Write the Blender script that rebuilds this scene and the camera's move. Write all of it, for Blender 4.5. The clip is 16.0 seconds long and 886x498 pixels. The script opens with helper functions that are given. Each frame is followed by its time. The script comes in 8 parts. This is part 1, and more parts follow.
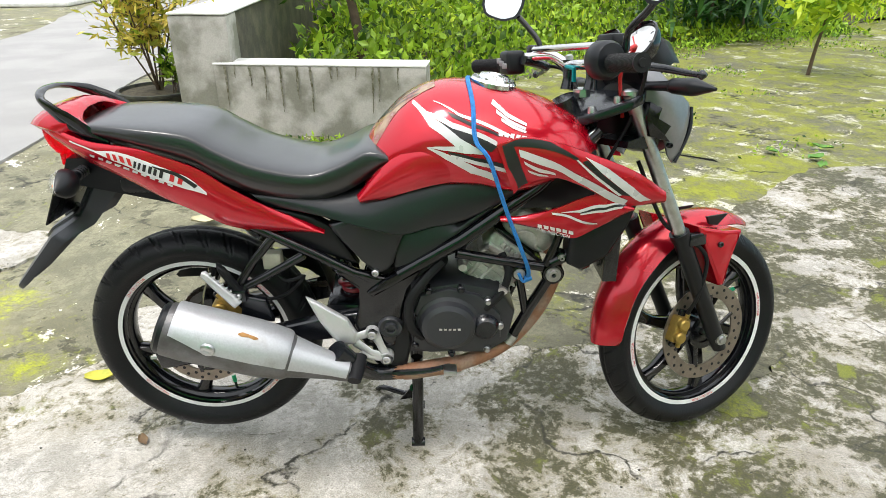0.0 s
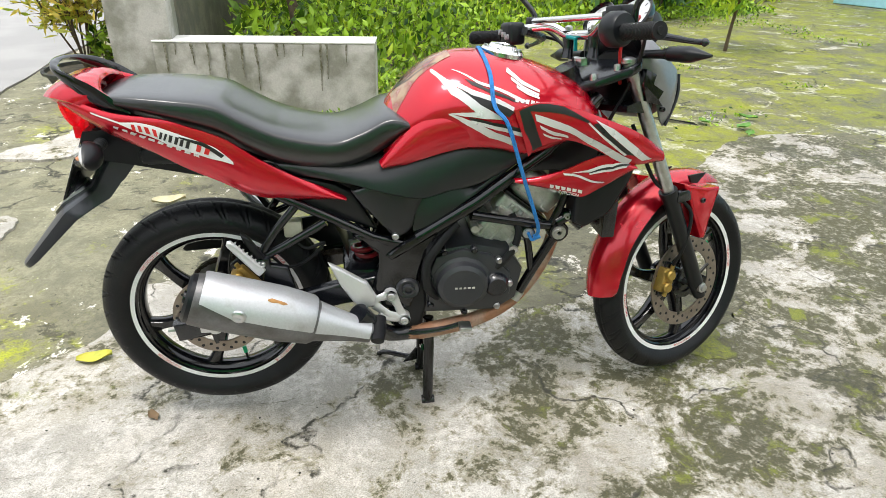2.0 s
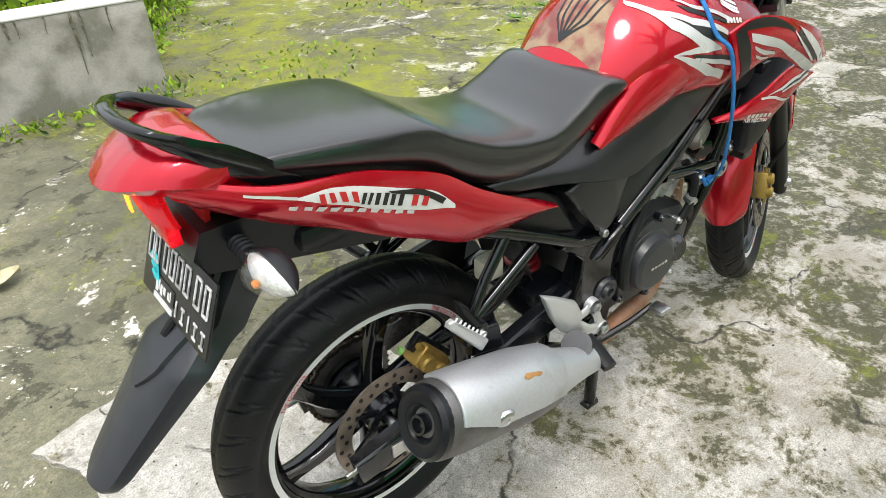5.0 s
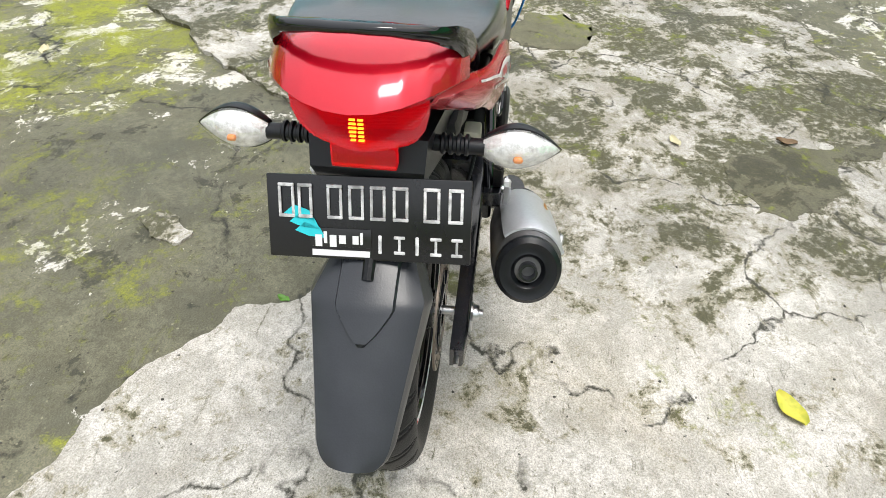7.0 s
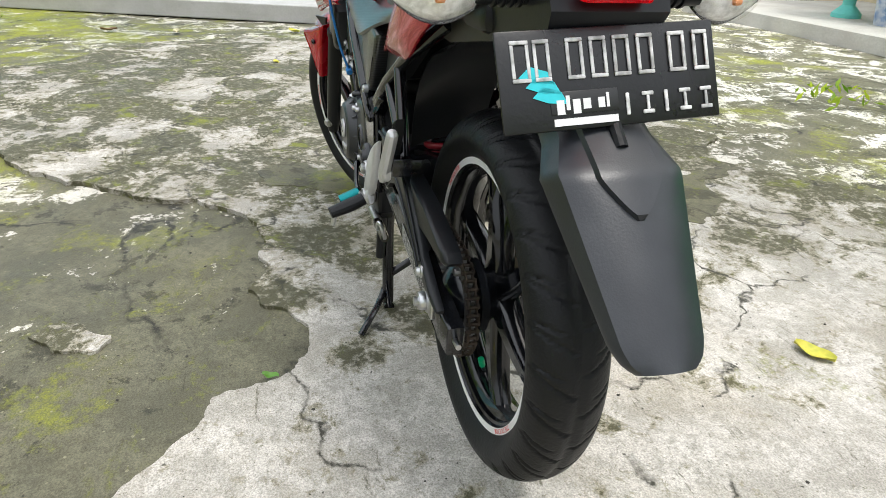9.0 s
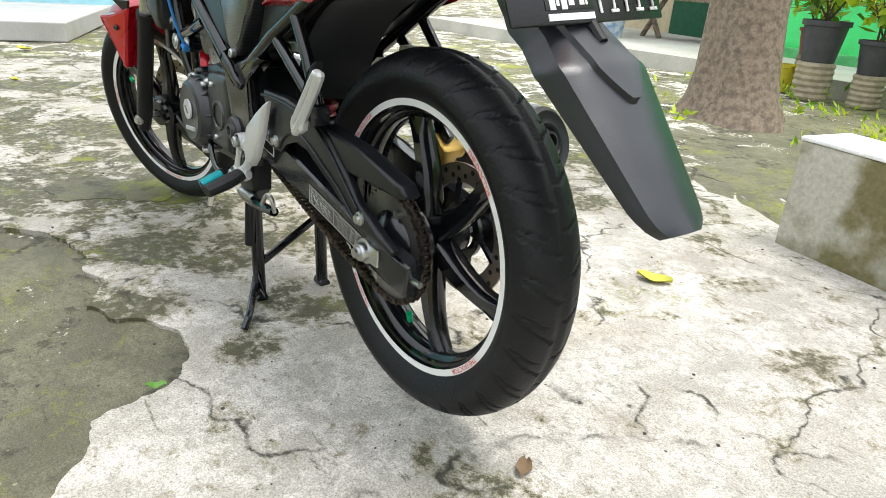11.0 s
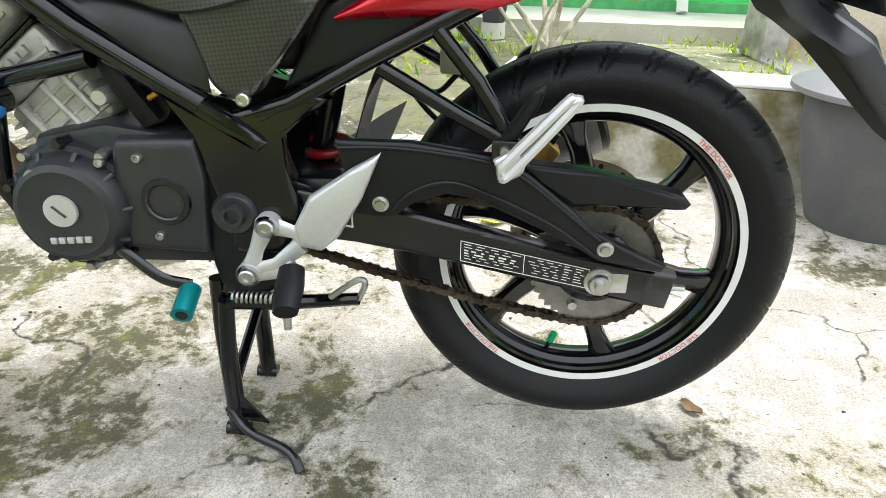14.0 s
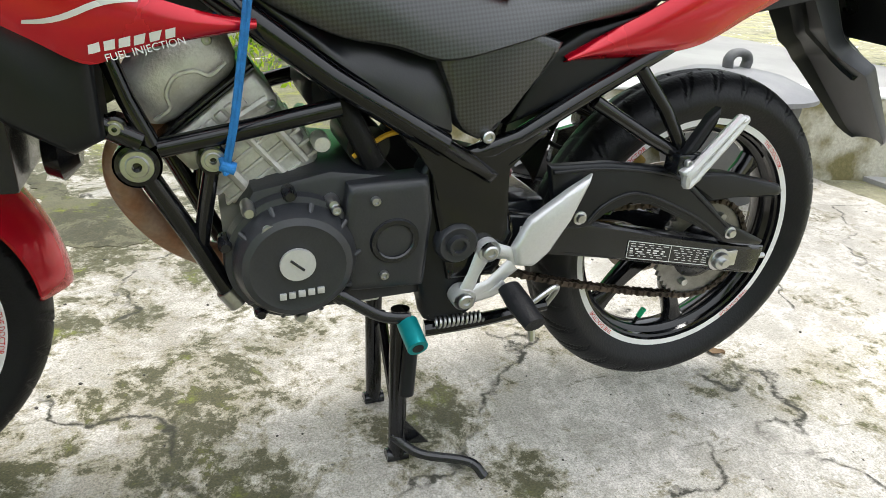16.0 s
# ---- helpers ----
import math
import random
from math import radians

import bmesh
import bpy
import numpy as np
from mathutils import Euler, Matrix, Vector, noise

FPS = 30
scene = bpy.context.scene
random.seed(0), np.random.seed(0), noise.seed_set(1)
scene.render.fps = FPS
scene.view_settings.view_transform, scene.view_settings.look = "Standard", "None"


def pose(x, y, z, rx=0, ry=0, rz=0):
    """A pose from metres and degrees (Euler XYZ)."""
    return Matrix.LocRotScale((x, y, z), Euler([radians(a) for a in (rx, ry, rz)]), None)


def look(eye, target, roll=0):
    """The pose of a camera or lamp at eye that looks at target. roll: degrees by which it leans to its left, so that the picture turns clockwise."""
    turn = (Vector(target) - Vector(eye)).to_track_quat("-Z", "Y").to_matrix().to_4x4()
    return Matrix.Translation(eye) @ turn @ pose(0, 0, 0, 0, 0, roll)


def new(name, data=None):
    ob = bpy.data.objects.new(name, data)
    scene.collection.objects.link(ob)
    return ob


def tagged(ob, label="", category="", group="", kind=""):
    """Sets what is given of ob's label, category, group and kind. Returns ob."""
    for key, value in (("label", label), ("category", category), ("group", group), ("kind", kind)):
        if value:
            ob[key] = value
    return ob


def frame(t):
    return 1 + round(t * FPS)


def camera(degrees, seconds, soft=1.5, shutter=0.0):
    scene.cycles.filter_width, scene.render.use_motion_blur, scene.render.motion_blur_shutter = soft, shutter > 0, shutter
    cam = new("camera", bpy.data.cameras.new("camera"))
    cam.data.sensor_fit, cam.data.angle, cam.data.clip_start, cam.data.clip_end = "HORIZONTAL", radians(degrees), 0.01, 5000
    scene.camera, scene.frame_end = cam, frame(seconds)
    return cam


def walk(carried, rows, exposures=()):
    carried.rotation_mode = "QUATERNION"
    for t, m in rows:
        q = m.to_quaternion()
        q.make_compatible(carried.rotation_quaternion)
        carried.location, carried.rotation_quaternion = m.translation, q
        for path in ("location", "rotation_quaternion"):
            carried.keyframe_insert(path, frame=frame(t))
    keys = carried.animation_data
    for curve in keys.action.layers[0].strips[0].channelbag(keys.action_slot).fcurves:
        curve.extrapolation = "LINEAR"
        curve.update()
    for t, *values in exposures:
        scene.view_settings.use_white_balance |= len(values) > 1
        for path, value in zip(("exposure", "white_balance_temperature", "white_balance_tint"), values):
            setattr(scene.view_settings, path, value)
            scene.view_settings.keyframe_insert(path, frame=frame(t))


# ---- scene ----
cam = camera(67.7, 16.0, 0.6)
K = 1.054  # metres to one unit of the plan
PATH = [
    (0, (0.575, -1.519, 1.283), (0.629, 0.289, 0.431), -0.4),
    (0.5, (0.474, -1.608, 1.324), (0.612, 0.243, 0.580), -0.6),
    (1, (0.412, -1.663, 1.344), (0.529, 0.224, 0.692), 0.4),
    (1.5, (0.382, -1.664, 1.313), (0.529, 0.182, 0.556), 0.8),
    (2, (0.341, -1.594, 1.278), (0.626, 0.168, 0.375), 0.7),
    (2.5, (0.279, -1.385, 1.271), (0.620, 0.398, 0.433), -2.2),
    (3, (0.164, -1.245, 1.268), (0.754, 0.481, 0.448), 0.3),
    (3.5, (-0.050, -1.216, 1.292), (0.760, 0.374, 0.389), -4.5),
    (4, (-0.177, -1.132, 1.274), (0.683, 0.393, 0.307), -2.5),
    (4.2, (-0.218, -1.068, 1.259), (0.611, 0.454, 0.260), -2.6),
    (6.3, (-0.666, -0.354, 1.243), (0.802, 0.218, 0.010), 0.8),
    (6.5, (-0.709, -0.298, 1.234), (0.812, 0.144, 0.013), 2.6),
    (7, (-0.867, -0.155, 1.234), (0.648, 0.000, -0.062), 1.4),
    (7.5, (-0.870, -0.022, 1.189), (0.680, -0.062, -0.075), 1.8),
    (8, (-0.841, 0.117, 1.136), (0.728, -0.033, -0.094), 0.6),
    (8.2, (-0.850, 0.187, 1.088), (0.772, -0.037, -0.060), 0.5),
    (10.3, (-0.887, 0.420, 0.698), (0.859, -0.225, -0.034), 3.1),
    (10.5, (-0.885, 0.438, 0.713), (0.809, -0.259, -0.089), 4.9),
    (11, (-0.797, 0.603, 0.743), (0.649, -0.539, -0.034), 3.7),
    (11.5, (-0.662, 0.725, 0.746), (0.636, -0.582, -0.032), 2.4),
    (12, (-0.496, 0.808, 0.768), (0.584, -0.669, -0.040), 1.9),
    (12.5, (-0.316, 0.914, 0.771), (0.365, -0.758, -0.088), 2.6),
    (13, (-0.132, 0.929, 0.762), (0.442, -0.804, -0.054), 0.2),
    (13.5, (0.017, 0.896, 0.752), (0.455, -0.841, -0.138), 0.2),
    (14, (0.170, 0.923, 0.763), (0.265, -0.879, -0.098), 1.5),
    (14.5, (0.370, 0.961, 0.797), (0.246, -0.867, -0.005), 0.3),
    (15, (0.529, 0.928, 0.787), (0.310, -0.849, -0.103), 1.0),
    (15.5, (0.633, 0.895, 0.788), (0.291, -0.873, -0.081), 0.5),
    (16, (0.810, 0.914, 0.799), (0.151, -0.781, -0.033), 3.8),
]
walk(cam, [(t, look(eye, target, roll)) for t, eye, target, roll in PATH], [(0, 0.54), (3, 0.54), (6.5, 0.46), (7.5, 0.48), (8, 0.38), (10.5, 0.62), (12.5, 0.96), (14.5, 0.97), (16, 0.75)])

# ---- sky and light: bright overcast day ----
world = bpy.data.worlds.new("sky")
scene.world = world
world.use_nodes = True
wn = world.node_tree.nodes
sky = wn.new("ShaderNodeTexSky")
sky.sky_type, sky.sun_disc = "NISHITA", False
sky.sun_elevation, sky.sun_rotation = radians(62), radians(150)
sky.air_density, sky.dust_density, sky.ozone_density = 1.0, 3.5, 1.0
soften = wn.new("ShaderNodeMix")
soften.data_type = "RGBA"
soften.inputs[0].default_value = 0.72
soften.inputs[7].default_value = (9.5, 9.8, 10.0, 1)
world.node_tree.links.new(sky.outputs[0], soften.inputs[6])
# an overcast sky is about three times as bright overhead as at the horizon
where = wn.new("ShaderNodeTexCoord")
split = wn.new("ShaderNodeSeparateXYZ")
rise = wn.new("ShaderNodeMapRange")
rise.inputs[3].default_value, rise.inputs[4].default_value = 0.52, 1.28
dome = wn.new("ShaderNodeMix")
dome.data_type, dome.blend_type = "RGBA", "MULTIPLY"
dome.inputs[0].default_value = 1.0
world.node_tree.links.new(where.outputs["Generated"], split.inputs[0])
world.node_tree.links.new(split.outputs[2], rise.inputs[0])
world.node_tree.links.new(soften.outputs[2], dome.inputs[6])
world.node_tree.links.new(rise.outputs[0], dome.inputs[7])
world.node_tree.links.new(dome.outputs[2], wn["Background"].inputs[0])
wn["Background"].inputs[1].default_value = 0.15
sun = new("sun", bpy.data.lights.new("sun", "SUN"))
sun.data.energy, sun.data.angle, sun.data.color = 1.5, radians(18), (1.0, 0.96, 0.9)
sun.matrix_world = look((-2.4, -1.6, 8.0), (0, 0, 0))


# ---- materials ----
def mat(name, base, rough=0.5, metal=0.0, vary=0.12, scale=12.0, bump=0.15, fine=120.0, second=None, amount=0.5, coat=0.0, spec=0.5, contrast=(0.42, 0.62), coat_rough=0.08):
    """A surface with variation at two scales, an optional second colour in patches, and fine relief."""
    m = bpy.data.materials.new(name)
    m.use_nodes = True
    n, l = m.node_tree.nodes, m.node_tree.links
    b = n["Principled BSDF"]
    b.inputs["Metallic"].default_value = metal
    b.inputs["Coat Weight"].default_value = coat
    b.inputs["Coat Roughness"].default_value = coat_rough
    b.inputs["Specular IOR Level"].default_value = spec
    co = n.new("ShaderNodeTexCoord")
    big = n.new("ShaderNodeTexNoise")
    big.inputs["Scale"].default_value, big.inputs["Detail"].default_value = scale, 6
    small = n.new("ShaderNodeTexNoise")
    small.inputs["Scale"].default_value, small.inputs["Detail"].default_value = fine, 4
    for t in (big, small):
        l.new(co.outputs["Object"], t.inputs["Vector"])
    ramp = n.new("ShaderNodeMapRange")
    ramp.inputs[1].default_value, ramp.inputs[2].default_value = contrast
    l.new(big.outputs["Fac"], ramp.inputs[0])
    two = n.new("ShaderNodeMix")
    two.data_type = "RGBA"
    c2 = second or tuple(c * (1 - vary) for c in base)
    two.inputs[6].default_value, two.inputs[7].default_value = (*base, 1), (*c2, 1)
    k = n.new("ShaderNodeMath")
    k.operation = "MULTIPLY"
    k.inputs[1].default_value = amount if second else 1.0
    l.new(ramp.outputs[0], k.inputs[0])
    l.new(k.outputs[0], two.inputs[0])
    grain = n.new("ShaderNodeMapRange")
    grain.inputs[3].default_value, grain.inputs[4].default_value = 1 - vary, 1 + vary
    l.new(small.outputs["Fac"], grain.inputs[0])
    mul = n.new("ShaderNodeMix")
    mul.data_type, mul.blend_type = "RGBA", "MULTIPLY"
    mul.inputs[0].default_value = 1
    l.new(two.outputs[2], mul.inputs[6])
    l.new(grain.outputs[0], mul.inputs[7])
    l.new(mul.outputs[2], b.inputs["Base Color"])
    rr = n.new("ShaderNodeMapRange")
    rr.inputs[3].default_value, rr.inputs[4].default_value = max(rough - 0.08, 0.03), min(rough + 0.1, 1)
    l.new(big.outputs["Fac"], rr.inputs[0])
    l.new(rr.outputs[0], b.inputs["Roughness"])
    if bump:
        bp = n.new("ShaderNodeBump")
        bp.inputs["Strength"].default_value, bp.inputs["Distance"].default_value = bump, 0.004
        l.new(small.outputs["Fac"], bp.inputs["Height"])
        l.new(bp.outputs[0], b.inputs["Normal"])
    return m


def leaf_mat(name, dark, light, rough=0.45):
    """Leaves whose green differs from leaf to leaf, a little translucent."""
    m = bpy.data.materials.new(name)
    m.use_nodes = True
    n, l = m.node_tree.nodes, m.node_tree.links
    b = n["Principled BSDF"]
    geo = n.new("ShaderNodeNewGeometry")
    ramp = n.new("ShaderNodeValToRGB")
    ramp.color_ramp.elements[0].color, ramp.color_ramp.elements[1].color = (*dark, 1), (*light, 1)
    l.new(geo.outputs["Random Per Island"], ramp.inputs[0])
    l.new(ramp.outputs[0], b.inputs["Base Color"])
    b.inputs["Roughness"].default_value = rough
    tr = n.new("ShaderNodeBsdfTranslucent")
    l.new(ramp.outputs[0], tr.inputs[0])
    mix = n.new("ShaderNodeMixShader")
    mix.inputs[0].default_value = 0.35
    l.new(b.outputs[0], mix.inputs[1])
    l.new(tr.outputs[0], mix.inputs[2])
    l.new(mix.outputs[0], n["Material Output"].inputs[0])
    return m


def concrete_ground(name, light, grey, dark, moss, damp, mossy, cracks, worn=0.0, yard=0.0, chips=0.5, frag=0.0):
    """Weathered concrete: pale crust, grey and dark worn areas, moss, fine cracks."""
    m = bpy.data.materials.new(name)
    m.use_nodes = True
    n, l = m.node_tree.nodes, m.node_tree.links
    b = n["Principled BSDF"]
    co = n.new("ShaderNodeTexCoord")

    def tex(scale, detail=8, rough=0.6, dist=0.0):
        t = n.new("ShaderNodeTexNoise")
        t.inputs["Scale"].default_value, t.inputs["Detail"].default_value = scale, detail
        t.inputs["Roughness"].default_value, t.inputs["Distortion"].default_value = rough, dist
        l.new(co.outputs["Object"], t.inputs["Vector"])
        return t.outputs["Fac"]

    def rng(x, a, c, lo=0.0, hi=1.0):
        r = n.new("ShaderNodeMapRange")
        r.inputs[1].default_value, r.inputs[2].default_value = a, c
        r.inputs[3].default_value, r.inputs[4].default_value = lo, hi
        l.new(x, r.inputs[0])
        return r.outputs[0]

    def mix(f, a, c, mode="MIX"):
        x = n.new("ShaderNodeMix")
        x.data_type, x.blend_type = "RGBA", mode
        for sock, v in ((x.inputs[0], f), (x.inputs[6], a), (x.inputs[7], c)):
            if isinstance(v, tuple):
                sock.default_value = (*v, 1)
            elif isinstance(v, (int, float)):
                sock.default_value = v
            else:
                l.new(v, sock)
        return x.outputs[2]

    def times(a, c):
        x = n.new("ShaderNodeMath")
        x.operation = "MULTIPLY"
        for sock, v in zip(x.inputs, (a, c)):
            if isinstance(v, (int, float)):
                sock.default_value = v
            else:
                l.new(v, sock)
        return x.outputs[0]

    def plus(a, c):
        x = n.new("ShaderNodeMath")
        x.operation = "ADD"
        l.new(a, x.inputs[0])
        l.new(c, x.inputs[1])
        return x.outputs[0]

    sep = n.new("ShaderNodeSeparateXYZ")
    l.new(co.outputs["Object"], sep.inputs[0])
    ahead = rng(sep.outputs[0], 0.25, 1.3, 0.0, worn)

    side = times(rng(sep.outputs[1], -0.1, 0.45, 0.0, worn * 0.9), rng(sep.outputs[0], 0.12, 0.60))
    ahead = plus(ahead, side)
    ahead = plus(ahead, times(rng(sep.outputs[1], -0.35, -0.85, 0.0, worn * 0.7), rng(sep.outputs[0], 0.1, 0.6)))
    north = times(rng(sep.outputs[1], 0.4, 2.2, 0.0, yard), rng(sep.outputs[0], -0.3, 0.5, -0.3, 1.0))
    broad, mid, fine, grit = tex(1.3, 8, 0.65, 0.4), tex(5.5, 12, 0.72, 0.3), tex(42, 10, 0.75), tex(260, 4, 0.7)
    spots, patches = tex(10.0, 14, 0.78, 0.4), tex(3.4, 14, 0.72, 0.7)
    col = mix(rng(mid, 0.45, 0.56), light, grey)
    col = mix(rng(fine, 0.47, 0.58, 0.0, 0.9), col, grey)
    col = mix(rng(tex(1.7, 12, 0.72, 0.6), 0.48, 0.66, 0.0, 0.55), col, tuple(c * k for c, k in zip(grey, (0.86, 0.80, 0.70))))
    streak = n.new("ShaderNodeMapping")
    streak.inputs["Scale"].default_value = (0.35, 1.6, 1)
    streak.inputs["Rotation"].default_value = (0, 0, 0.7)
    l.new(co.outputs["Object"], streak.inputs[0])
    lines = n.new("ShaderNodeTexNoise")
    lines.inputs["Scale"].default_value, lines.inputs["Detail"].default_value, lines.inputs["Roughness"].default_value = 26, 12, 0.8
    l.new(streak.outputs[0], lines.inputs["Vector"])
    col = mix(rng(lines.outputs["Fac"], 0.585, 0.650, 0.0, 0.8), col, dark)
    if frag:
        pieces = plus(mix(0.32, tex(3.0, 14, 0.72, 0.9), fine), times(rng(sep.outputs[0], 1.05, 1.5, 0.0, frag), rng(sep.outputs[1], 1.6, 3.0, 1.0, 0.6)))
        col = mix(times(rng(pieces, 0.580, 0.592), rng(fine, 0.30, 0.45, 0.5, 1.0)), col, (0.58, 0.55, 0.49))
    worn_mask = plus(mix(0.58, spots, patches), ahead)
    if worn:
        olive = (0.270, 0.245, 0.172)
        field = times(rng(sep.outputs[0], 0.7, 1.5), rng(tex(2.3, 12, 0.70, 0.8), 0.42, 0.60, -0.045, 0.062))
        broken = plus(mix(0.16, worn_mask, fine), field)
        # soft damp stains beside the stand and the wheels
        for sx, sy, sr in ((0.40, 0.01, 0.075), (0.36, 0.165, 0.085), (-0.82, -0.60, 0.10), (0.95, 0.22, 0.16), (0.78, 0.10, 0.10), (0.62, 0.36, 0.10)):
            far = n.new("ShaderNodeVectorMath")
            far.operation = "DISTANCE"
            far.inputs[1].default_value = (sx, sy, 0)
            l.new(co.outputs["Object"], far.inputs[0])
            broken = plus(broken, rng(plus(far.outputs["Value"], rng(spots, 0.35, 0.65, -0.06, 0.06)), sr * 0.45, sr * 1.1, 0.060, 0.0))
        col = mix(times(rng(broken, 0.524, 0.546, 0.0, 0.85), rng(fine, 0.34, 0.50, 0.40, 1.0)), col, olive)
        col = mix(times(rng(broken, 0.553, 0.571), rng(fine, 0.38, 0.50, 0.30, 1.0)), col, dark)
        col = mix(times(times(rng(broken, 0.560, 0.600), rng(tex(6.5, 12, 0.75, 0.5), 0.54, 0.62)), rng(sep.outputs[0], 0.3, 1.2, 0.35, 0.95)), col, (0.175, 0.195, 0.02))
    else:
        col = mix(times(rng(worn_mask, 0.562 - damp * 0.1, 0.572 - damp * 0.1), rng(fine, 0.30, 0.50, 0.45, 1.0)), col, dark)
    moss_mask = plus(mix(0.25, mix(0.5, tex(4.2, 14, 0.76, 0.9), tex(1.1, 8, 0.6, 0.6)), fine), north)
    col = mix(times(rng(moss_mask, 0.60 - mossy * 0.14, 0.66 - mossy * 0.12), rng(mid, 0.40, 0.55, 0.25, 1.0)), col, moss)
    # small pits that hold dirt
    col = mix(rng(tex(95, 6, 0.8), 0.585, 0.64, 0.0, 0.75), col, tuple(c * 1.6 for c in dark))
    # dark crumbs and pale chips
    crumb = n.new("ShaderNodeTexVoronoi")
    crumb.inputs["Scale"].default_value = 55
    l.new(co.outputs["Object"], crumb.inputs["Vector"])
    pick = n.new("ShaderNodeSeparateColor")
    l.new(crumb.outputs["Color"], pick.inputs[0])
    size = plus(crumb.outputs["Distance"], rng(tex(130, 2), 0.3, 0.7, -0.1, 0.1))
    col = mix(times(rng(size, 0.10, 0.16, 0.85, 0.0), rng(pick.outputs[0], 0.90, 0.92)), col, tuple(c * 0.35 for c in dark))
    col = mix(times(rng(size, 0.12, 0.18, chips, 0.0), rng(pick.outputs[1], 0.84, 0.86)), col, tuple(min(c * 1.7, 0.7) for c in light))
    col = mix(1.0, col, rng(grit, 0.38, 0.62, 0.68, 1.24), "MULTIPLY")
    col = mix(1.0, col, rng(broad, 0.35, 0.65, 0.80, 1.15), "MULTIPLY")
    if frag:
        dry = rng(plus(sep.outputs[0], rng(tex(1.1, 8, 0.6), 0.3, 0.7, -0.35, 0.35)), -0.9, -0.1, 1.9, 1.0)
        col = mix(1.0, col, dry, "MULTIPLY")
        # bright exposure of the southern background, put into the ground's colour
        south_lift = rng(plus(sep.outputs[1], rng(tex(1.3, 8, 0.6), 0.3, 0.7, -0.4, 0.4)), -2.5, -1.6, 1.55, 1.0)
        col = mix(1.0, col, south_lift, "MULTIPLY")
    if worn:
        col = mix(1.0, col, rng(plus(sep.outputs[0], rng(tex(1.6, 8, 0.6), 0.3, 0.7, -0.3, 0.3)), 0.3, 1.3, 1.0, 0.87), "MULTIPLY")
    if cracks:
        v = n.new("ShaderNodeTexVoronoi")
        v.feature = "DISTANCE_TO_EDGE"
        v.inputs["Scale"].default_value = cracks
        warp = n.new("ShaderNodeTexNoise")
        warp.inputs["Scale"].default_value, warp.inputs["Detail"].default_value = 3.5, 8
        l.new(co.outputs["Object"], warp.inputs["Vector"])
        add = n.new("ShaderNodeVectorMath")
        add.operation = "MULTIPLY_ADD"
        add.inputs[1].default_value = (0.5, 0.5, 0.5)
        l.new(warp.outputs["Color"], add.inputs[0])
        l.new(co.outputs["Object"], add.inputs[2])
        l.new(add.outputs[0], v.inputs["Vector"])
        line = times(rng(plus(v.outputs["Distance"], rng(fine, 0.35, 0.65, -0.008, 0.008)), 0.0, 0.012, 0.95, 0.0), rng(tex(3.0), 0.45, 0.52))
        col = mix(line, col, tuple(c * 0.25 for c in dark))
    l.new(col, b.inputs["Base Color"])
    l.new(rng(broad, 0.35, 0.65, 0.62 - 0.2 * damp, 0.9), b.inputs["Roughness"])
    bp = n.new("ShaderNodeBump")
    bp.inputs["Strength"].default_value, bp.inputs["Distance"].default_value = 0.6, 0.006
    l.new(mix(0.65, grit, mix(0.5, fine, spots)), bp.inputs["Height"])
    l.new(bp.outputs[0], b.inputs["Normal"])
    return m


GROUND_OLD = concrete_ground("old mossy concrete", (0.150, 0.142, 0.092), (0.098, 0.094, 0.060), (0.045, 0.043, 0.026), (0.215, 0.230, 0.016), 0.12, 0.58, 0.7, 0.0, 0.08, 0.9, 0.060)
GROUND_PALE = concrete_ground("pale cement screed", (0.580, 0.549, 0.502), (0.385, 0.362, 0.318), (0.078, 0.074, 0.036), (0.20, 0.22, 0.03), 0.0, 0.20, 1.3, 0.044, 0.0, 0.15)
GROUND_DAMP = concrete_ground("damp dark concrete", (0.135, 0.125, 0.075), (0.10, 0.094, 0.056), (0.05, 0.047, 0.026), (0.17, 0.19, 0.012), 0.4, 0.5, 0)
ASPHALT = mat("worn grey asphalt", (0.30, 0.295, 0.29), 0.85, vary=0.25, scale=1.5, fine=160, bump=0.5, second=(0.37, 0.36, 0.355), amount=0.7)
PLASTER = mat("stained grey cement plaster", (0.46, 0.44, 0.41), 0.85, vary=0.2, scale=5, fine=90, bump=0.5, second=(0.15, 0.15, 0.11), amount=0.75)
MOSSWALL = mat("mossy cement plaster", (0.44, 0.42, 0.35), 0.9, vary=0.35, scale=6, fine=70, bump=0.8, second=(0.15, 0.13, 0.05), amount=0.95, contrast=(0.42, 0.58))
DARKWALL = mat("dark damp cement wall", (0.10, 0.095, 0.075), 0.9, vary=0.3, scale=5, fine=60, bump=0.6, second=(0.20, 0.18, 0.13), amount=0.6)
WHITEPAINT = mat("worn white paint", (0.78, 0.78, 0.76), 0.7, vary=0.1, scale=7, fine=60, bump=0.25, second=(0.55, 0.55, 0.52), amount=0.5)
BLUEPAINT = mat("pale blue paint", (0.35, 0.66, 0.78), 0.7, vary=0.1, scale=6, fine=60, bump=0.2)
GREENPAINT = mat("bright green paint", (0.07, 0.76, 0.22), 0.6, vary=0.1, scale=4, fine=50, bump=0.2, second=(0.10, 0.62, 0.18), amount=0.6)
YELLOWGREEN = mat("yellow green paint", (0.50, 0.72, 0.06), 0.6, vary=0.12, scale=1.2, fine=50, bump=0.2, second=(0.10, 0.62, 0.20), amount=0.9)
TURQUOISE = mat("turquoise paint", (0.16, 0.62, 0.56), 0.6, vary=0.1, scale=4, fine=50, bump=0.2)
SOIL = mat("dark soil", (0.09, 0.075, 0.045), 0.95, vary=0.4, scale=20, fine=90, bump=0.8)
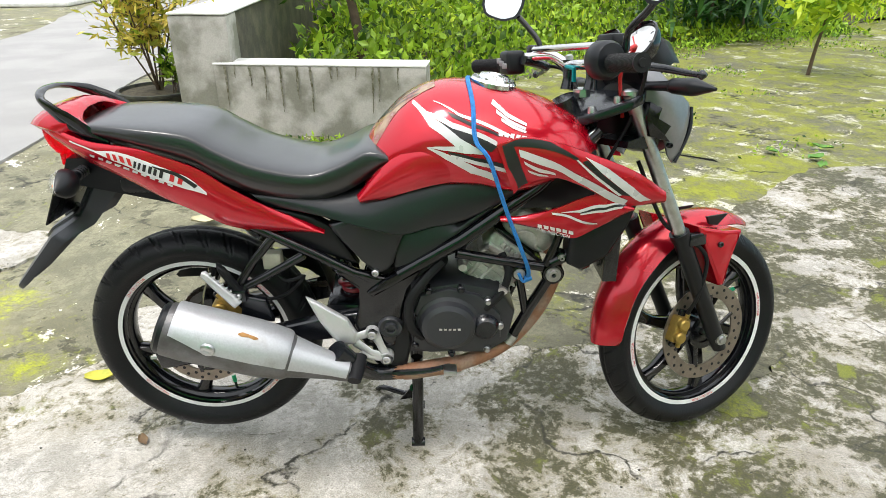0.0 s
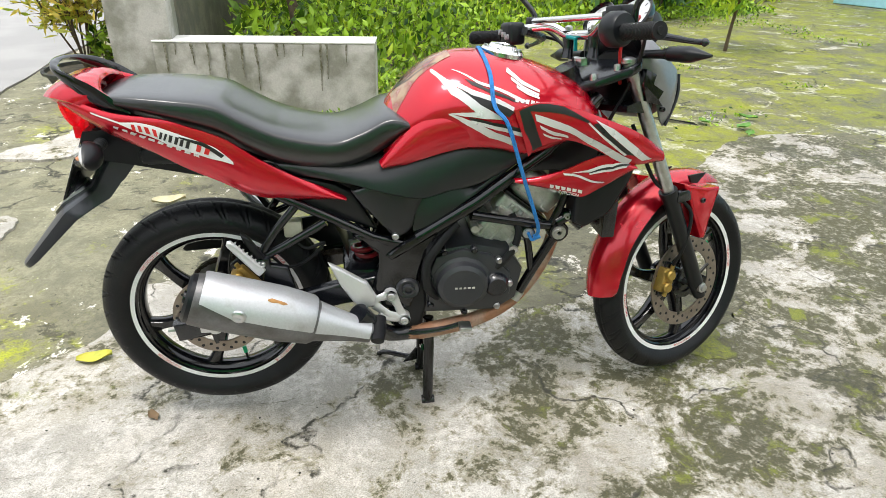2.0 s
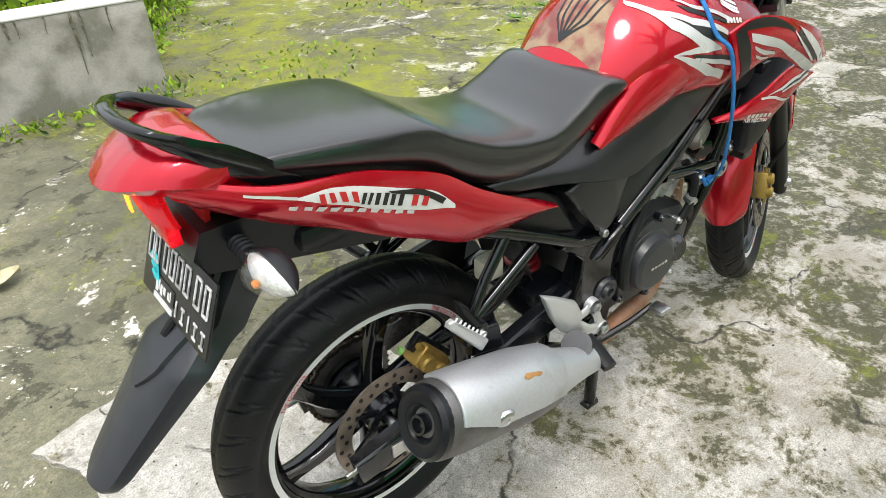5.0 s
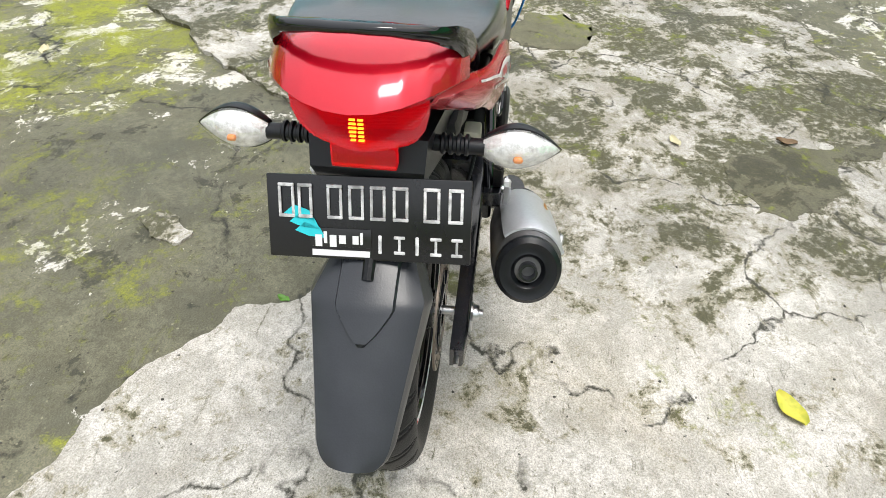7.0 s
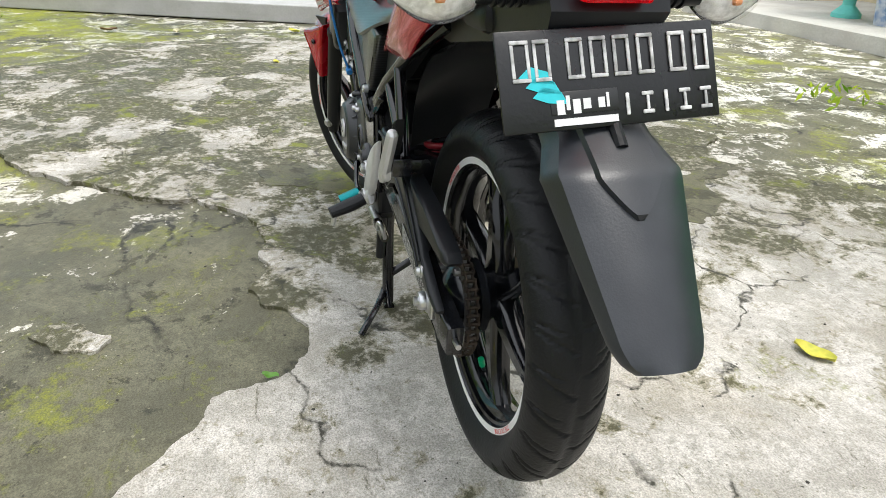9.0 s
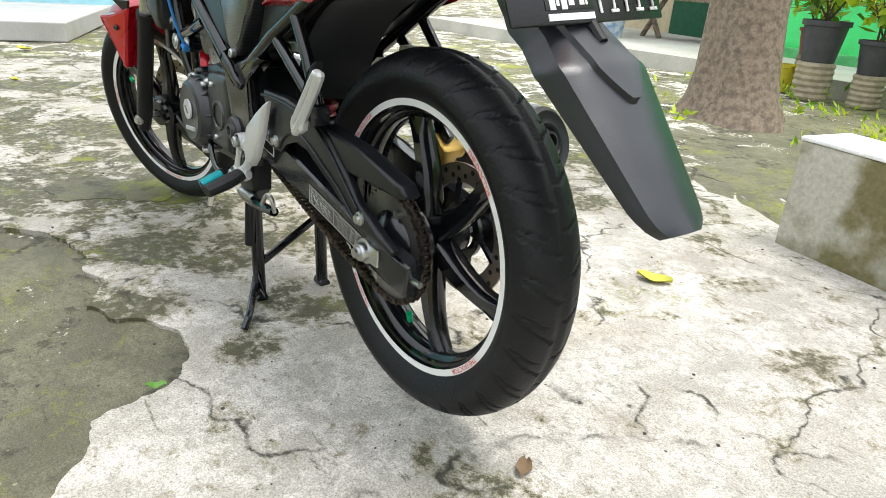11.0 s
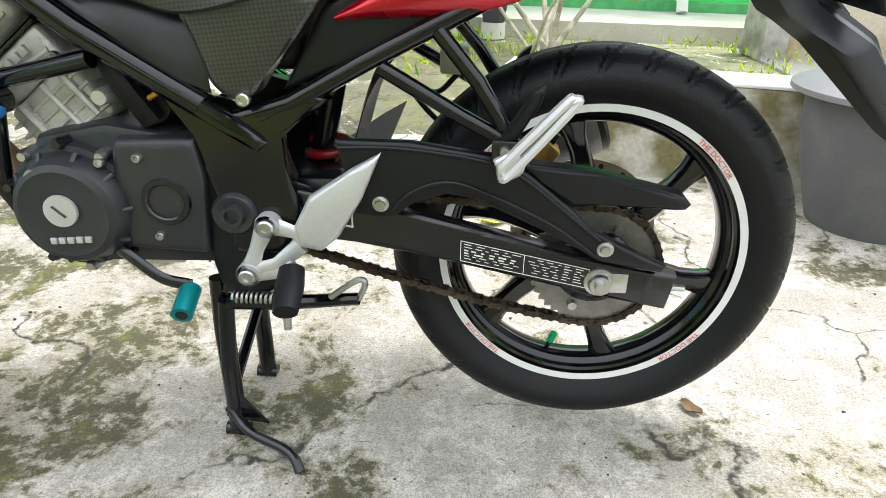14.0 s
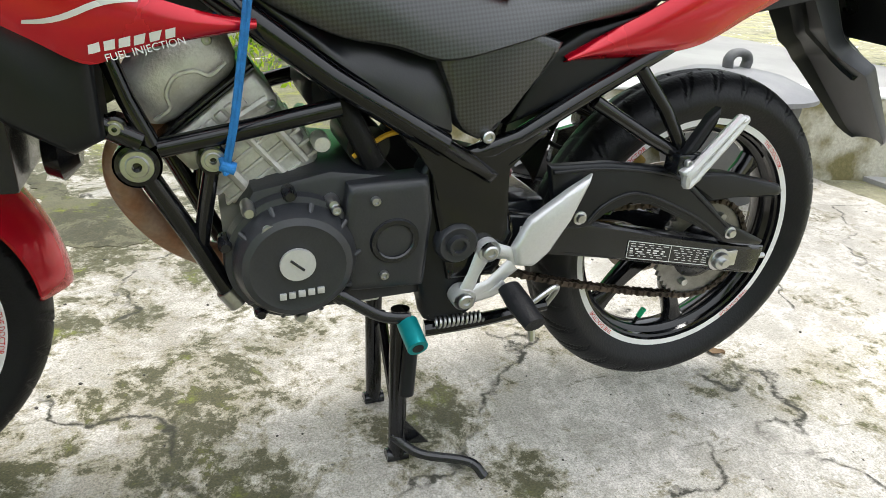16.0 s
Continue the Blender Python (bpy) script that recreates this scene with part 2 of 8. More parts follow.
BARK = mat("rough grey brown bark", (0.27, 0.21, 0.16), 0.95, vary=0.4, scale=26, fine=70, bump=1.0, second=(0.13, 0.10, 0.075), amount=0.8)
STEM = mat("thin brown stems", (0.12, 0.085, 0.055), 0.9, vary=0.3, bump=0.5)
PALEBARK = mat("pale ringed palm bark", (0.60, 0.55, 0.46), 0.9, vary=0.25, scale=9, fine=60, bump=0.8, second=(0.2, 0.19, 0.14), amount=0.7)
LEAF_BRIGHT = leaf_mat("bright weed leaves", (0.10, 0.26, 0.006), (0.68, 0.80, 0.05))
LEAF_MID = leaf_mat("garden leaves", (0.012, 0.06, 0.004), (0.44, 0.66, 0.05))
LEAF_DARK = leaf_mat("dark glossy leaves", (0.015, 0.06, 0.012), (0.06, 0.16, 0.03), 0.3)
LEAF_GOLD = leaf_mat("golden shrub leaves", (0.26, 0.36, 0.02), (0.90, 0.68, 0.14))
LEAF_GRASS = leaf_mat("sunlit grass blades", (0.25, 0.48, 0.02), (0.78, 0.86, 0.10))


# ---- building helpers ----
def part(name, bm, material, parent=None, label="", smooth=None):
    """Links a bmesh as one mesh object, under a thing or a part."""
    me = bpy.data.meshes.new(name)
    bmesh.ops.recalc_face_normals(bm, faces=bm.faces)
    bm.transform(Matrix.Scale(K, 4))
    bm.to_mesh(me)
    bm.free()
    me.materials.append(material)
    if smooth is not None:
        me.shade_smooth()
        me.set_sharp_from_angle(angle=radians(smooth))
    ob = new(name, me)
    if parent:
        ob.parent = parent
    if label:
        ob["label"] = label
    return ob


def thing(name, label, category, group="", at=(0, 0, 0)):
    ob = new(name)
    ob.location = Vector(at) * K
    ob.empty_display_size = 0.1
    return tagged(ob, label, category, group)


def box(x0, y0, z0, x1, y1, z1, bevel=0.0, bm=None, seg=2):
    bm = bm or bmesh.new()
    vs = [bm.verts.new((x, y, z)) for z in (z0, z1) for x, y in ((x0, y0), (x1, y0), (x1, y1), (x0, y1))]
    fs = [bm.faces.new([vs[i] for i in q]) for q in ((3, 2, 1, 0), (4, 5, 6, 7), (0, 1, 5, 4), (1, 2, 6, 5), (2, 3, 7, 6), (3, 0, 4, 7))]
    if bevel:
        es = list({e for f in fs for e in f.edges})
        bmesh.ops.bevel(bm, geom=es, offset=bevel, segments=seg, affect="EDGES", profile=0.5)
    return bm


def smoothed(points, n):
    """n points along a Catmull-Rom curve through the given ones, evenly by index."""
    p = [Vector(q) for q in points]
    p = [p[0] * 2 - p[1]] + p + [p[-1] * 2 - p[-2]]
    out = []
    for i in range(n):
        s = i / (n - 1) * (len(p) - 3)
        k = min(int(s), len(p) - 4)
        t = s - k
        a, b, c, d = p[k:k + 4]
        out.append(0.5 * (2 * b + (c - a) * t + (2 * a - 5 * b + 4 * c - d) * t * t + (3 * b - a - 3 * c + d) * t ** 3))
    return out


def skin(rows, bm=None, closed=True, caps=True, loop=False):
    """A surface through rows of points of equal length."""
    bm = bm or bmesh.new()
    vs = [[bm.verts.new(p) for p in r] for r in rows]
    m = len(rows[0])
    for i in range(len(rows) if loop else len(rows) - 1):
        a, b = vs[i], vs[(i + 1) % len(rows)]
        for j in range(m if closed else m - 1):
            bm.faces.new((a[j], a[(j + 1) % m], b[(j + 1) % m], b[j]))
    if caps and closed and not loop:
        bm.faces.new(vs[0][::-1])
        bm.faces.new(vs[-1])
    return bm


def tube(points, r, seg=10, n=0, bm=None, flat=1.0, closed=False):
    """A round bar along points; r is a number or one for each point; flat squeezes it sideways."""
    pts = smoothed(points, n) if n else [Vector(p) for p in points]
    rs = r if isinstance(r, (list, tuple)) else [r]
    if len(rs) != len(pts):
        rs = list(np.interp(np.linspace(0, 1, len(pts)), np.linspace(0, 1, len(rs)), rs))
    rows = []
    side = None
    for i, p in enumerate(pts):
        d = (pts[min(i + 1, len(pts) - 1)] - pts[max(i - 1, 0)]).normalized()
        if closed:
            d = (pts[(i + 1) % len(pts)] - pts[i - 1]).normalized()
        if side is None:
            side = d.cross(Vector((0, 1, 0)) if abs(d.y) < 0.9 else Vector((0, 0, 1))).normalized()
        side = (side - d * side.dot(d)).normalized()
        up = d.cross(side)
        rows.append([p + float(rs[i]) * (math.cos(a) * side + flat * math.sin(a) * up) for a in np.linspace(0, 2 * math.pi, seg, endpoint=False)])
    return skin(rows, bm, loop=closed)


def lathe(profile, centre=(0, 0, 0), axis="y", seg=32, bm=None, start=0.0, sweep=2 * math.pi):
    """Turns a profile of (radius, along) round an axis through centre."""
    c = Vector(centre)
    full = abs(sweep - 2 * math.pi) < 1e-6
    rows = []
    for a in np.linspace(start, start + sweep, seg, endpoint=not full):
        s, k = math.sin(a), math.cos(a)
        rows.append([c + (Vector((r * k, h, r * s)) if axis == "y" else Vector((r * k, r * s, h)) if axis == "z" else Vector((h, r * k, r * s))) for r, h in profile])
    return skin(rows, bm, closed=False, caps=False, loop=full)


def slab(outline, y0, y1, bevel=0.003, bm=None, seg=2):
    """An outline in x and z, drawn out from y0 to y1, with rounded edges."""
    bm = bm or bmesh.new()
    a = [bm.verts.new((x, y0, z)) for x, z in outline]
    b = [bm.verts.new((x, y1, z)) for x, z in outline]
    k = len(a)
    fs = [bm.faces.new(a), bm.faces.new(b[::-1])]
    fs += [bm.faces.new((a[i], b[i], b[(i + 1) % k], a[(i + 1) % k])) for i in range(k)]
    if bevel:
        bmesh.ops.bevel(bm, geom=list({e for f in fs[:2] for e in f.edges}), offset=bevel, segments=seg, affect="EDGES", profile=0.5)
    return bm


def shell(upper, lower, bulge=0.02, thick=0.004, n=24, m=8, out=(0, -1, 0), bm=None):
    """A curved panel between two edges, bulging outwards, with thickness."""
    bm = bm or bmesh.new()
    u, w = smoothed(upper, n), smoothed(lower, n)
    o = Vector(out)
    front, back = [], []
    for a, b in zip(u, w):
        f = [a.lerp(b, t) + o * bulge * math.sin(math.pi * t) ** 0.8 for t in np.linspace(0, 1, m)]
        front.append(f)
        back.append([p - o * thick for p in f])
    rows = [f + k[::-1] for f, k in zip(front, back)]
    return skin(rows, bm)


def leaves(centres, sizes, aspect=0.4, droop=0.3, seed=1, up=0.5):
    """Many small folded leaves at the given places, as one mesh's points and faces."""
    rng = np.random.default_rng(seed)
    c = np.asarray(centres, float)
    k = len(c)
    d = rng.normal(size=(k, 3)) + (0, 0, up)
    d /= np.linalg.norm(d, axis=1)[:, None]
    s = np.cross(d, rng.normal(size=(k, 3)))
    s /= np.linalg.norm(s, axis=1)[:, None]
    nrm = np.cross(d, s)
    L = (np.asarray(sizes) * rng.uniform(0.6, 1.3, k))[:, None]
    W = L * aspect * 0.5
    v = np.stack([c, c + d * L * 0.45 + s * W - nrm * W * 0.3, c + d * L * 0.5 - nrm * L * droop * 0.1, c + d * L * 0.45 - s * W - nrm * W * 0.3, c + d * L - nrm * L * droop * 0.5], 1).reshape(-1, 3)
    i = (np.arange(k) * 5)[:, None]
    f = np.concatenate([i + (0, 1, 2), i + (0, 2, 3), i + (1, 4, 2), i + (2, 4, 3)], 0)
    return v, f


def leaf_part(name, vf, material, parent=None, label=""):
    me = bpy.data.meshes.new(name)
    me.from_pydata((vf[0] * K).tolist(), [], vf[1].tolist())
    me.materials.append(material)
    ob = new(name, me)
    if parent:
        ob.parent = parent
    if label:
        ob["label"] = label
    return ob


# ---- ground ----
def ground_sheet():
    bm = bmesh.new()
    xs = np.concatenate([[-900, -200, -60, -25], np.linspace(-12, 14, 53), [25, 60, 200, 900]])
    ys = np.concatenate([[-900, -200, -60, -25], np.linspace(-12, 16, 57), [25, 60, 200, 900]])
    g = [[bm.verts.new((x, y, 0.012 * noise.noise((x * 0.7, y * 0.7, 0)) - 0.006 if abs(x) < 13 and abs(y) < 13 else -0.006)) for y in ys] for x in xs]
    for i in range(len(xs) - 1):
        for j in range(len(ys) - 1):
            bm.faces.new((g[i][j], g[i + 1][j], g[i + 1][j + 1], g[i][j + 1]))
    return tagged(part("ground", bm, GROUND_OLD, smooth=60), "weathered grey concrete yard with moss and cracks", "ground", kind="structure")


ground_sheet()


def ragged(outline, rough, rounds, seed):
    """An outline broken up into a crumbling edge."""
    rng = random.Random(seed)
    p = [Vector((x, y, 0)) for x, y in outline]
    for k in range(rounds):
        q = []
        for a, b in zip(p, p[1:] + p[:1]):
            d = b - a
            q += [a, (a + b) / 2 + Vector((-d.y, d.x, 0)) * rng.uniform(-rough, rough)]
        p = q
    return p


def crust(name, outline, top, material, rough=0.22, rounds=4, seed=1, label="", category="concrete"):
    """A thin layer of cement with a crumbling edge, lying on the ground."""
    bm = bmesh.new()
    p = ragged(outline, rough, rounds, seed)
    a = [bm.verts.new((v.x, v.y, top)) for v in p]
    b = [bm.verts.new((v.x + 0.004 * noise.noise(v * 9), v.y, top - 0.02)) for v in p]
    bm.faces.new(a)
    for i in range(len(a)):
        bm.faces.new((a[i], b[i], b[(i + 1) % len(a)], a[(i + 1) % len(a)]))
    bmesh.ops.triangulate(bm, faces=[f for f in bm.faces if len(f.verts) > 4])
    return tagged(part(name, bm, material), label, category, kind="structure")


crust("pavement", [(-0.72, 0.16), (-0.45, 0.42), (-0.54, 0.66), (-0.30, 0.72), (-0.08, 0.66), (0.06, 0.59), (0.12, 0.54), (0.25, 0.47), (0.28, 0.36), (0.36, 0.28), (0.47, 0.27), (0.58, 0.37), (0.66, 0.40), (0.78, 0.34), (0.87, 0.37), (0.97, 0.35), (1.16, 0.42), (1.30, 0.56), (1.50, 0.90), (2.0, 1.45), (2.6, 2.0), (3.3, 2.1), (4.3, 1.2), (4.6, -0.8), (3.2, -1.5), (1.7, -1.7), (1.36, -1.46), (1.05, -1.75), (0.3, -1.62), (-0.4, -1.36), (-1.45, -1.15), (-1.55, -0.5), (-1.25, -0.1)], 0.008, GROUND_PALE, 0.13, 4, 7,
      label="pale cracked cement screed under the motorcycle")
crust("cement_patch", [(-1.5, 1.05), (-1.2, 1.0), (-1.08, 1.2), (-1.15, 1.42), (-1.45, 1.45)], 0.007, GROUND_PALE, 0.2, 4, 9, label="pale patch of cement screed")
crust("cement_patch", [(0.46, 0.72), (0.52, 0.69), (0.60, 0.80), (0.55, 0.86), (0.48, 0.80)], 0.006, GROUND_PALE, 0.2, 3, 3, label="small pale patch of cement")
crust("cement_patch", [(-1.6, 2.3), (-1.2, 2.2), (-1.0, 2.5), (-1.3, 2.75)], 0.006, GROUND_PALE, 0.2, 4, 13, label="pale patch of cement screed")
for pts, sd in (([(0.82, -0.90), (0.98, -0.84), (1.16, -0.95), (1.22, -1.20), (1.33, -1.42), (1.24, -1.50), (1.10, -1.22), (0.94, -1.16), (0.80, -0.99)], 1), ([(1.9, -0.35), (2.2, -0.5), (2.3, -0.2), (2.0, -0.1)], 4), ([(1.25, 0.1), (1.5, 0.0), (1.65, 0.25), (1.4, 0.35)], 8)):
    crust("damp_stain", pts, 0.0098, GROUND_DAMP, 0.25, 4, sd, "dark damp mossy stain in the cement", "stain")

# asphalt lane, with a crumbling edge
crust("road", [(-1.95, -60), (-1.85, -6), (-1.75, -1.0), (-1.88, 0.8), (-2.0, 2.3), (-2.12, 3.6), (-2.2, 9.0), (-3.5, 16), (-8, 40), (-14, 40), (-7.0, 16), (-5.2, 9), (-4.9, 0), (-5, -60)], 0.012, ASPHALT, rough=0.03, rounds=4, seed=4,
      label="narrow worn grey asphalt lane beside the yard", category="road")


# ---- walls round the yard ----
def low_wall(name, a, b, thick, height, body, label):
    """A low plastered wall with a painted coping, from a to b."""
    w = thing(name, label, "wall")
    w["kind"] = "structure"
    d = Vector((b[0] - a[0], b[1] - a[1], 0))
    ang, n = math.atan2(d.y, d.x), d.length
    for nm, bm, m in (("wall_body", box(0, 0, -0.05, n, thick, height - 0.012, 0.006), body), ("coping", box(-0.004, -0.004 if thick > 0 else 0.004, height - 0.012, n + 0.004, thick + (0.004 if thick > 0 else -0.004), height, 0.004), WHITEPAINT)):
        bmesh.ops.subdivide_edges(bm, edges=[e for e in bm.edges if e.calc_length() > 0.3], cuts=6, use_grid_fill=True)
        for v in bm.verts:
            v.co += 0.004 * Vector((noise.noise(v.co * 6), noise.noise(v.co * 6 + Vector((9, 0, 0))), 0.6 * noise.noise(v.co * 5 + Vector((0, 7, 0)))))
        bm.transform(Matrix.Translation((a[0], a[1], 0)) @ Matrix.Rotation(ang, 4, "Z"))
        part(nm, bm, m, w, smooth=40)
    return w


low_wall("wall_north", (-0.84, 3.10), (0.57, 2.90), 0.22, 0.475, PLASTER, "low grey cement wall with worn white top")
low_wall("wall_south", (0.05, -1.565), (-2.2, -1.06), -0.20, 0.335, MOSSWALL, "low mossy cement wall with white painted top")


# ---- the motorcycle: x runs forwards from the rear axle, y to its left ----
CANDY = mat("candy red paint", (0.54, 0.0015, 0.016), 0.24, metal=0.5, vary=0.05, scale=4, fine=400, bump=0.0, coat=0.7, coat_rough=0.04)
BLACKGLOSS = mat("gloss black enamel", (0.004, 0.0045, 0.006), 0.10, vary=0.15, scale=9, fine=200, bump=0.02, coat=0.2, spec=0.45)
BLACKMATT = mat("matt black plastic", (0.006, 0.007, 0.009), 0.36, vary=0.15, scale=10, fine=500, bump=0.05, second=(0.010, 0.011, 0.013), amount=0.6, spec=0.32, coat=0.05, coat_rough=0.12)
BLACKMETAL = mat("black painted alloy", (0.006, 0.007, 0.010), 0.24, vary=0.2, scale=16, fine=300, bump=0.06, second=(0.03, 0.027, 0.024), amount=0.2, contrast=(0.55, 0.75), spec=0.5, coat=0.30)
FENDER = mat("faded grey black plastic", (0.018, 0.020, 0.025), 0.32, vary=0.12, scale=9, fine=400, bump=0.06, second=(0.034, 0.037, 0.043), amount=0.6, spec=0.5)
RUBBER = mat("black tyre rubber", (0.006, 0.0065, 0.008), 0.46, vary=0.25, scale=7, fine=220, bump=0.2, second=(0.020, 0.020, 0.019), amount=0.5, contrast=(0.5, 0.75), spec=0.27)
VINYL = mat("black grained seat vinyl", (0.007, 0.0075, 0.009), 0.34, vary=0.1, scale=8, fine=430, bump=0.16, spec=0.5, coat=0.75, coat_rough=0.14)
SILVER = mat("satin silver paint", (0.62, 0.62, 0.63), 0.38, metal=0.55, vary=0.08, scale=14, fine=300, bump=0.08, second=(0.42, 0.41, 0.40), amount=0.35, contrast=(0.52, 0.75))
MUFFLER = mat("scuffed silver heat shield", (0.52, 0.53, 0.55), 0.42, metal=0.6, vary=0.12, scale=11, fine=200, bump=0.1, second=(0.24, 0.22, 0.19), amount=0.6, contrast=(0.58, 0.74))
CASTALLOY = mat("grey cast alloy", (0.68, 0.67, 0.64), 0.42, metal=0.45, vary=0.15, scale=25, fine=260, bump=0.25, second=(0.22, 0.20, 0.17), amount=0.45)
STEEL = mat("bright steel", (0.56, 0.57, 0.58), 0.3, metal=1.0, vary=0.15, scale=30, fine=300, bump=0.05, second=(0.28, 0.27, 0.25), amount=0.4)
CHROME = mat("chrome", (0.75, 0.75, 0.76), 0.1, metal=1.0, vary=0.05, bump=0.0)
RUST = mat("rusty exhaust pipe", (0.32, 0.155, 0.085), 0.65, metal=0.3, vary=0.3, scale=18, fine=150, bump=0.3, second=(0.36, 0.27, 0.21), amount=0.7)
GOLD = mat("gold anodised caliper", (0.42, 0.28, 0.07), 0.42, metal=0.7, vary=0.2, scale=30, fine=250, bump=0.2)
DISC = mat("brown worn brake disc", (0.30, 0.25, 0.21), 0.42, metal=0.8, vary=0.2, scale=30, fine=300, bump=0.1)
WHITEDECAL = mat("white decal", (0.76, 0.76, 0.76), 0.35, vary=0.05, bump=0.0)
SILVERDECAL = mat("silver decal", (0.66, 0.66, 0.66), 0.28, metal=0.25, vary=0.05, bump=0.0)
BLACKDECAL = mat("black decal", (0.012, 0.012, 0.012), 0.3, vary=0.05, bump=0.0)
REDDECAL = mat("red lettering", (0.60, 0.02, 0.02), 0.4, vary=0.1, bump=0.0)
TEAL = mat("teal anodised sleeve", (0.0, 0.26, 0.28), 0.35, metal=0.5, vary=0.1, bump=0.05)
BLUEROPE = mat("blue elastic strap", (0.02, 0.22, 0.62), 0.6, vary=0.25, scale=60, fine=500, bump=0.6)
SPRINGRED = mat("red shock spring", (0.34, 0.008, 0.02), 0.35, vary=0.1, bump=0.05, coat=0.5)
GREENCAP = mat("green valve cap", (0.0, 0.42, 0.18), 0.4, vary=0.1, bump=0.0)


def lens_mat(name, colour, rough=0.05, glow=0.0):
    m = bpy.data.materials.new(name)
    m.use_nodes = True
    b = m.node_tree.nodes["Principled BSDF"]
    b.inputs["Base Color"].default_value = (*colour, 1)
    b.inputs["Roughness"].default_value = rough
    b.inputs["Transmission Weight"].default_value = 0.85
    b.inputs["IOR"].default_value = 1.4
    if glow:
        b.inputs["Emission Color"].default_value = (*colour, 1)
        b.inputs["Emission Strength"].default_value = glow
    return m




def clear_mat(name):
    """Thin clear plastic: lets all through but for a gloss."""
    m = bpy.data.materials.new(name)
    m.use_nodes = True
    n, l = m.node_tree.nodes, m.node_tree.links
    see, gloss, mix = n.new("ShaderNodeBsdfTransparent"), n.new("ShaderNodeBsdfGlossy"), n.new("ShaderNodeMixShader")
    gloss.inputs["Roughness"].default_value = 0.06
    mix.inputs[0].default_value = 0.14
    l.new(see.outputs[0], mix.inputs[1])
    l.new(gloss.outputs[0], mix.inputs[2])
    l.new(mix.outputs[0], n["Material Output"].inputs[0])
    return m


CLEAR = clear_mat("clear lens")
REDLENS = lens_mat("red tail lamp lens", (0.80, 0.010, 0.022), 0.10, 0.10)
BULB = lens_mat("lit tail lamp bulb", (1.0, 0.36, 0.03), 0.3, 0.9)
SIGNALSILVER = mat("bright silvered reflector", (0.92, 0.92, 0.91), 0.22, metal=0.25, vary=0.2, scale=120, fine=260, bump=0.4, second=(0.55, 0.54, 0.52), amount=0.6)
MIRRORGLASS = mat("mirror glass", (0.85, 0.86, 0.87), 0.03, metal=1.0, vary=0.0, bump=0.0)

bike = thing("motorcycle", "red and black naked motorcycle parked on its centre stand", "motorcycle")

# steering: the fork and all on it, turned to the left
ZR, ZF, XF = 0.3253, 0.2925, 1.2433
RAKE = radians(25)
AXIS_AT = Vector((1.1756, 0, 0.2609))
AXIS = Vector((-math.sin(RAKE), 0, math.cos(RAKE)))
STEER = Matrix.Translation(AXIS_AT) @ Matrix.Rotation(radians(22.8), 4, AXIS) @ Matrix.Translation(-AXIS_AT)


def on_fork(z, ahead=0.0):
    """x of the fork's line at height z."""
    return XF - (z - ZF) * math.tan(RAKE) + ahead


def settle(p, steer=False):
    """The drawing's small stretch to the true wheelbase and ride height, with the stand's feet kept on the ground."""
    if steer:
        p.x += np.interp(p.z, [0.28, 0.9], [0.0133, 0.035])
        p.z += 0.0145
        return p
    low = np.interp(p.z, [0.0, 0.05, 0.22], [0, 0, 1])
    rise = np.interp(p.x, [0.28, 0.45, 0.6, 0.85], [0.0235, 0.018, 0.014, 0.012])
    p.x += np.interp(p.x, [-0.45, -0.2, 0, 0.42, 0.65, 0.81, 1.0, 1.25], [-0.016, -0.012, 0, 0.015, 0.028, 0.027, 0.022, 0.0135])
    p.z += low * rise
    return p


def bp(name, bm, material, parent=bike, label="", smooth=35, steer=False, true=False):
    if not true:
        for v in bm.verts:
            settle(v.co, steer)
    if steer:
        bm.transform(STEER)
    return part(name, bm, material, parent, label, smooth)


def bolt(bm, x, y, z, r=0.009, out=1, h=0.006):
    """A round bolt head facing sideways, with a hexagon socket."""
    s = out
    lathe([(0.0001, y + s * h * 0.4), (r * 0.45, y + s * h * 0.4), (r * 0.5, y + s * h), (r * 0.8, y + s * h), (r, y + s * h * 0.7), (r, y - s * 0.004)], (x, 0, z), "y", 14, bm)
    return bm


def words(text, size):
    """Flat lettering as a bmesh, from the built-in font."""
    cu = bpy.data.curves.new("lettering", "FONT")
    cu.body, cu.size, cu.extrude, cu.resolution_u = text, size, 0.0001, 2
    tmp = bpy.data.objects.new("lettering", cu)
    scene.collection.objects.link(tmp)
    me = bpy.data.meshes.new_from_object(tmp.evaluated_get(bpy.context.evaluated_depsgraph_get()))
    bpy.data.objects.remove(tmp)
    bm = bmesh.new()
    bm.from_mesh(me)
    return bm


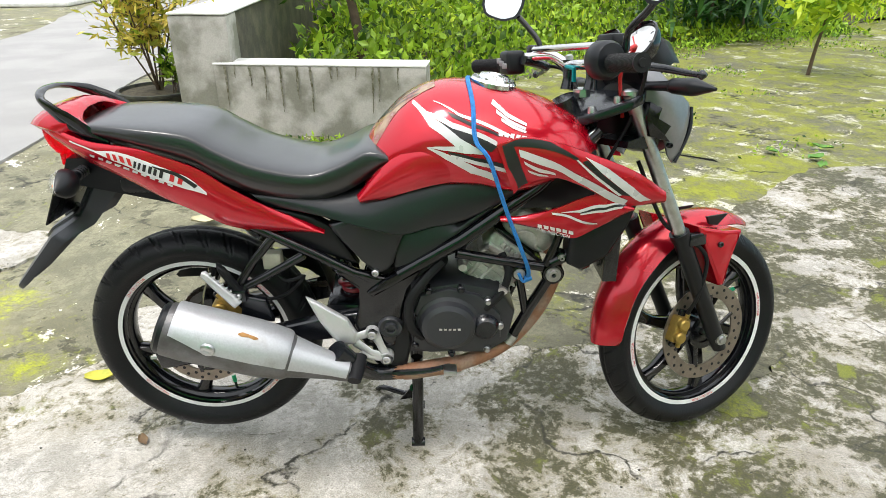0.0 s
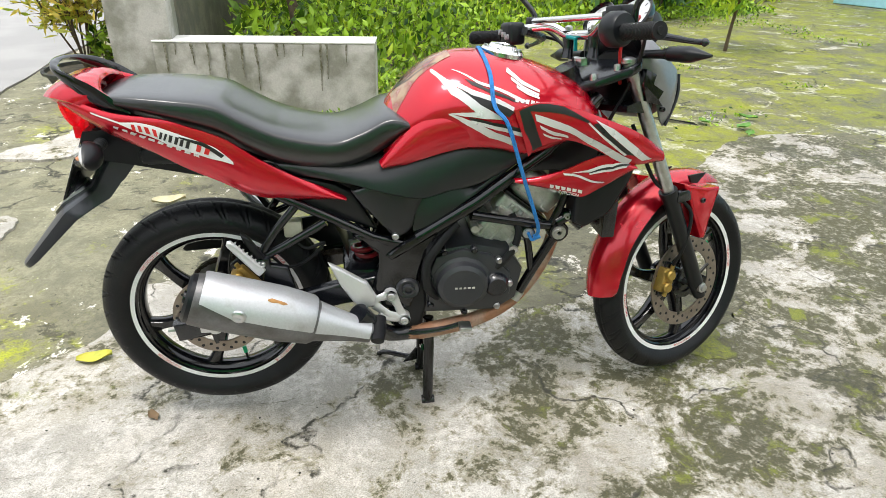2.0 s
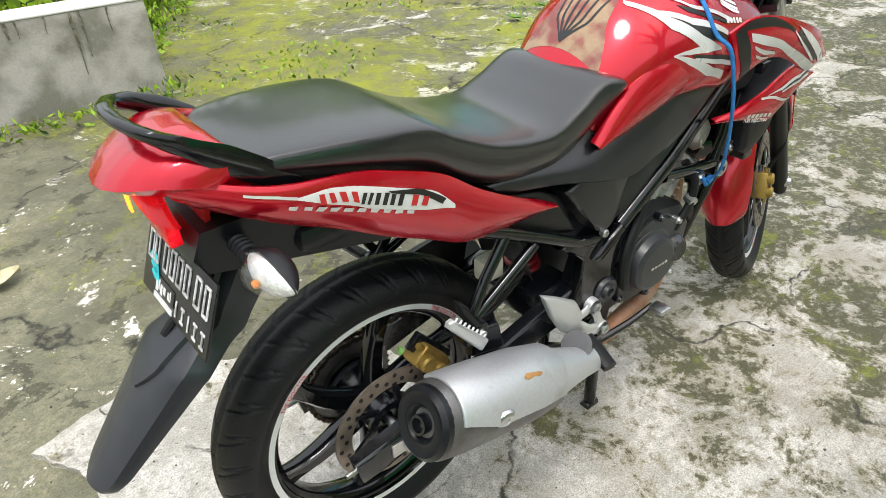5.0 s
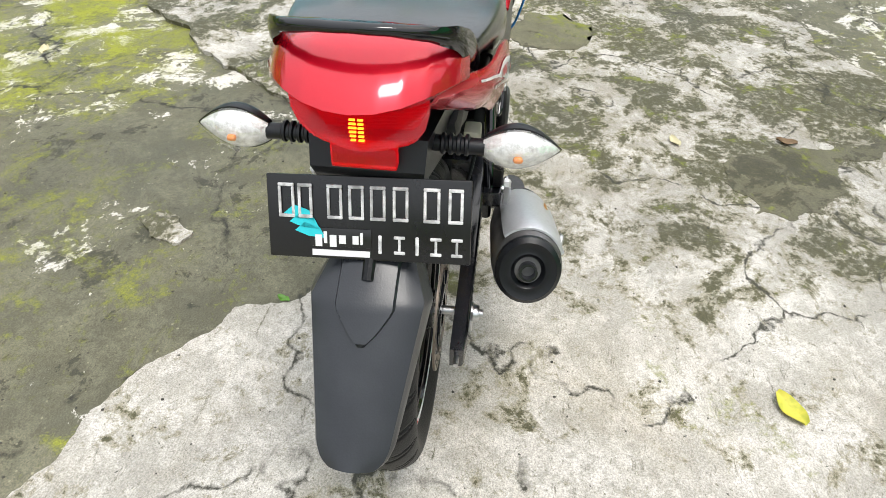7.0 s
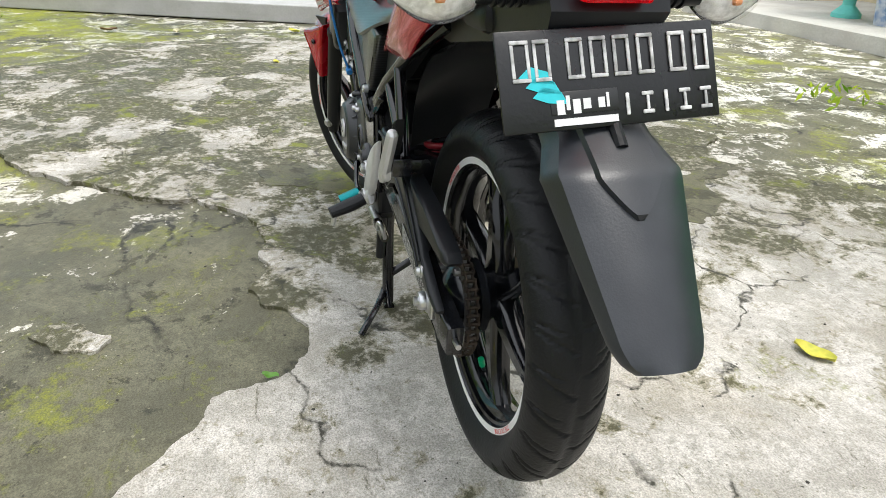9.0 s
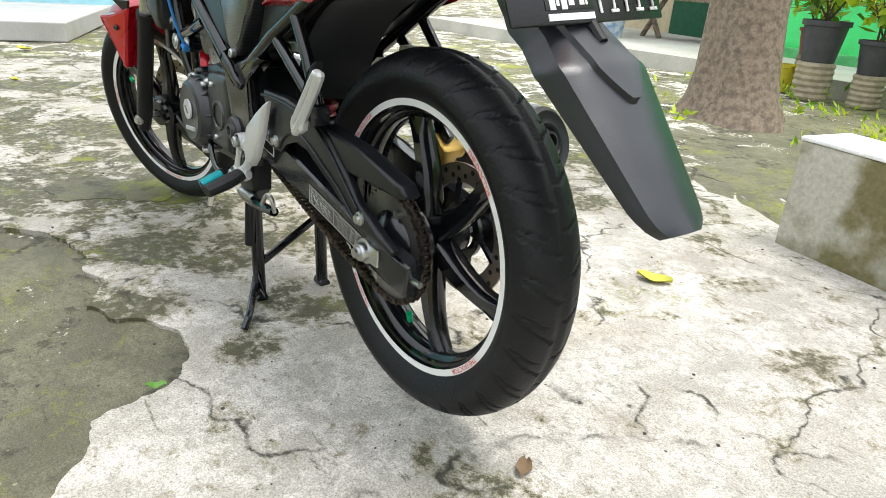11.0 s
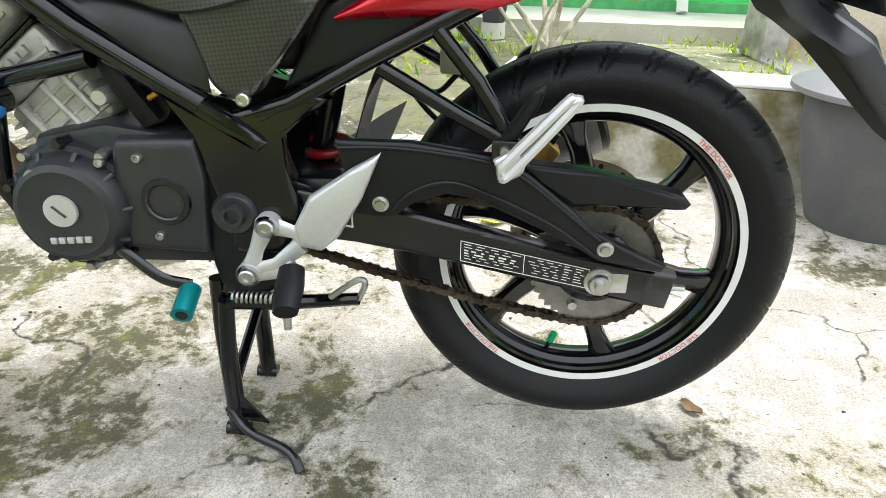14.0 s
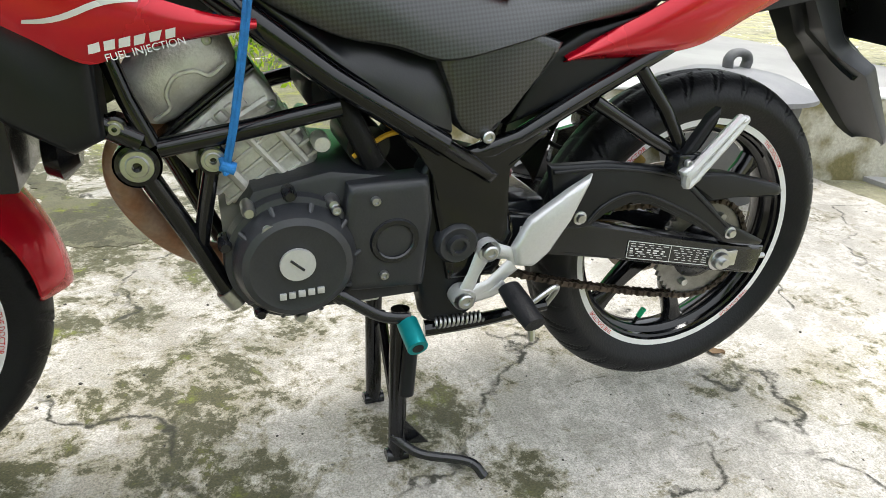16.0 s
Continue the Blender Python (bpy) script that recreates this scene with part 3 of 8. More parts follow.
# -- wheels --
def tyre(R, W, bead, grooves):
    bm = bmesh.new()
    seg, lat = 840, 44
    rows = []
    for i in range(seg):
        a = 2 * math.pi * i / seg
        row = []
        for j in range(lat):
            q = -1 + 2 * j / (lat - 1)
            th = q * 2.25
            y = W / 2 * math.sin(th) if abs(th) < 1.57 else W / 2 * math.copysign(1 - 0.32 * ((abs(th) - 1.57) / 0.68) ** 1.3, th)
            r = R - (R - bead) * (1 - math.cos(min(abs(th), 2.25) * 0.95)) / 1.54
            b = abs(q)
            if 0.05 < b < 0.62:
                side = 0.5 if q > 0 else 0.0
                w = ((a * grooves / (2 * math.pi)) + side + 1.25 * b) % 1
                w2 = ((a * grooves / (2 * math.pi)) + side + 0.33 + 0.9 * b) % 1
                if w < 0.06 or (w2 < 0.05 and 0.2 < b < 0.55):
                    r -= 0.0035
            if b < 0.035:
                r -= 0.003
            row.append(Vector((r * math.cos(a), y, r * math.sin(a))))
        rows.append(row)
    return skin(rows, bm, closed=False, caps=False, loop=True)


def make_wheel(name, centre, R, W, turn, steer, rear):
    c = Vector(centre)
    put = Matrix.Translation(c) @ Matrix.Rotation(turn, 4, "Y")

    def wp(nm, bm, m, par, label="", smooth=40):
        bm.transform(put)
        return bp(nm, bm, m, par, label, smooth, steer, True)

    h = 0.036 if rear else 0.030
    rim = wp(name, lathe([(0.2005, -h), (0.213, -h), (0.216, -h + 0.004), (0.206, -h + 0.012), (0.192, -0.012), (0.192, 0.012), (0.206, h - 0.012), (0.216, h - 0.004), (0.213, h), (0.2005, h), (0.1985, h - 0.005), (0.1945, h - 0.007), (0.1930, h - 0.014), (0.186, 0.017), (0.183, 0.013), (0.182, 0), (0.183, -0.013), (0.186, -0.017), (0.1930, -h + 0.014), (0.1945, -h + 0.007), (0.1985, -h + 0.005), (0.2005, -h)], seg=80), BLACKGLOSS, bike, "black cast alloy wheel with white rim tape")
    wp("tyre", tyre(R, W, 0.211, 30 if rear else 28), RUBBER, rim, smooth=60)
    for s in (-1, 1):
        wp("rim_stripe", lathe([(0.2010, s * (h + 0.0005)), (0.2125, s * (h + 0.0015)), (0.2125, s * h), (0.2010, s * (h - 0.001))], seg=96), WHITEDECAL, rim, "white rim tape")
        for k in range(4):
            bm = words("THE DOCTOR", 0.0105)
            xs = [v.co.x for v in bm.verts]
            mid = (min(xs) + max(xs)) / 2
            for v in bm.verts:
                a = k * math.pi / 2 + 0.5 + s * (v.co.x - mid) / 0.2
                r = 0.2022 + v.co.y
                v.co = Vector((r * math.cos(-a), s * (h + 0.0019) + v.co.z, -r * math.sin(-a)))
            wp("rim_lettering", bm, REDDECAL, rim, "red words THE DOCTOR", None)
    # hub and six tapering spokes
    wp("hub", lathe([(0.012, -0.05), (0.034, -0.05), (0.036, -0.03), (0.030, 0), (0.045, 0.03), (0.058 if rear else 0.036, 0.036), (0.058 if rear else 0.036, 0.048), (0.012, 0.05)], seg=36), BLACKMETAL, rim)
    for k in range(6):
        a = 2 * math.pi * k / 6
        rows = []
        for t in np.linspace(0, 1, 8):
            r = 0.03 + t * 0.158
            w = 0.021 - 0.010 * t + 0.010 * max(0, t - 0.8) / 0.2
            d = 0.020 - 0.006 * t
            cx, off = r, 0.010 * math.sin(t * math.pi)
            rows.append([Vector((cx, y, z + off)) for y, z in ((-d, -w * 0.6), (-d * 0.5, -w), (d * 0.5, -w), (d, -w * 0.6), (d, w * 0.6), (d * 0.5, w), (-d * 0.5, w), (-d, w * 0.6))])
        bm = skin(rows)
        bm.transform(Matrix.Rotation(-a, 4, "Y"))
        wp("spoke", bm, BLACKGLOSS, rim, smooth=45)
    a = 4.66 if rear else 0.80
    d = Vector((math.cos(a), 0, math.sin(a)))
    v = wp("valve_stem", tube([d * 0.184, d * 0.166 + Vector((0, 0.006, 0))], 0.0035, 8), BLACKMATT, rim)
    bm = tube([d * 0.169 + Vector((0, 0.005, 0)), d * 0.152 + Vector((0, 0.01, 0))], 0.0055, 10)
    bm.transform(put)
    bp("valve_cap", bm, GREENCAP, v, "green valve cap", steer=steer, true=True)
    return rim


def disc(name, centre, R, inner, y, steer, holes=18):
    bm = bmesh.new()
    c = Vector(centre)
    lathe([(inner, y - 0.002), (R, y - 0.002), (R, y + 0.002), (inner, y + 0.002), (inner, y - 0.002)], c, seg=72, bm=bm)
    ob = bp(name, bm, DISC, bike, "drilled brake disc", steer=steer, true=True)
    bm = bmesh.new()
    for k in range(holes * 2):
        a = 2 * math.pi * k / (holes * 2)
        r = inner + (R - inner) * (0.35 if k % 2 else 0.7)
        lathe([(0.0001, y + 0.0025), (0.0042, y + 0.0025), (0.0042, y - 0.0025), (0.0001, y - 0.0025)], c + Vector((r * math.cos(a), 0, r * math.sin(a))), seg=8, bm=bm)
    bp("drill_hole", bm, BLACKMATT, ob, "dark drilled holes", steer=steer, true=True)["kind"] = "stuff"
    bm = lathe([(0.03, y - 0.004), (0.046, y - 0.004), (0.046, y + 0.003), (0.03, y + 0.003)], c, seg=30)
    bp("carrier", bm, BLACKMETAL, ob, steer=steer, true=True)
    for k in range(6):
        a = 2 * math.pi * k / 6
        p, q = Vector((math.cos(a), 0, math.sin(a))), Vector((math.cos(a + 0.35), 0, math.sin(a + 0.35)))
        bp("carrier_arm", tube([c + p * 0.042 + Vector((0, y, 0)), c + q * (inner + 0.006) + Vector((0, y, 0))], 0.007, 6, flat=0.5), BLACKMETAL, ob, steer=steer, true=True)
    return ob


make_wheel("rear_wheel", (0, 0, ZR), 0.281, 0.110, -0.28, False, True)
make_wheel("front_wheel", (XF, 0, ZF), 0.2735, 0.090, 0.35, True, False)
disc("rear_disc", (0, 0, ZR), 0.108, 0.078, -0.062, False)
disc("front_disc", (XF, 0, ZF), 0.128, 0.092, -0.050, True)


def caliper(c, steer, turn):
    """A two-piston brake caliper."""
    m = Matrix.Translation(c) @ Matrix.Rotation(turn, 4, "Y")
    bm = box(-0.034, -0.022, -0.02, 0.034, 0.018, 0.022, 0.007)
    for x in (-0.017, 0.017):
        lathe([(0.0001, -0.034), (0.012, -0.034), (0.015, -0.03), (0.015, -0.018)], (x, 0, -0.004), seg=18, bm=bm)
    tube([(-0.045, -0.012, 0.012), (0.045, -0.012, 0.012)], 0.006, 8, bm=bm)
    bm.transform(m)
    ob = bp("brake_caliper", bm, GOLD, bike, "gold anodised brake caliper", steer=steer, true=True)
    bm = box(-0.05, -0.004, -0.004, 0.048, 0.008, 0.03, 0.003)
    bm.transform(m)
    bp("bracket", bm, BLACKMETAL, ob, steer=steer, true=True)
    return ob


caliper((0.078, -0.066, 0.428), False, 0.9)
caliper((1.148, -0.056, 0.322), True, 1.9)


# -- tank: smooth cross sections along the machine --
TANK = [(0.396, 0.770, 0.700, 0.066), (0.410, 0.803, 0.692, 0.100), (0.445, 0.849, 0.702, 0.124), (0.495, 0.897, 0.720, 0.144), (0.56, 0.925, 0.736, 0.156), (0.63, 0.926, 0.738, 0.160), (0.71, 0.911, 0.722, 0.156), (0.80, 0.881, 0.742, 0.140), (0.86, 0.848, 0.762, 0.116), (0.90, 0.804, 0.775, 0.066)]


def station(table, x):
    t = np.array(table)
    p = smoothed([(r[0], r[1], r[2]) for r in table], 80)
    q = smoothed([(r[0], r[3], 0) for r in table], 80)
    xs = [a.x for a in p]
    return np.interp(x, xs, [a.y for a in p]), np.interp(x, xs, [a.z for a in p]), np.interp(x, [a.x for a in q], [a.y for a in q])


def tank_at(x, v, lift=0.0):
    """A point of the tank: v is -1 at the right lower edge, 0 on top, 1 at the left."""
    top, bot, w = station(TANK, x)
    a = abs(v)
    y = (w + lift) * math.sin(a * 2.05) * (1 - 0.10 * math.exp(-((x - 0.50) / 0.07) ** 2) * max(0, a - 0.6) / 0.4)
    z = top + lift * (1 - a) - (top - bot) * (1 - math.cos(a * math.pi / 2) ** 1.15)
    return Vector((x, math.copysign(y, v), z))


bm = skin([[tank_at(x, v) for v in np.linspace(-1, 1, 65)] for x in np.linspace(0.396, 0.898, 64)])
tank = bp("fuel_tank", bm, CANDY, bike, "candy red fuel tank with silver and black graphics", 60)


def band(surf, edge_a, edge_b, n=14, m=3):
    """A thin decal between two edges drawn in a surface's own coordinates."""
    a = [Vector((*p, 0)) for p in edge_a]
    b = [Vector((*p, 0)) for p in edge_b]
    ua = [Vector((np.interp(t, np.linspace(0, 1, len(a)), [p.x for p in a]), np.interp(t, np.linspace(0, 1, len(a)), [p.y for p in a]), 0)) for t in np.linspace(0, 1, n)]
    ub = [Vector((np.interp(t, np.linspace(0, 1, len(b)), [p.x for p in b]), np.interp(t, np.linspace(0, 1, len(b)), [p.y for p in b]), 0)) for t in np.linspace(0, 1, n)]
    rows = []
    for p, q in zip(ua, ub):
        rows.append([surf(*(p.lerp(q, t)).xy) for t in np.linspace(0, 1, m)])
    return skin(rows, closed=False, caps=False)


for s in (-1, 1):
    def stripe(edge_a, edge_b, material, name="tank_graphic", label="sharp arrow stripe", s=s):
        lift = 0.0010 if material is BLACKDECAL else 0.0015
        bp(name, band(lambda x, v: tank_at(x, s * v, lift), edge_a, edge_b, 16, 4), material, tank, label)
    stripe([(0.507, 0.196), (0.529, 0.361), (0.581, 0.494), (0.667, 0.606)], [(0.504, 0.218), (0.533, 0.406), (0.58, 0.537), (0.667, 0.64)], SILVERDECAL)
    stripe([(0.542, 0.438), (0.58, 0.537), (0.667, 0.64)], [(0.546, 0.456), (0.596, 0.629), (0.655, 0.689)], BLACKDECAL)
    stripe([(0.504, 0.202), (0.546, 0.446), (0.596, 0.613), (0.643, 0.709)], [(0.504, 0.234), (0.538, 0.503), (0.592, 0.69), (0.638, 0.716)], SILVERDECAL)
    stripe([(0.532, 0.65), (0.566, 0.666), (0.598, 0.67), (0.643, 0.709)], [(0.531, 0.653), (0.564, 0.695), (0.605, 0.72), (0.643, 0.72)], SILVERDECAL)
    stripe([(0.532, 0.65), (0.575, 0.731), (0.63, 0.83), (0.665, 0.855)], [(0.532, 0.658), (0.566, 0.759), (0.616, 0.877), (0.669, 0.921)], SILVERDECAL)
    stripe([(0.571, 0.706), (0.627, 0.75), (0.695, 0.758)], [(0.576, 0.728), (0.628, 0.779), (0.697, 0.798)], BLACKDECAL)
    stripe([(0.576, 0.728), (0.628, 0.776), (0.696, 0.793)], [(0.585, 0.762), (0.63, 0.807), (0.697, 0.824)], SILVERDECAL)
    stripe([(0.546, 0.288), (0.596, 0.428), (0.698, 0.54)], [(0.546, 0.296), (0.595, 0.451), (0.687, 0.559)], SILVERDECAL)
    stripe([(0.567, 0.394), (0.613, 0.486), (0.678, 0.557)], [(0.581, 0.456), (0.619, 0.524), (0.669, 0.566)], BLACKDECAL)
    # wing emblem of three feathers and a bar of lettering
    stripe([(0.663, 0.269), (0.691, 0.37), (0.731, 0.431)], [(0.658, 0.319), (0.689, 0.407), (0.73, 0.454)], WHITEDECAL, "wing_emblem", "white wing emblem")
    stripe([(0.667, 0.358), (0.692, 0.42), (0.729, 0.467)], [(0.667, 0.392), (0.693, 0.45), (0.726, 0.487)], WHITEDECAL, "wing_emblem", "white wing emblem")
    stripe([(0.677, 0.423), (0.701, 0.462), (0.729, 0.493)], [(0.677, 0.449), (0.702, 0.49), (0.727, 0.51)], WHITEDECAL, "wing_emblem", "white wing emblem")
    stripe([(0.671, 0.529), (0.68, 0.529)], [(0.67, 0.561), (0.678, 0.561)], WHITEDECAL, "lettering_bar", "white bar of lettering")
    stripe([(0.684, 0.529), (0.692, 0.529)], [(0.682, 0.561), (0.69, 0.561)], WHITEDECAL, "lettering_bar", "white bar of lettering")
    stripe([(0.696, 0.527), (0.704, 0.527)], [(0.693, 0.559), (0.701, 0.563)], WHITEDECAL, "lettering_bar", "white bar of lettering")
    stripe([(0.708, 0.527), (0.716, 0.531)], [(0.705, 0.563), (0.714, 0.565)], WHITEDECAL, "lettering_bar", "white bar of lettering")
    stripe([(0.719, 0.532), (0.729, 0.535)], [(0.717, 0.563), (0.726, 0.567)], WHITEDECAL, "lettering_bar", "white bar of lettering")
# painted panel on the tank's rear, pale gold with dark branches
bp("tank_sticker", band(lambda x, v: tank_at(x, v, 0.0012), [(0.425, -0.42), (0.47, -0.22), (0.55, -0.12)], [(0.425, 0.42), (0.47, 0.22), (0.55, 0.12)], 14, 12), mat("pale gold painted sticker", (0.34, 0.22, 0.12), 0.25, vary=0.15, scale=30, bump=0.0, second=(0.20, 0.012, 0.012), amount=0.9, coat=0.5), tank, "pale gold sticker with dark red branches")
for k in range(6):
    y = -0.25 + 0.1 * k
    bp("sticker_branch", band(lambda x, v: tank_at(x, v, 0.002), [(0.43, 0.0), (0.46, y * 0.5), (0.52, y * 0.6)], [(0.432, 0.02), (0.46, y * 0.5 + 0.018), (0.52, y * 0.6 + 0.006)]), BLACKDECAL, tank)
for s in (-1, 1):
    wedge = shell([(0.403, s * 0.119, 0.724), (0.442, s * 0.126, 0.770), (0.484, s * 0.131, 0.808), (0.54, s * 0.140, 0.832), (0.60, s * 0.140, 0.838)],
                  [(0.414, s * 0.119, 0.708), (0.455, s * 0.126, 0.716), (0.502, s * 0.133, 0.732), (0.55, s * 0.138, 0.747), (0.60, s * 0.138, 0.757)], 0.014, 0.005, 28, 10, (0, s, 0))
    bp("tank_wedge", wedge, CANDY, tank, "pointed rear corner of the tank", 45, true=True)
# filler cap
bm = lathe([(0.0001, 0.016), (0.012, 0.016), (0.014, 0.019), (0.030, 0.017), (0.034, 0.010), (0.046, 0.008), (0.050, 0.003), (0.050, -0.006)], (0, 0, 0), "z", 36)
bm.transform(Matrix.Translation((0.672, 0, 0.921)) @ Matrix.Rotation(0.17, 4, "Y"))
cap = bp("filler_cap", bm, CHROME, tank, "chrome filler cap")
bm = bmesh.new()
for k in range(6):
    a = k * math.pi / 3
    lathe([(0.0001, 0.012), (0.004, 0.012), (0.004, 0.006)], (0.040 * math.cos(a), 0.040 * math.sin(a), 0), "z", 10, bm)
bm.transform(Matrix.Translation((0.672, 0, 0.921)) @ Matrix.Rotation(0.17, 4, "Y"))
bp("cap_screw", bm, STEEL, cap)["kind"] = "stuff"

# -- seat --
SEAT = [(-0.178, 0.830, 0.820, 0.046), (-0.166, 0.848, 0.830, 0.080), (-0.12, 0.860, 0.826, 0.106), (-0.03, 0.858, 0.804, 0.126), (0.065, 0.846, 0.772, 0.130), (0.115, 0.818, 0.740, 0.131), (0.19, 0.780, 0.706, 0.130), (0.29, 0.758, 0.690, 0.126), (0.355, 0.778, 0.704, 0.122), (0.41, 0.806, 0.735, 0.119), (0.442, 0.803, 0.764, 0.124), (0.462, 0.790, 0.775, 0.118)]


def seat_at(x, v):
    top, bot, w = station(SEAT, x)
    a = abs(v)
    y = w * (math.sin(min(a / 0.62, 1) * math.pi / 2) ** 0.8 if a < 0.62 else 1 + 0.05 * math.sin((a - 0.62) / 0.38 * math.pi) - 0.10 * ((a - 0.62) / 0.38) ** 2)
    t = 0.20 * (a / 0.62) ** 2.2 if a < 0.62 else 0.20 + 0.80 * (a - 0.62) / 0.38
    return Vector((x, math.copysign(y, v), top - (top - bot) * t))


bm = skin([[seat_at(x, v) for v in np.linspace(-1, 1, 41)] for x in np.linspace(-0.178, 0.462, 48)])
seat = bp("seat", bm, VINYL, bike, "stepped black vinyl seat", 32)

# -- tail: red side fairings, cowl, grab rail, lamp --
def cut(edge, u, w):
    """The stretch of a straight edge from u to w."""
    (ax, ay), (bx, by) = edge
    return [(ax + (bx - ax) * t, ay + (by - ay) * t) for t in (u, w)]


for s in (-1, 1):
    o = (0, s, 0)
    U = [(-0.228, s * 0.070, 0.850), (-0.196, s * 0.092, 0.848), (-0.124, s * 0.124, 0.828), (-0.036, s * 0.135, 0.815), (0.015, s * 0.138, 0.798), (0.082, s * 0.138, 0.769), (0.143, s * 0.134, 0.722), (0.212, s * 0.128, 0.678), (0.316, s * 0.110, 0.619)]
    W = [(-0.214, s * 0.062, 0.822), (-0.190, s * 0.080, 0.808), (-0.134, s * 0.108, 0.779), (-0.060, s * 0.118, 0.741), (-0.001, s * 0.122, 0.704), (0.060, s * 0.124, 0.672), (0.125, s * 0.122, 0.636), (0.200, s * 0.116, 0.620), (0.316, s * 0.108, 0.611)]
    tail = bp("tail_fairing", shell(U, W, 0.012, 0.004, 48, 14, o), CANDY, bike, "candy red tail fairing")
    us, ws = smoothed(U, 60), smoothed(W, 60)

    def on_tail(p, t, us=us, ws=ws, s=s):
        k = min(max(p, 0), 1) * 59
        i = min(int(k), 58)
        a, b = us[i].lerp(us[i + 1], k - i), ws[i].lerp(ws[i + 1], k - i)
        return a.lerp(b, t) + Vector((0, s, 0)) * (0.012 * math.sin(math.pi * t) ** 0.8 + 0.0012)
    def mark(edge_a, edge_b, material, lift=0.0, name="lettering_bar", label="bar of emblem lettering", n=3, m=2):
        bp(name, band(lambda a, b: on_tail(a, b) + Vector((0, s * lift, 0)), edge_a, edge_b, n, m), material, tail, label)
    mark([(0.277, 0.254), (0.321, 0.154), (0.409, 0.201), (0.516, 0.204), (0.597, 0.219), (0.665, 0.35)], [(0.277, 0.306), (0.327, 0.456), (0.415, 0.543), (0.516, 0.508), (0.587, 0.497), (0.667, 0.404)], WHITEDECAL, 0.0, "tail_emblem", "white model emblem", 24, 5)
    mark([(0.195, 0.188), (0.245, 0.186), (0.277, 0.238)], [(0.195, 0.255), (0.245, 0.253), (0.277, 0.305)], SILVERDECAL, 0.0, "pin_stripe", "thin silver stripe", 12, 2)
    mark([(0.465, 0.253), (0.558, 0.198), (0.633, 0.3)], [(0.476, 0.282), (0.558, 0.281), (0.623, 0.388)], BLACKDECAL, 0.0008, "swoosh", "black swoosh", 16, 3)
    for u in (0.0, 0.62):
        mark(cut([(0.308, 0.238), (0.333, 0.237)], u, u + 0.34), cut([(0.314, 0.439), (0.342, 0.418)], u, u + 0.34), REDDECAL, 0.001)
    for u in (0.0, 0.62):
        mark(cut([(0.34, 0.239), (0.377, 0.269)], u, u + 0.34), cut([(0.35, 0.418), (0.388, 0.451)], u, u + 0.34), REDDECAL, 0.001)
    for u in (0.0, 0.62):
        mark(cut([(0.39, 0.288), (0.421, 0.287)], u, u + 0.34), cut([(0.39, 0.473), (0.415, 0.474)], u, u + 0.34), BLACKDECAL, 0.001)
    for u in (0.0, 0.62):
        mark(cut([(0.428, 0.287), (0.472, 0.271)], u, u + 0.34), cut([(0.426, 0.468), (0.465, 0.456)], u, u + 0.34), BLACKDECAL, 0.001)
    for u in (0.0, 0.62):
        mark(cut([(0.478, 0.289), (0.517, 0.278)], u, u + 0.34), cut([(0.473, 0.448), (0.511, 0.446)], u, u + 0.34), BLACKDECAL, 0.001)
    for u in (0.0, 0.62):
        mark(cut([(0.539, 0.282), (0.585, 0.304)], u, u + 0.34), cut([(0.535, 0.438), (0.581, 0.43)], u, u + 0.34), REDDECAL, 0.001)
    mark([(0.264, 0.44), (0.279, 0.441)], [(0.264, 0.525), (0.277, 0.541)], SILVERDECAL, 0.0004, label="bar of small lettering")
    mark([(0.289, 0.456), (0.302, 0.473)], [(0.289, 0.542), (0.302, 0.559)], SILVERDECAL, 0.0004, label="bar of small lettering")
    mark([(0.312, 0.486), (0.327, 0.507)], [(0.308, 0.577), (0.321, 0.593)], SILVERDECAL, 0.0004, label="bar of small lettering")
    mark([(0.333, 0.524), (0.352, 0.525)], [(0.333, 0.596), (0.346, 0.61)], SILVERDECAL, 0.0004, label="bar of small lettering")
    mark([(0.358, 0.542), (0.377, 0.541)], [(0.358, 0.612), (0.377, 0.61)], SILVERDECAL, 0.0004, label="bar of small lettering")
    mark([(0.39, 0.543), (0.409, 0.54)], [(0.386, 0.616), (0.407, 0.605)], SILVERDECAL, 0.0004, label="bar of small lettering")
    mark([(0.421, 0.541), (0.447, 0.524)], [(0.421, 0.596), (0.44, 0.593)], SILVERDECAL, 0.0004, label="bar of small lettering")
    mark([(0.459, 0.524), (0.484, 0.507)], [(0.459, 0.578), (0.478, 0.575)], SILVERDECAL, 0.0004, label="bar of small lettering")
    mark([(0.497, 0.509), (0.516, 0.507)], [(0.493, 0.576), (0.516, 0.559)], SILVERDECAL, 0.0004, label="bar of small lettering")
    mark([(0.528, 0.509), (0.547, 0.509)], [(0.528, 0.561), (0.547, 0.56)], SILVERDECAL, 0.0004, label="bar of small lettering")
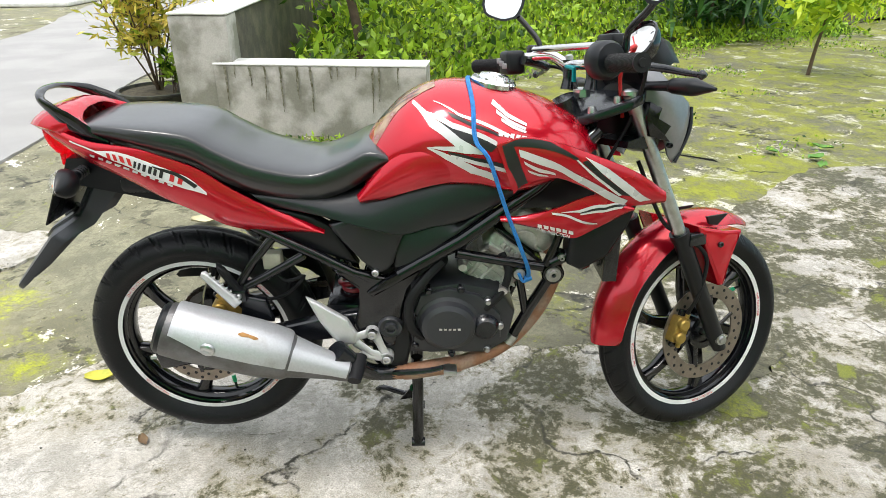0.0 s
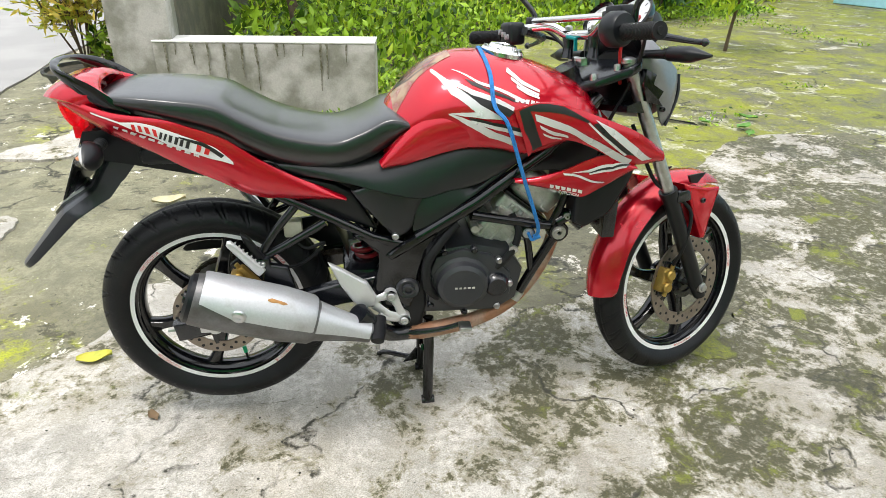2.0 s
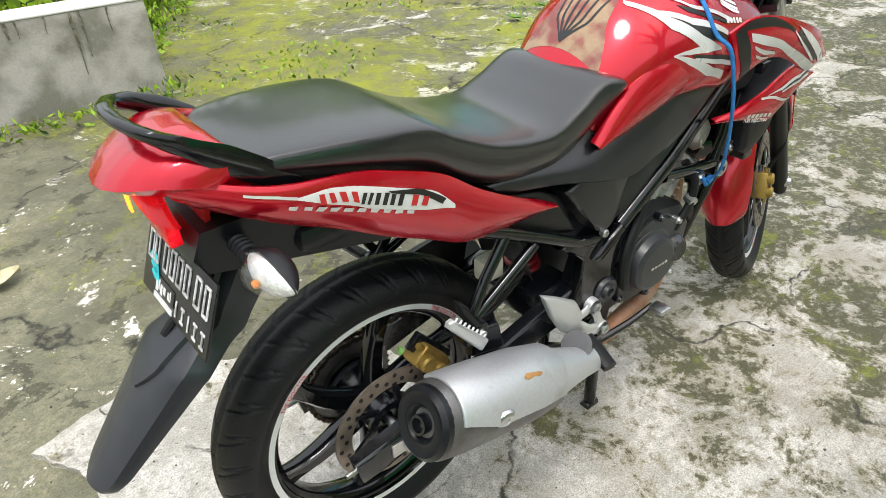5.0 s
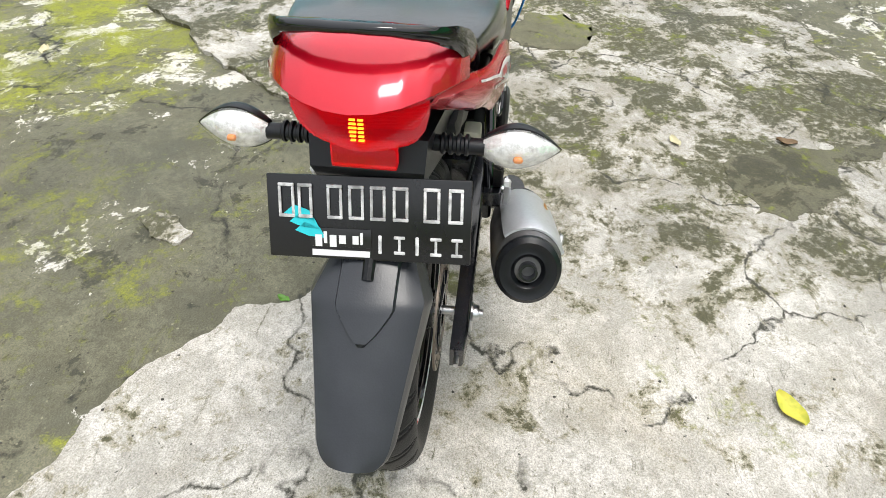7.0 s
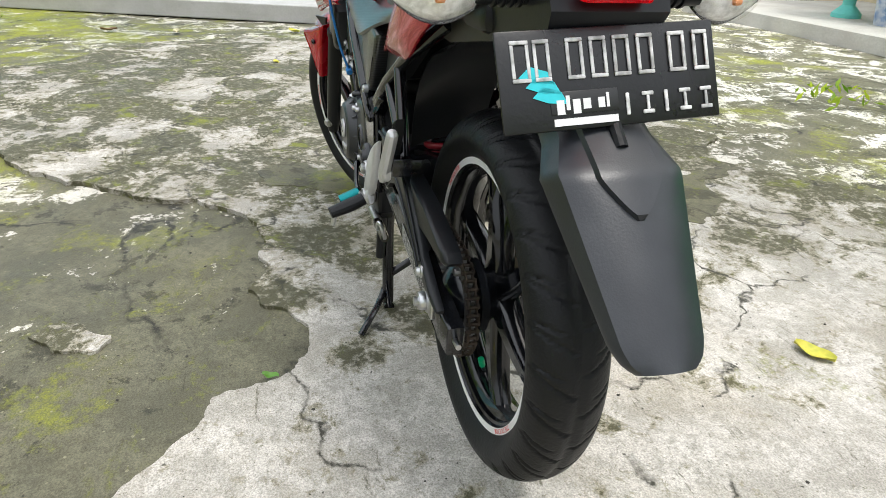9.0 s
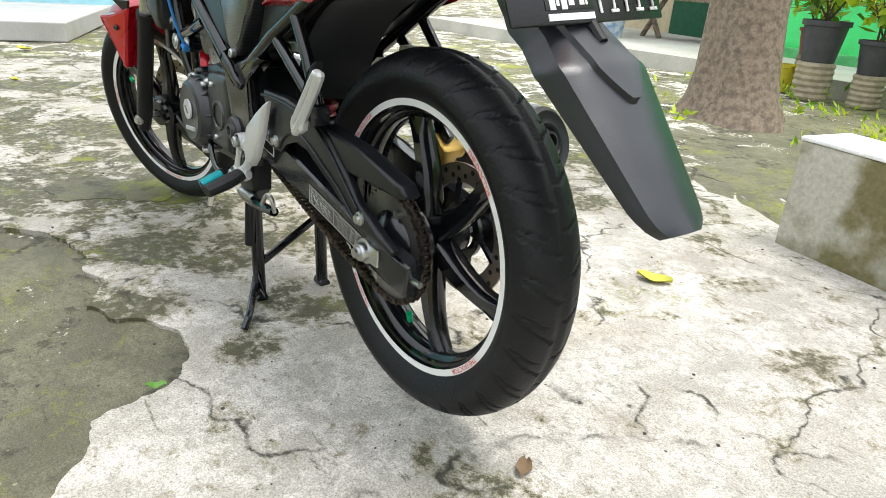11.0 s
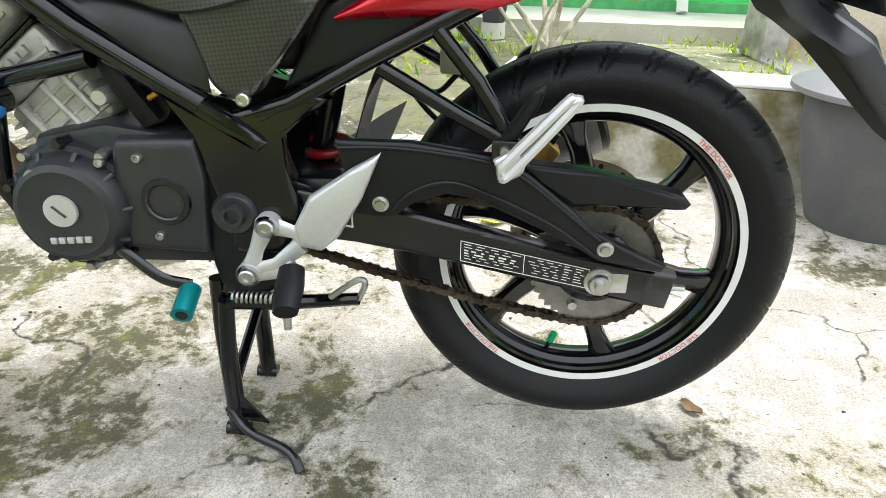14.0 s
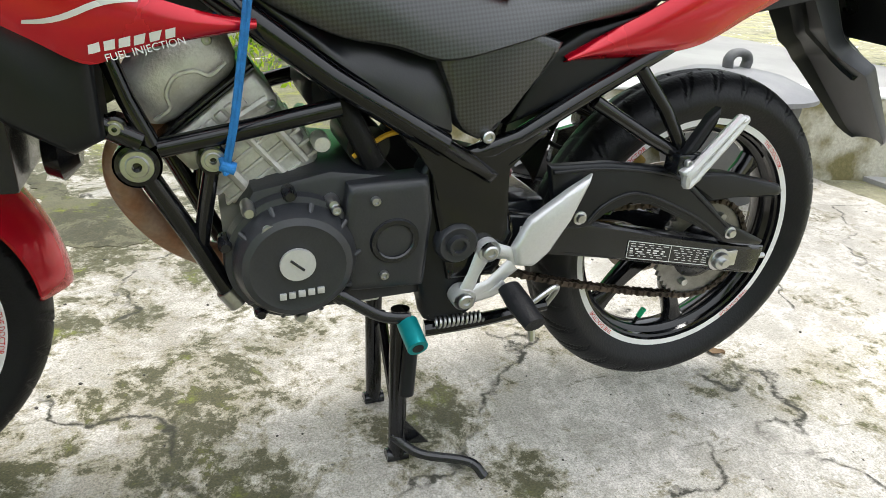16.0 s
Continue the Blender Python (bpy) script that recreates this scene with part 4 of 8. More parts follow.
# grab rail: a flat blade at the sides that turns into a thin wing across the rear
half = [(-0.095, 0.110, 0.846, 0.832, 0.008), (-0.13, 0.110, 0.880, 0.842, 0.010), (-0.165, 0.105, 0.905, 0.864, 0.012), (-0.205, 0.096, 0.924, 0.898, 0.013), (-0.238, 0.072, 0.934, 0.919, 0.016), (-0.254, 0.036, 0.939, 0.928, 0.018), (-0.258, 0.0, 0.940, 0.930, 0.018)]
mids = smoothed([(x, y, 0) for x, y, *_ in half] + [(x, -y, 0) for x, y, *_ in half[-2::-1]], 60)
rows = []
for k, p in enumerate(mids):
    u = k / 59 * 12
    u = u if u <= 6 else 12 - u
    top, bot, deep = (float(np.interp(u, range(7), [h[c] for h in half])) for c in (2, 3, 4))
    d = (mids[min(k + 1, 59)] - mids[max(k - 1, 0)]).normalized()
    inw = Vector((-d.y, d.x, 0))
    inw = inw if inw.dot(Vector((-0.05, 0, 0)) - p) > 0 else -inw
    e = (top - bot) * 0.25
    rows.append([Vector((*(p + inw * a).xy, z)) for a, z in ((0, bot + e), (0, top - e), (deep * 0.2, top), (deep * 0.8, top - e * 0.4), (deep, top - 2 * e), (deep * 0.7, bot + e * 0.4), (deep * 0.2, bot))])
rail = skin(rows)
bp("grab_rail", rail, BLACKGLOSS, bike, "gloss black grab rail", 60, true=True)
# cowl: a smooth dome that folds over a crease and tucks under to the lamp
def across(curve, q):
    """A point of a curve drawn from the middle to one side."""
    a = [abs(q)] * 3
    x, y, z = (float(np.interp(v, [0, 0.25, 0.5, 0.75, 0.9, 1], [p[c] for p in curve])) for c, v in enumerate(a))
    return Vector((x, math.copysign(y, q), z))


CREST = [(-0.165, 0.0, 0.886), (-0.164, 0.024, 0.886), (-0.162, 0.048, 0.883), (-0.156, 0.070, 0.876), (-0.148, 0.084, 0.868), (-0.120, 0.100, 0.852)]
CREASE = [(-0.276, 0.0, 0.843), (-0.273, 0.024, 0.844), (-0.264, 0.048, 0.847), (-0.247, 0.070, 0.850), (-0.226, 0.086, 0.850), (-0.180, 0.106, 0.842)]
TUCK = [(-0.254, 0.0, 0.833), (-0.251, 0.022, 0.833), (-0.244, 0.044, 0.833), (-0.230, 0.062, 0.833), (-0.210, 0.074, 0.832), (-0.175, 0.094, 0.826)]
rows = []
for q in np.linspace(-1, 1, 41):
    a, b, c = across(CREST, q), across(CREASE, q), across(TUCK, q)
    swell = Vector((-0.35, 0, 0.94)) * 0.016
    top = [a.lerp(b, t) + swell * math.sin(math.pi * t) ** 0.8 for t in np.linspace(0, 1, 10)]
    rows.append(top + [b.lerp(c, 0.5) + Vector((0, 0, -0.001)), c, c + Vector((0.05, 0, 0)), a + Vector((0.01, 0, -0.012))])
bm = skin(rows)
bp("tail_cowl", bm, CANDY, bike, "scratched candy red tail cowl", 50)
# lamp: a ribbed red lens that narrows downwards, a flat red window below it, a lit bulb behind
rows = []
for q in np.linspace(-1, 1, 25):
    row = []
    for k, t in enumerate(np.linspace(0, 1, 33)):
        w = np.interp(t, [0, 0.3, 0.6, 0.85, 0.95, 1], [0.071, 0.071, 0.066, 0.056, 0.047, 0.036])
        ridge = 0.0026 * (k % 2)
        row.append(Vector((-0.232 + 0.014 * t * t - 0.014 * (1 - q * q) + ridge, q * w, 0.842 - 0.066 * t)))
    rows.append(row + [p + Vector((0.006, 0, 0)) for p in row[::-1]])
lamp = bp("tail_lamp", skin(rows), REDLENS, bike, "ribbed red tail lamp with its bulb lit", 25)
bp("lamp_window", box(-0.228, -0.036, 0.751, -0.212, 0.036, 0.779, 0.003), REDLENS, lamp, "flat red plate lamp window")
for k in range(6):
    for y, w in ((-0.0048, 0.0030), (0.0036, 0.0042 - 0.0005 * abs(k - 2))):
        bp("lamp_bulb", box(-0.2495, y - w, 0.8215 - 0.0046 * k, -0.2465, y + w, 0.8231 - 0.0046 * k, 0.0005), BULB, lamp, "lit amber bulb seen through the ribs")
bp("lamp_reflector", skin([[Vector((-0.205, q * 0.072, 0.85)), Vector((-0.188, q * 0.062, 0.80)), Vector((-0.185, q * 0.036, 0.752)), Vector((-0.180, q * 0.036, 0.752)), Vector((-0.180, q * 0.06, 0.80)), Vector((-0.195, q * 0.07, 0.85))] for q in np.linspace(-1, 1, 9)]), mat("red lamp reflector", (0.55, 0.02, 0.02), 0.25, vary=0.1), bike)
bp("under_tail", skin([[Vector((-0.20, q * 0.066, 0.775)), Vector((-0.215, q * 0.064, 0.742)), Vector((-0.20, q * 0.060, 0.715)), Vector((0.02, q * 0.09, 0.675)), Vector((0.10, q * 0.095, 0.68)), Vector((-0.10, q * 0.085, 0.785))] for q in np.linspace(-1, 1, 13)]), BLACKMATT, bike, smooth=40)

# rear mudguard: a long tapering flap with a raised panel that ends in a point
rows = []
for t in np.linspace(0, 1, 64):
    x = np.interp(t, [0, 0.33, 0.47, 1], [-0.168, -0.220, -0.285, -0.410])
    z = np.interp(t, [0, 0.33, 0.47, 1], [0.735, 0.645, 0.602, 0.457])
    wl = np.interp(t, [0, 0.27, 0.38, 0.46, 0.93, 0.975, 1], [0.054, 0.053, 0.058, 0.075, 0.048, 0.041, 0.030])
    side = np.interp(t, [0, 0.4, 0.9, 1], [0.040, 0.026, 0.012, 0.004])
    edge = 0.034 if t < 0.48 else 0.034 * max(0.02, (0.60 - t) / 0.12) ** 0.7
    edge = min(edge, wl * 0.6)
    high = 1.0 if t < 0.60 else 0.0
    half = [(0, high), (edge * 0.5, high), (edge - 0.001, high), (edge + 0.0015, 0)] + [(edge + 0.0015 + (wl * 0.90 - edge - 0.0015) * k, 0) for k in (0.3, 0.65, 1.0)] + [(wl * 0.95, 0), (wl, 0)]
    row = []
    for sg, (y, raised) in [(-1, h) for h in half[:0:-1]] + [(1, h) for h in half]:
        drop = side * max(0, y / wl - 0.89) / 0.11 + 0.020 * (y / wl) ** 2 * (1 - 0.5 * t)
        row.append(Vector((x - raised * 0.005 + drop * 0.85, sg * y - 0.004, z + raised * 0.003 - drop * 0.45)))
    rows.append(row + [p + Vector((0.004, 0, -0.003)) for p in row[::-1]])
flap = bp("rear_mudguard", skin(rows), FENDER, bike, "long grey black plastic rear mudguard", 30)
bp("slot", tube([(-0.232, -0.004, 0.648), (-0.262, -0.004, 0.620)], 0.0075, 10), RUBBER, flap, "dark slot")

# number plate with plain bars in place of its characters
plate = thing("number_plate", "black number plate with embossed pale bars", "number plate")
PM = Matrix.Translation((-0.240, -0.001, 0.707)) @ Matrix.Rotation(radians(-3), 4, "X") @ Matrix.Rotation(radians(24), 4, "Y")


def plate_part(nm, bm, m, par=plate, label=""):
    bm.transform(PM)
    return part(nm, bm, m, par, label, 40)


plate_part("plate", box(-0.002, -0.118, -0.049, 0.002, 0.118, 0.049, 0.0018), mat("black plate enamel", (0.007, 0.007, 0.008), 0.28, vary=0.2, scale=20, fine=200, bump=0.08))
EMBOSS = mat("worn white embossing", (0.72, 0.72, 0.72), 0.4, vary=0.1, scale=60, bump=0.1, second=(0.15, 0.15, 0.15), amount=0.7)
for y0, w in [(0.104, 0.019), (0.081, 0.017), (0.047, 0.018), (0.022, 0.018), (-0.003, 0.018), (-0.029, 0.018), (-0.064, 0.019), (-0.092, 0.017)]:
    for a, b, c, d in ((0, w, 0.036, 0.040), (0, w, 0.0, 0.004), (0, 0.0035, 0.004, 0.036), (w - 0.0035, w, 0.004, 0.036)):
        plate_part("plate_bar", box(-0.0045, y0 - b, c - 0.001, -0.002, y0 - a, d - 0.001, 0.001), EMBOSS)
for y0, w in [(-0.012, 0.004), (-0.030, 0.013), (-0.055, 0.004), (-0.072, 0.013), (-0.096, 0.013)]:
    for dz in ((0.0, 0.022),) if w < 0.01 else ((0.0, 0.004), (0.018, 0.022)):
        plate_part("plate_bar", box(-0.004, y0 - w, -0.040 + dz[0], -0.002, y0, -0.040 + dz[1], 0.001), EMBOSS)
    if w > 0.01:
        plate_part("plate_bar", box(-0.004, y0 - w * 0.62, -0.036, -0.002, y0 - w * 0.38, -0.022, 0.0008), EMBOSS)
sticker = plate_part("plate_sticker", box(-0.003, -0.004, -0.034, -0.002, 0.068, -0.012, 0.0004), BLACKDECAL, label="black sticker with white bars")
for k, (y, w, z0, z1) in enumerate(((0.062, 0.008, -0.034, -0.020), (0.052, 0.004, -0.030, -0.016), (0.045, 0.008, -0.034, -0.020), (0.034, 0.008, -0.030, -0.020), (0.018, 0.007, -0.030, -0.020), (0.009, 0.003, -0.030, -0.016))):
    plate_part("sticker_bar", box(-0.0036, y - w, z0, -0.003, y, z1), WHITEDECAL, sticker)
plate_part("sticker_bar", box(-0.0036, -0.002, -0.045, -0.002, 0.066, -0.038), WHITEDECAL, sticker, "thin white bar of print")
for k in range(3):
    y0, z0 = 0.098 - 0.006 * k, 0.004 - 0.010 * k
    bm = slab([(0, 0), (0.012, 0.010), (0.030, 0.004), (0.036, -0.008), (0.016, -0.006)], -0.0003, 0.0003, 0)
    bm.transform(Matrix.Translation((-0.0032, y0, z0)) @ Matrix.Rotation(radians(-90), 4, "Z"))
    plate_part("sticker_leaf", bm, mat("cyan sticker", (0.02, 0.55, 0.62), 0.4, vary=0.1, bump=0.0) if k == 0 else bpy.data.materials["cyan sticker"])

# rear turn signals on ribbed stalks
for s in (-1, 1):
    st = tube([(-0.165, s * 0.05, 0.752), (-0.168, s * 0.126, 0.752)], 0.0095, 14)
    for k in range(4):
        lathe([(0.0095, s * (0.075 + 0.009 * k)), (0.0125, s * (0.077 + 0.009 * k)), (0.0125, s * (0.080 + 0.009 * k)), (0.0095, s * (0.082 + 0.009 * k))], (-0.166, 0, 0.752), "y", 16, st)
    sig = bp("turn_signal", st, BLACKMATT, bike, "black stalk turn signal with clear lens")
    rows, lens, inner = [], [], []
    for t in np.linspace(0, 1, 17):
        y = s * (0.124 + 0.088 * t)
        h = 0.028 * math.sin(math.pi * (0.14 + 0.86 * t)) ** 0.95 + 0.0015
        tilt = 0.006 * t
        rows.append([Vector((-0.168 + 0.85 * h * math.cos(a) + tilt, y, 0.752 + h * math.sin(a))) for a in np.linspace(-1.45, 1.75, 16)])
        lens.append([Vector((-0.169 - 0.95 * h * math.cos(a) + tilt, y, 0.752 + 0.97 * h * math.sin(a))) for a in np.linspace(-1.6, 1.38, 12)])
        inner.append([Vector((-0.166 - 0.62 * h * math.cos(a) + tilt, y, 0.752 + 0.86 * h * math.sin(a))) for a in np.linspace(-1.6, 1.38, 12)])
    bp("signal_housing", skin(rows), BLACKMATT, sig)
    bp("signal_lens", skin(lens), CLEAR, sig, "clear turn signal lens", 60)
    bp("signal_reflector", skin(inner), SIGNALSILVER, sig, smooth=60)
    bp("signal_bulb", lathe([(0.0001, -0.006), (0.0035, -0.004), (0.004, 0), (0.0035, 0.004), (0.0001, 0.006)], (-0.184, s * 0.164, 0.749), "y", 12), mat("orange bulb", (0.75, 0.25, 0.05), 0.3, vary=0.1) if s < 0 else bpy.data.materials["orange bulb"], sig)


# -- side covers with a woven carbon pattern --
def carbon():
    m = mat("carbon pattern film", (0.012, 0.013, 0.015), 0.30, vary=0.1, scale=8, fine=300, bump=0.0, spec=0.8, coat=0.5, coat_rough=0.24)
    n, l = m.node_tree.nodes, m.node_tree.links
    co = n.new("ShaderNodeTexCoord")
    mp = n.new("ShaderNodeMapping")
    mp.inputs["Rotation"].default_value = (0, radians(38), 0)
    ch = n.new("ShaderNodeTexChecker")
    ch.inputs["Scale"].default_value = 270
    ch.inputs[1].default_value, ch.inputs[2].default_value = (0.003, 0.0035, 0.004, 1), (0.024, 0.026, 0.030, 1)
    sq = n.new("ShaderNodeMapping")
    sq.inputs["Scale"].default_value = (1, 0.02, 1)
    l.new(co.outputs["Object"], mp.inputs[0])
    l.new(mp.outputs[0], sq.inputs[0])
    l.new(sq.outputs[0], ch.inputs[0])
    l.new(ch.outputs[0], n["Principled BSDF"].inputs["Base Color"])
    bu = n.new("ShaderNodeBump")
    bu.inputs["Strength"].default_value, bu.inputs["Distance"].default_value = 0.25, 0.0006
    l.new(ch.outputs[1], bu.inputs["Height"])
    l.new(bu.outputs[0], n["Principled BSDF"].inputs["Normal"])
    return m


CARBON = carbon()
SATIN = mat("satin black side cover plastic", (0.008, 0.009, 0.012), 0.34, vary=0.12, scale=9, fine=420, bump=0.06, spec=0.5, coat=0.25, coat_rough=0.22)


ENGINE = mat("satin dark engine enamel", (0.020, 0.022, 0.027), 0.36, vary=0.2, scale=14, fine=300, bump=0.08, second=(0.034, 0.034, 0.036), amount=0.5, spec=0.5, coat=0.1, coat_rough=0.25)


def prism(outline, y_in, y_out, crown, bevel=0.006, bm=None):
    """An outline in x and z with a raised, faceted outer face."""
    bm = bm or bmesh.new()
    old = set(bm.edges)
    cx, cz = np.mean([p[0] for p in outline]), np.mean([p[1] for p in outline])
    a = [bm.verts.new((x, y_in, z)) for x, z in outline]
    b = [bm.verts.new((x, y_out, z)) for x, z in outline]
    sg = 1 if y_out > y_in else -1
    c = [bm.verts.new((x + (cx - x) * 0.12, y_out + sg * crown, z + (cz - z) * 0.12)) for x, z in outline]
    k = len(a)
    for r, q in ((a, b), (b, c)):
        for i in range(k):
            bm.faces.new((r[i], q[i], q[(i + 1) % k], r[(i + 1) % k]))
    bm.faces.new(c)
    bm.faces.new(a[::-1])
    es = [e for e in bm.edges if e not in old and all(abs(v.co.y - y_in) > 1e-5 for v in e.verts)]
    bmesh.ops.bevel(bm, geom=es, offset=bevel, segments=3, affect="EDGES", profile=0.5)
    return bm


for s in (-1, 1):
    lower = prism([(0.503, 0.644), (0.484, 0.600), (0.475, 0.565), (0.462, 0.550), (0.442, 0.541), (0.424, 0.550), (0.408, 0.575), (0.367, 0.619), (0.338, 0.660), (0.400, 0.680), (0.454, 0.665)], s * 0.085, s * 0.128, 0.004)
    cover = bp("side_cover", lower, CARBON if s > 0 else SATIN, bike, "black carbon pattern side cover" if s > 0 else "satin black side cover", 30, true=True)
    # upper shoulder under seat and tank
    bp("cover_shoulder", shell([(0.16, s * 0.104, 0.712), (0.30, s * 0.098, 0.700), (0.40, s * 0.094, 0.712), (0.50, s * 0.106, 0.735), (0.60, s * 0.116, 0.750), (0.70, s * 0.116, 0.742), (0.755, s * 0.110, 0.748)],
                               [(0.20, s * 0.114, 0.680), (0.315, s * 0.128, 0.660), (0.395, s * 0.138, 0.640), (0.475, s * 0.140, 0.624), (0.535, s * 0.138, 0.640), (0.61, s * 0.134, 0.658), (0.745, s * 0.118, 0.725)], 0.008, 0.006, 30, 8, (0, s * 0.8, 0.6)), CARBON if s > 0 else SATIN, cover, smooth=50)
    bp("cover_panel", shell([(0.470, s * 0.104, 0.622), (0.520, s * 0.102, 0.642), (0.560, s * 0.102, 0.654), (0.620, s * 0.100, 0.662), (0.665, s * 0.100, 0.692), (0.702, s * 0.102, 0.702)],
                            [(0.460, s * 0.122, 0.534), (0.490, s * 0.126, 0.548), (0.520, s * 0.126, 0.566), (0.560, s * 0.124, 0.596), (0.610, s * 0.122, 0.632), (0.700, s * 0.110, 0.698)], 0.006, 0.006, 24, 8, (0, s * 0.8, 0.6)), SATIN, cover, "plain satin black frame cover", 50)
    bp("cover_bolt", bolt(bmesh.new(), 0.419, s * 0.135, 0.528, 0.008, s), STEEL, cover, "steel bolt")
    bp("tail_panel", prism([(0.345, 0.645), (0.396, 0.552), (0.330, 0.580), (0.270, 0.606), (0.190, 0.650), (0.120, 0.690), (0.200, 0.700), (0.300, 0.672)], s * 0.080, s * 0.106, 0.003, 0.004), BLACKMATT, cover, "plain matt black panel under the tail", 30, true=True)
    # hidden bulk under the seat
bp("airbox", box(0.36, -0.085, 0.55, 0.62, 0.085, 0.70, 0.02), BLACKMATT, bike)
bp("inner_mudguard", shell([(0.10, -0.07, 0.655), (0.20, -0.07, 0.620), (0.28, -0.07, 0.54), (0.315, -0.07, 0.44)], [(0.10, 0.07, 0.655), (0.20, 0.07, 0.620), (0.28, 0.07, 0.54), (0.315, 0.07, 0.44)], 0.02, 0.004, 20, 8, (0, 0, 1)), BLACKMATT, bike)
bp("seat_pan", box(-0.10, -0.09, 0.70, 0.38, 0.09, 0.74, 0.015), BLACKMATT, bike)

# -- tank shrouds: an arrow of two arms --
for s in (-1, 1):
    o = (0, s, 0)
    U1 = [(0.665, s * 0.158, 0.827), (0.72, s * 0.168, 0.845), (0.782, s * 0.179, 0.838), (0.852, s * 0.187, 0.816), (0.947, s * 0.185, 0.778), (1.025, s * 0.166, 0.727)]
    L1 = [(0.704, s * 0.158, 0.722), (0.724, s * 0.167, 0.746), (0.781, s * 0.178, 0.764), (0.839, s * 0.185, 0.748), (0.930, s * 0.186, 0.706), (1.026, s * 0.166, 0.702)]
    U2 = [(0.678, s * 0.148, 0.667), (0.726, s * 0.163, 0.674), (0.789, s * 0.176, 0.694), (0.838, s * 0.182, 0.717), (0.884, s * 0.185, 0.727), (0.955, s * 0.183, 0.699)]
    L2 = [(0.679, s * 0.148, 0.657), (0.739, s * 0.162, 0.649), (0.800, s * 0.170, 0.637), (0.835, s * 0.175, 0.628), (0.880, s * 0.180, 0.652), (0.957, s * 0.181, 0.694)]
    shroud = bp("tank_shroud", shell(U1, L1, 0.010, 0.005, 30, 9, o), CANDY, bike, "candy red tank shroud with silver arrow graphics", 45)
    bp("lower_arm", shell(U2, L2, 0.008, 0.005, 30, 9, o), CANDY, shroud, smooth=45)
    arms = {1: (smoothed(U1, 50), smoothed(L1, 50), 0.010), 2: (smoothed(U2, 50), smoothed(L2, 50), 0.008)}

    def on_arm(which, lift=0.0012, s=s, arms=arms):
        u, w, b = arms[which]

        def f(p, t):
            k = min(max(p, 0), 1) * 49
            i = min(int(k), 48)
            return u[i].lerp(u[i + 1], k - i).lerp(w[i].lerp(w[i + 1], k - i), t) + Vector((0, s, 0)) * (b * math.sin(math.pi * min(max(t, 0), 1)) ** 0.8 + lift)
        return f
    def streak(which, edge_a, edge_b, material, s=s):
        bp("shroud_graphic", band(on_arm(which, 0.0010 if material is BLACKDECAL else 0.0015), edge_a, edge_b, 16, 4), material, shroud, "sharp arrow stripe")
    streak(1, [(0.041, 0.029), (0.16, 0.017), (0.363, 0.025), (0.54, 0.227)], [(0.096, 0.098), (0.19, 0.175), (0.361, 0.222), (0.527, 0.3)], BLACKDECAL)
    streak(1, [(0.034, 0.033), (0.032, 0.438), (0.109, 0.997)], [(0.116, 0.115), (0.168, 0.593), (0.231, 0.987)], BLACKDECAL)
    streak(1, [(0.15, 0.196), (0.328, 0.424), (0.521, 0.679), (0.723, 0.762), (0.809, 0.814)], [(0.158, 0.344), (0.336, 0.642), (0.549, 0.909), (0.725, 0.995), (0.802, 0.995)], SILVERDECAL)
    streak(1, [(0.571, 0.118), (0.681, 0.186), (0.815, 0.41), (0.922, 0.707)], [(0.597, 0.188), (0.664, 0.374), (0.798, 0.627), (0.868, 0.812)], SILVERDECAL)
    streak(1, [(0.588, 0.188), (0.681, 0.421), (0.815, 0.662)], [(0.563, 0.286), (0.666, 0.548), (0.773, 0.716)], BLACKDECAL)
    streak(1, [(0.536, 0.265), (0.639, 0.494), (0.773, 0.716)], [(0.529, 0.303), (0.633, 0.564), (0.762, 0.768)], SILVERDECAL)
    streak(1, [(0.187, 0.451), (0.305, 0.688), (0.403, 0.832)], [(0.199, 0.532), (0.311, 0.797), (0.412, 0.912)], SILVERDECAL)
    streak(1, [(0.216, 0.65), (0.297, 0.813), (0.361, 0.915)], [(0.23, 0.723), (0.303, 0.885), (0.364, 0.949)], SILVERDECAL)
    streak(2, [(0.952, 0.005), (0.83, 0.232), (0.586, 0.225), (0.439, 0.146)], [(0.96, 0.006), (0.832, 0.32), (0.615, 0.3), (0.439, 0.162)], SILVERDECAL)
    streak(2, [(0.96, 0.006), (0.832, 0.32), (0.615, 0.3)], [(0.933, 0.235), (0.834, 0.422), (0.617, 0.343)], BLACKDECAL)
    streak(2, [(0.933, 0.202), (0.832, 0.404), (0.615, 0.329)], [(0.924, 0.338), (0.838, 0.482), (0.617, 0.367)], SILVERDECAL)
    streak(2, [(0.372, 0.062), (0.539, 0.346), (0.792, 0.784)], [(0.378, 0.151), (0.541, 0.418), (0.797, 0.835)], SILVERDECAL)
    # a bar of lettering for the trade mark, words below it
    bp("lettering_bar", band(on_arm(2), [(0.269, 0.527), (0.294, 0.593)], [(0.261, 0.794), (0.286, 0.83)], 3, 2), WHITEDECAL, shroud, "white bar of lettering")
    bp("lettering_bar", band(on_arm(2), [(0.303, 0.594), (0.336, 0.66)], [(0.303, 0.831), (0.328, 0.862)], 3, 2), WHITEDECAL, shroud, "white bar of lettering")
    bp("lettering_bar", band(on_arm(2), [(0.345, 0.66), (0.378, 0.709)], [(0.345, 0.864), (0.375, 0.881)], 3, 2), WHITEDECAL, shroud, "white bar of lettering")
    bp("lettering_bar", band(on_arm(2), [(0.389, 0.705), (0.429, 0.742)], [(0.387, 0.878), (0.429, 0.883)], 3, 2), WHITEDECAL, shroud, "white bar of lettering")
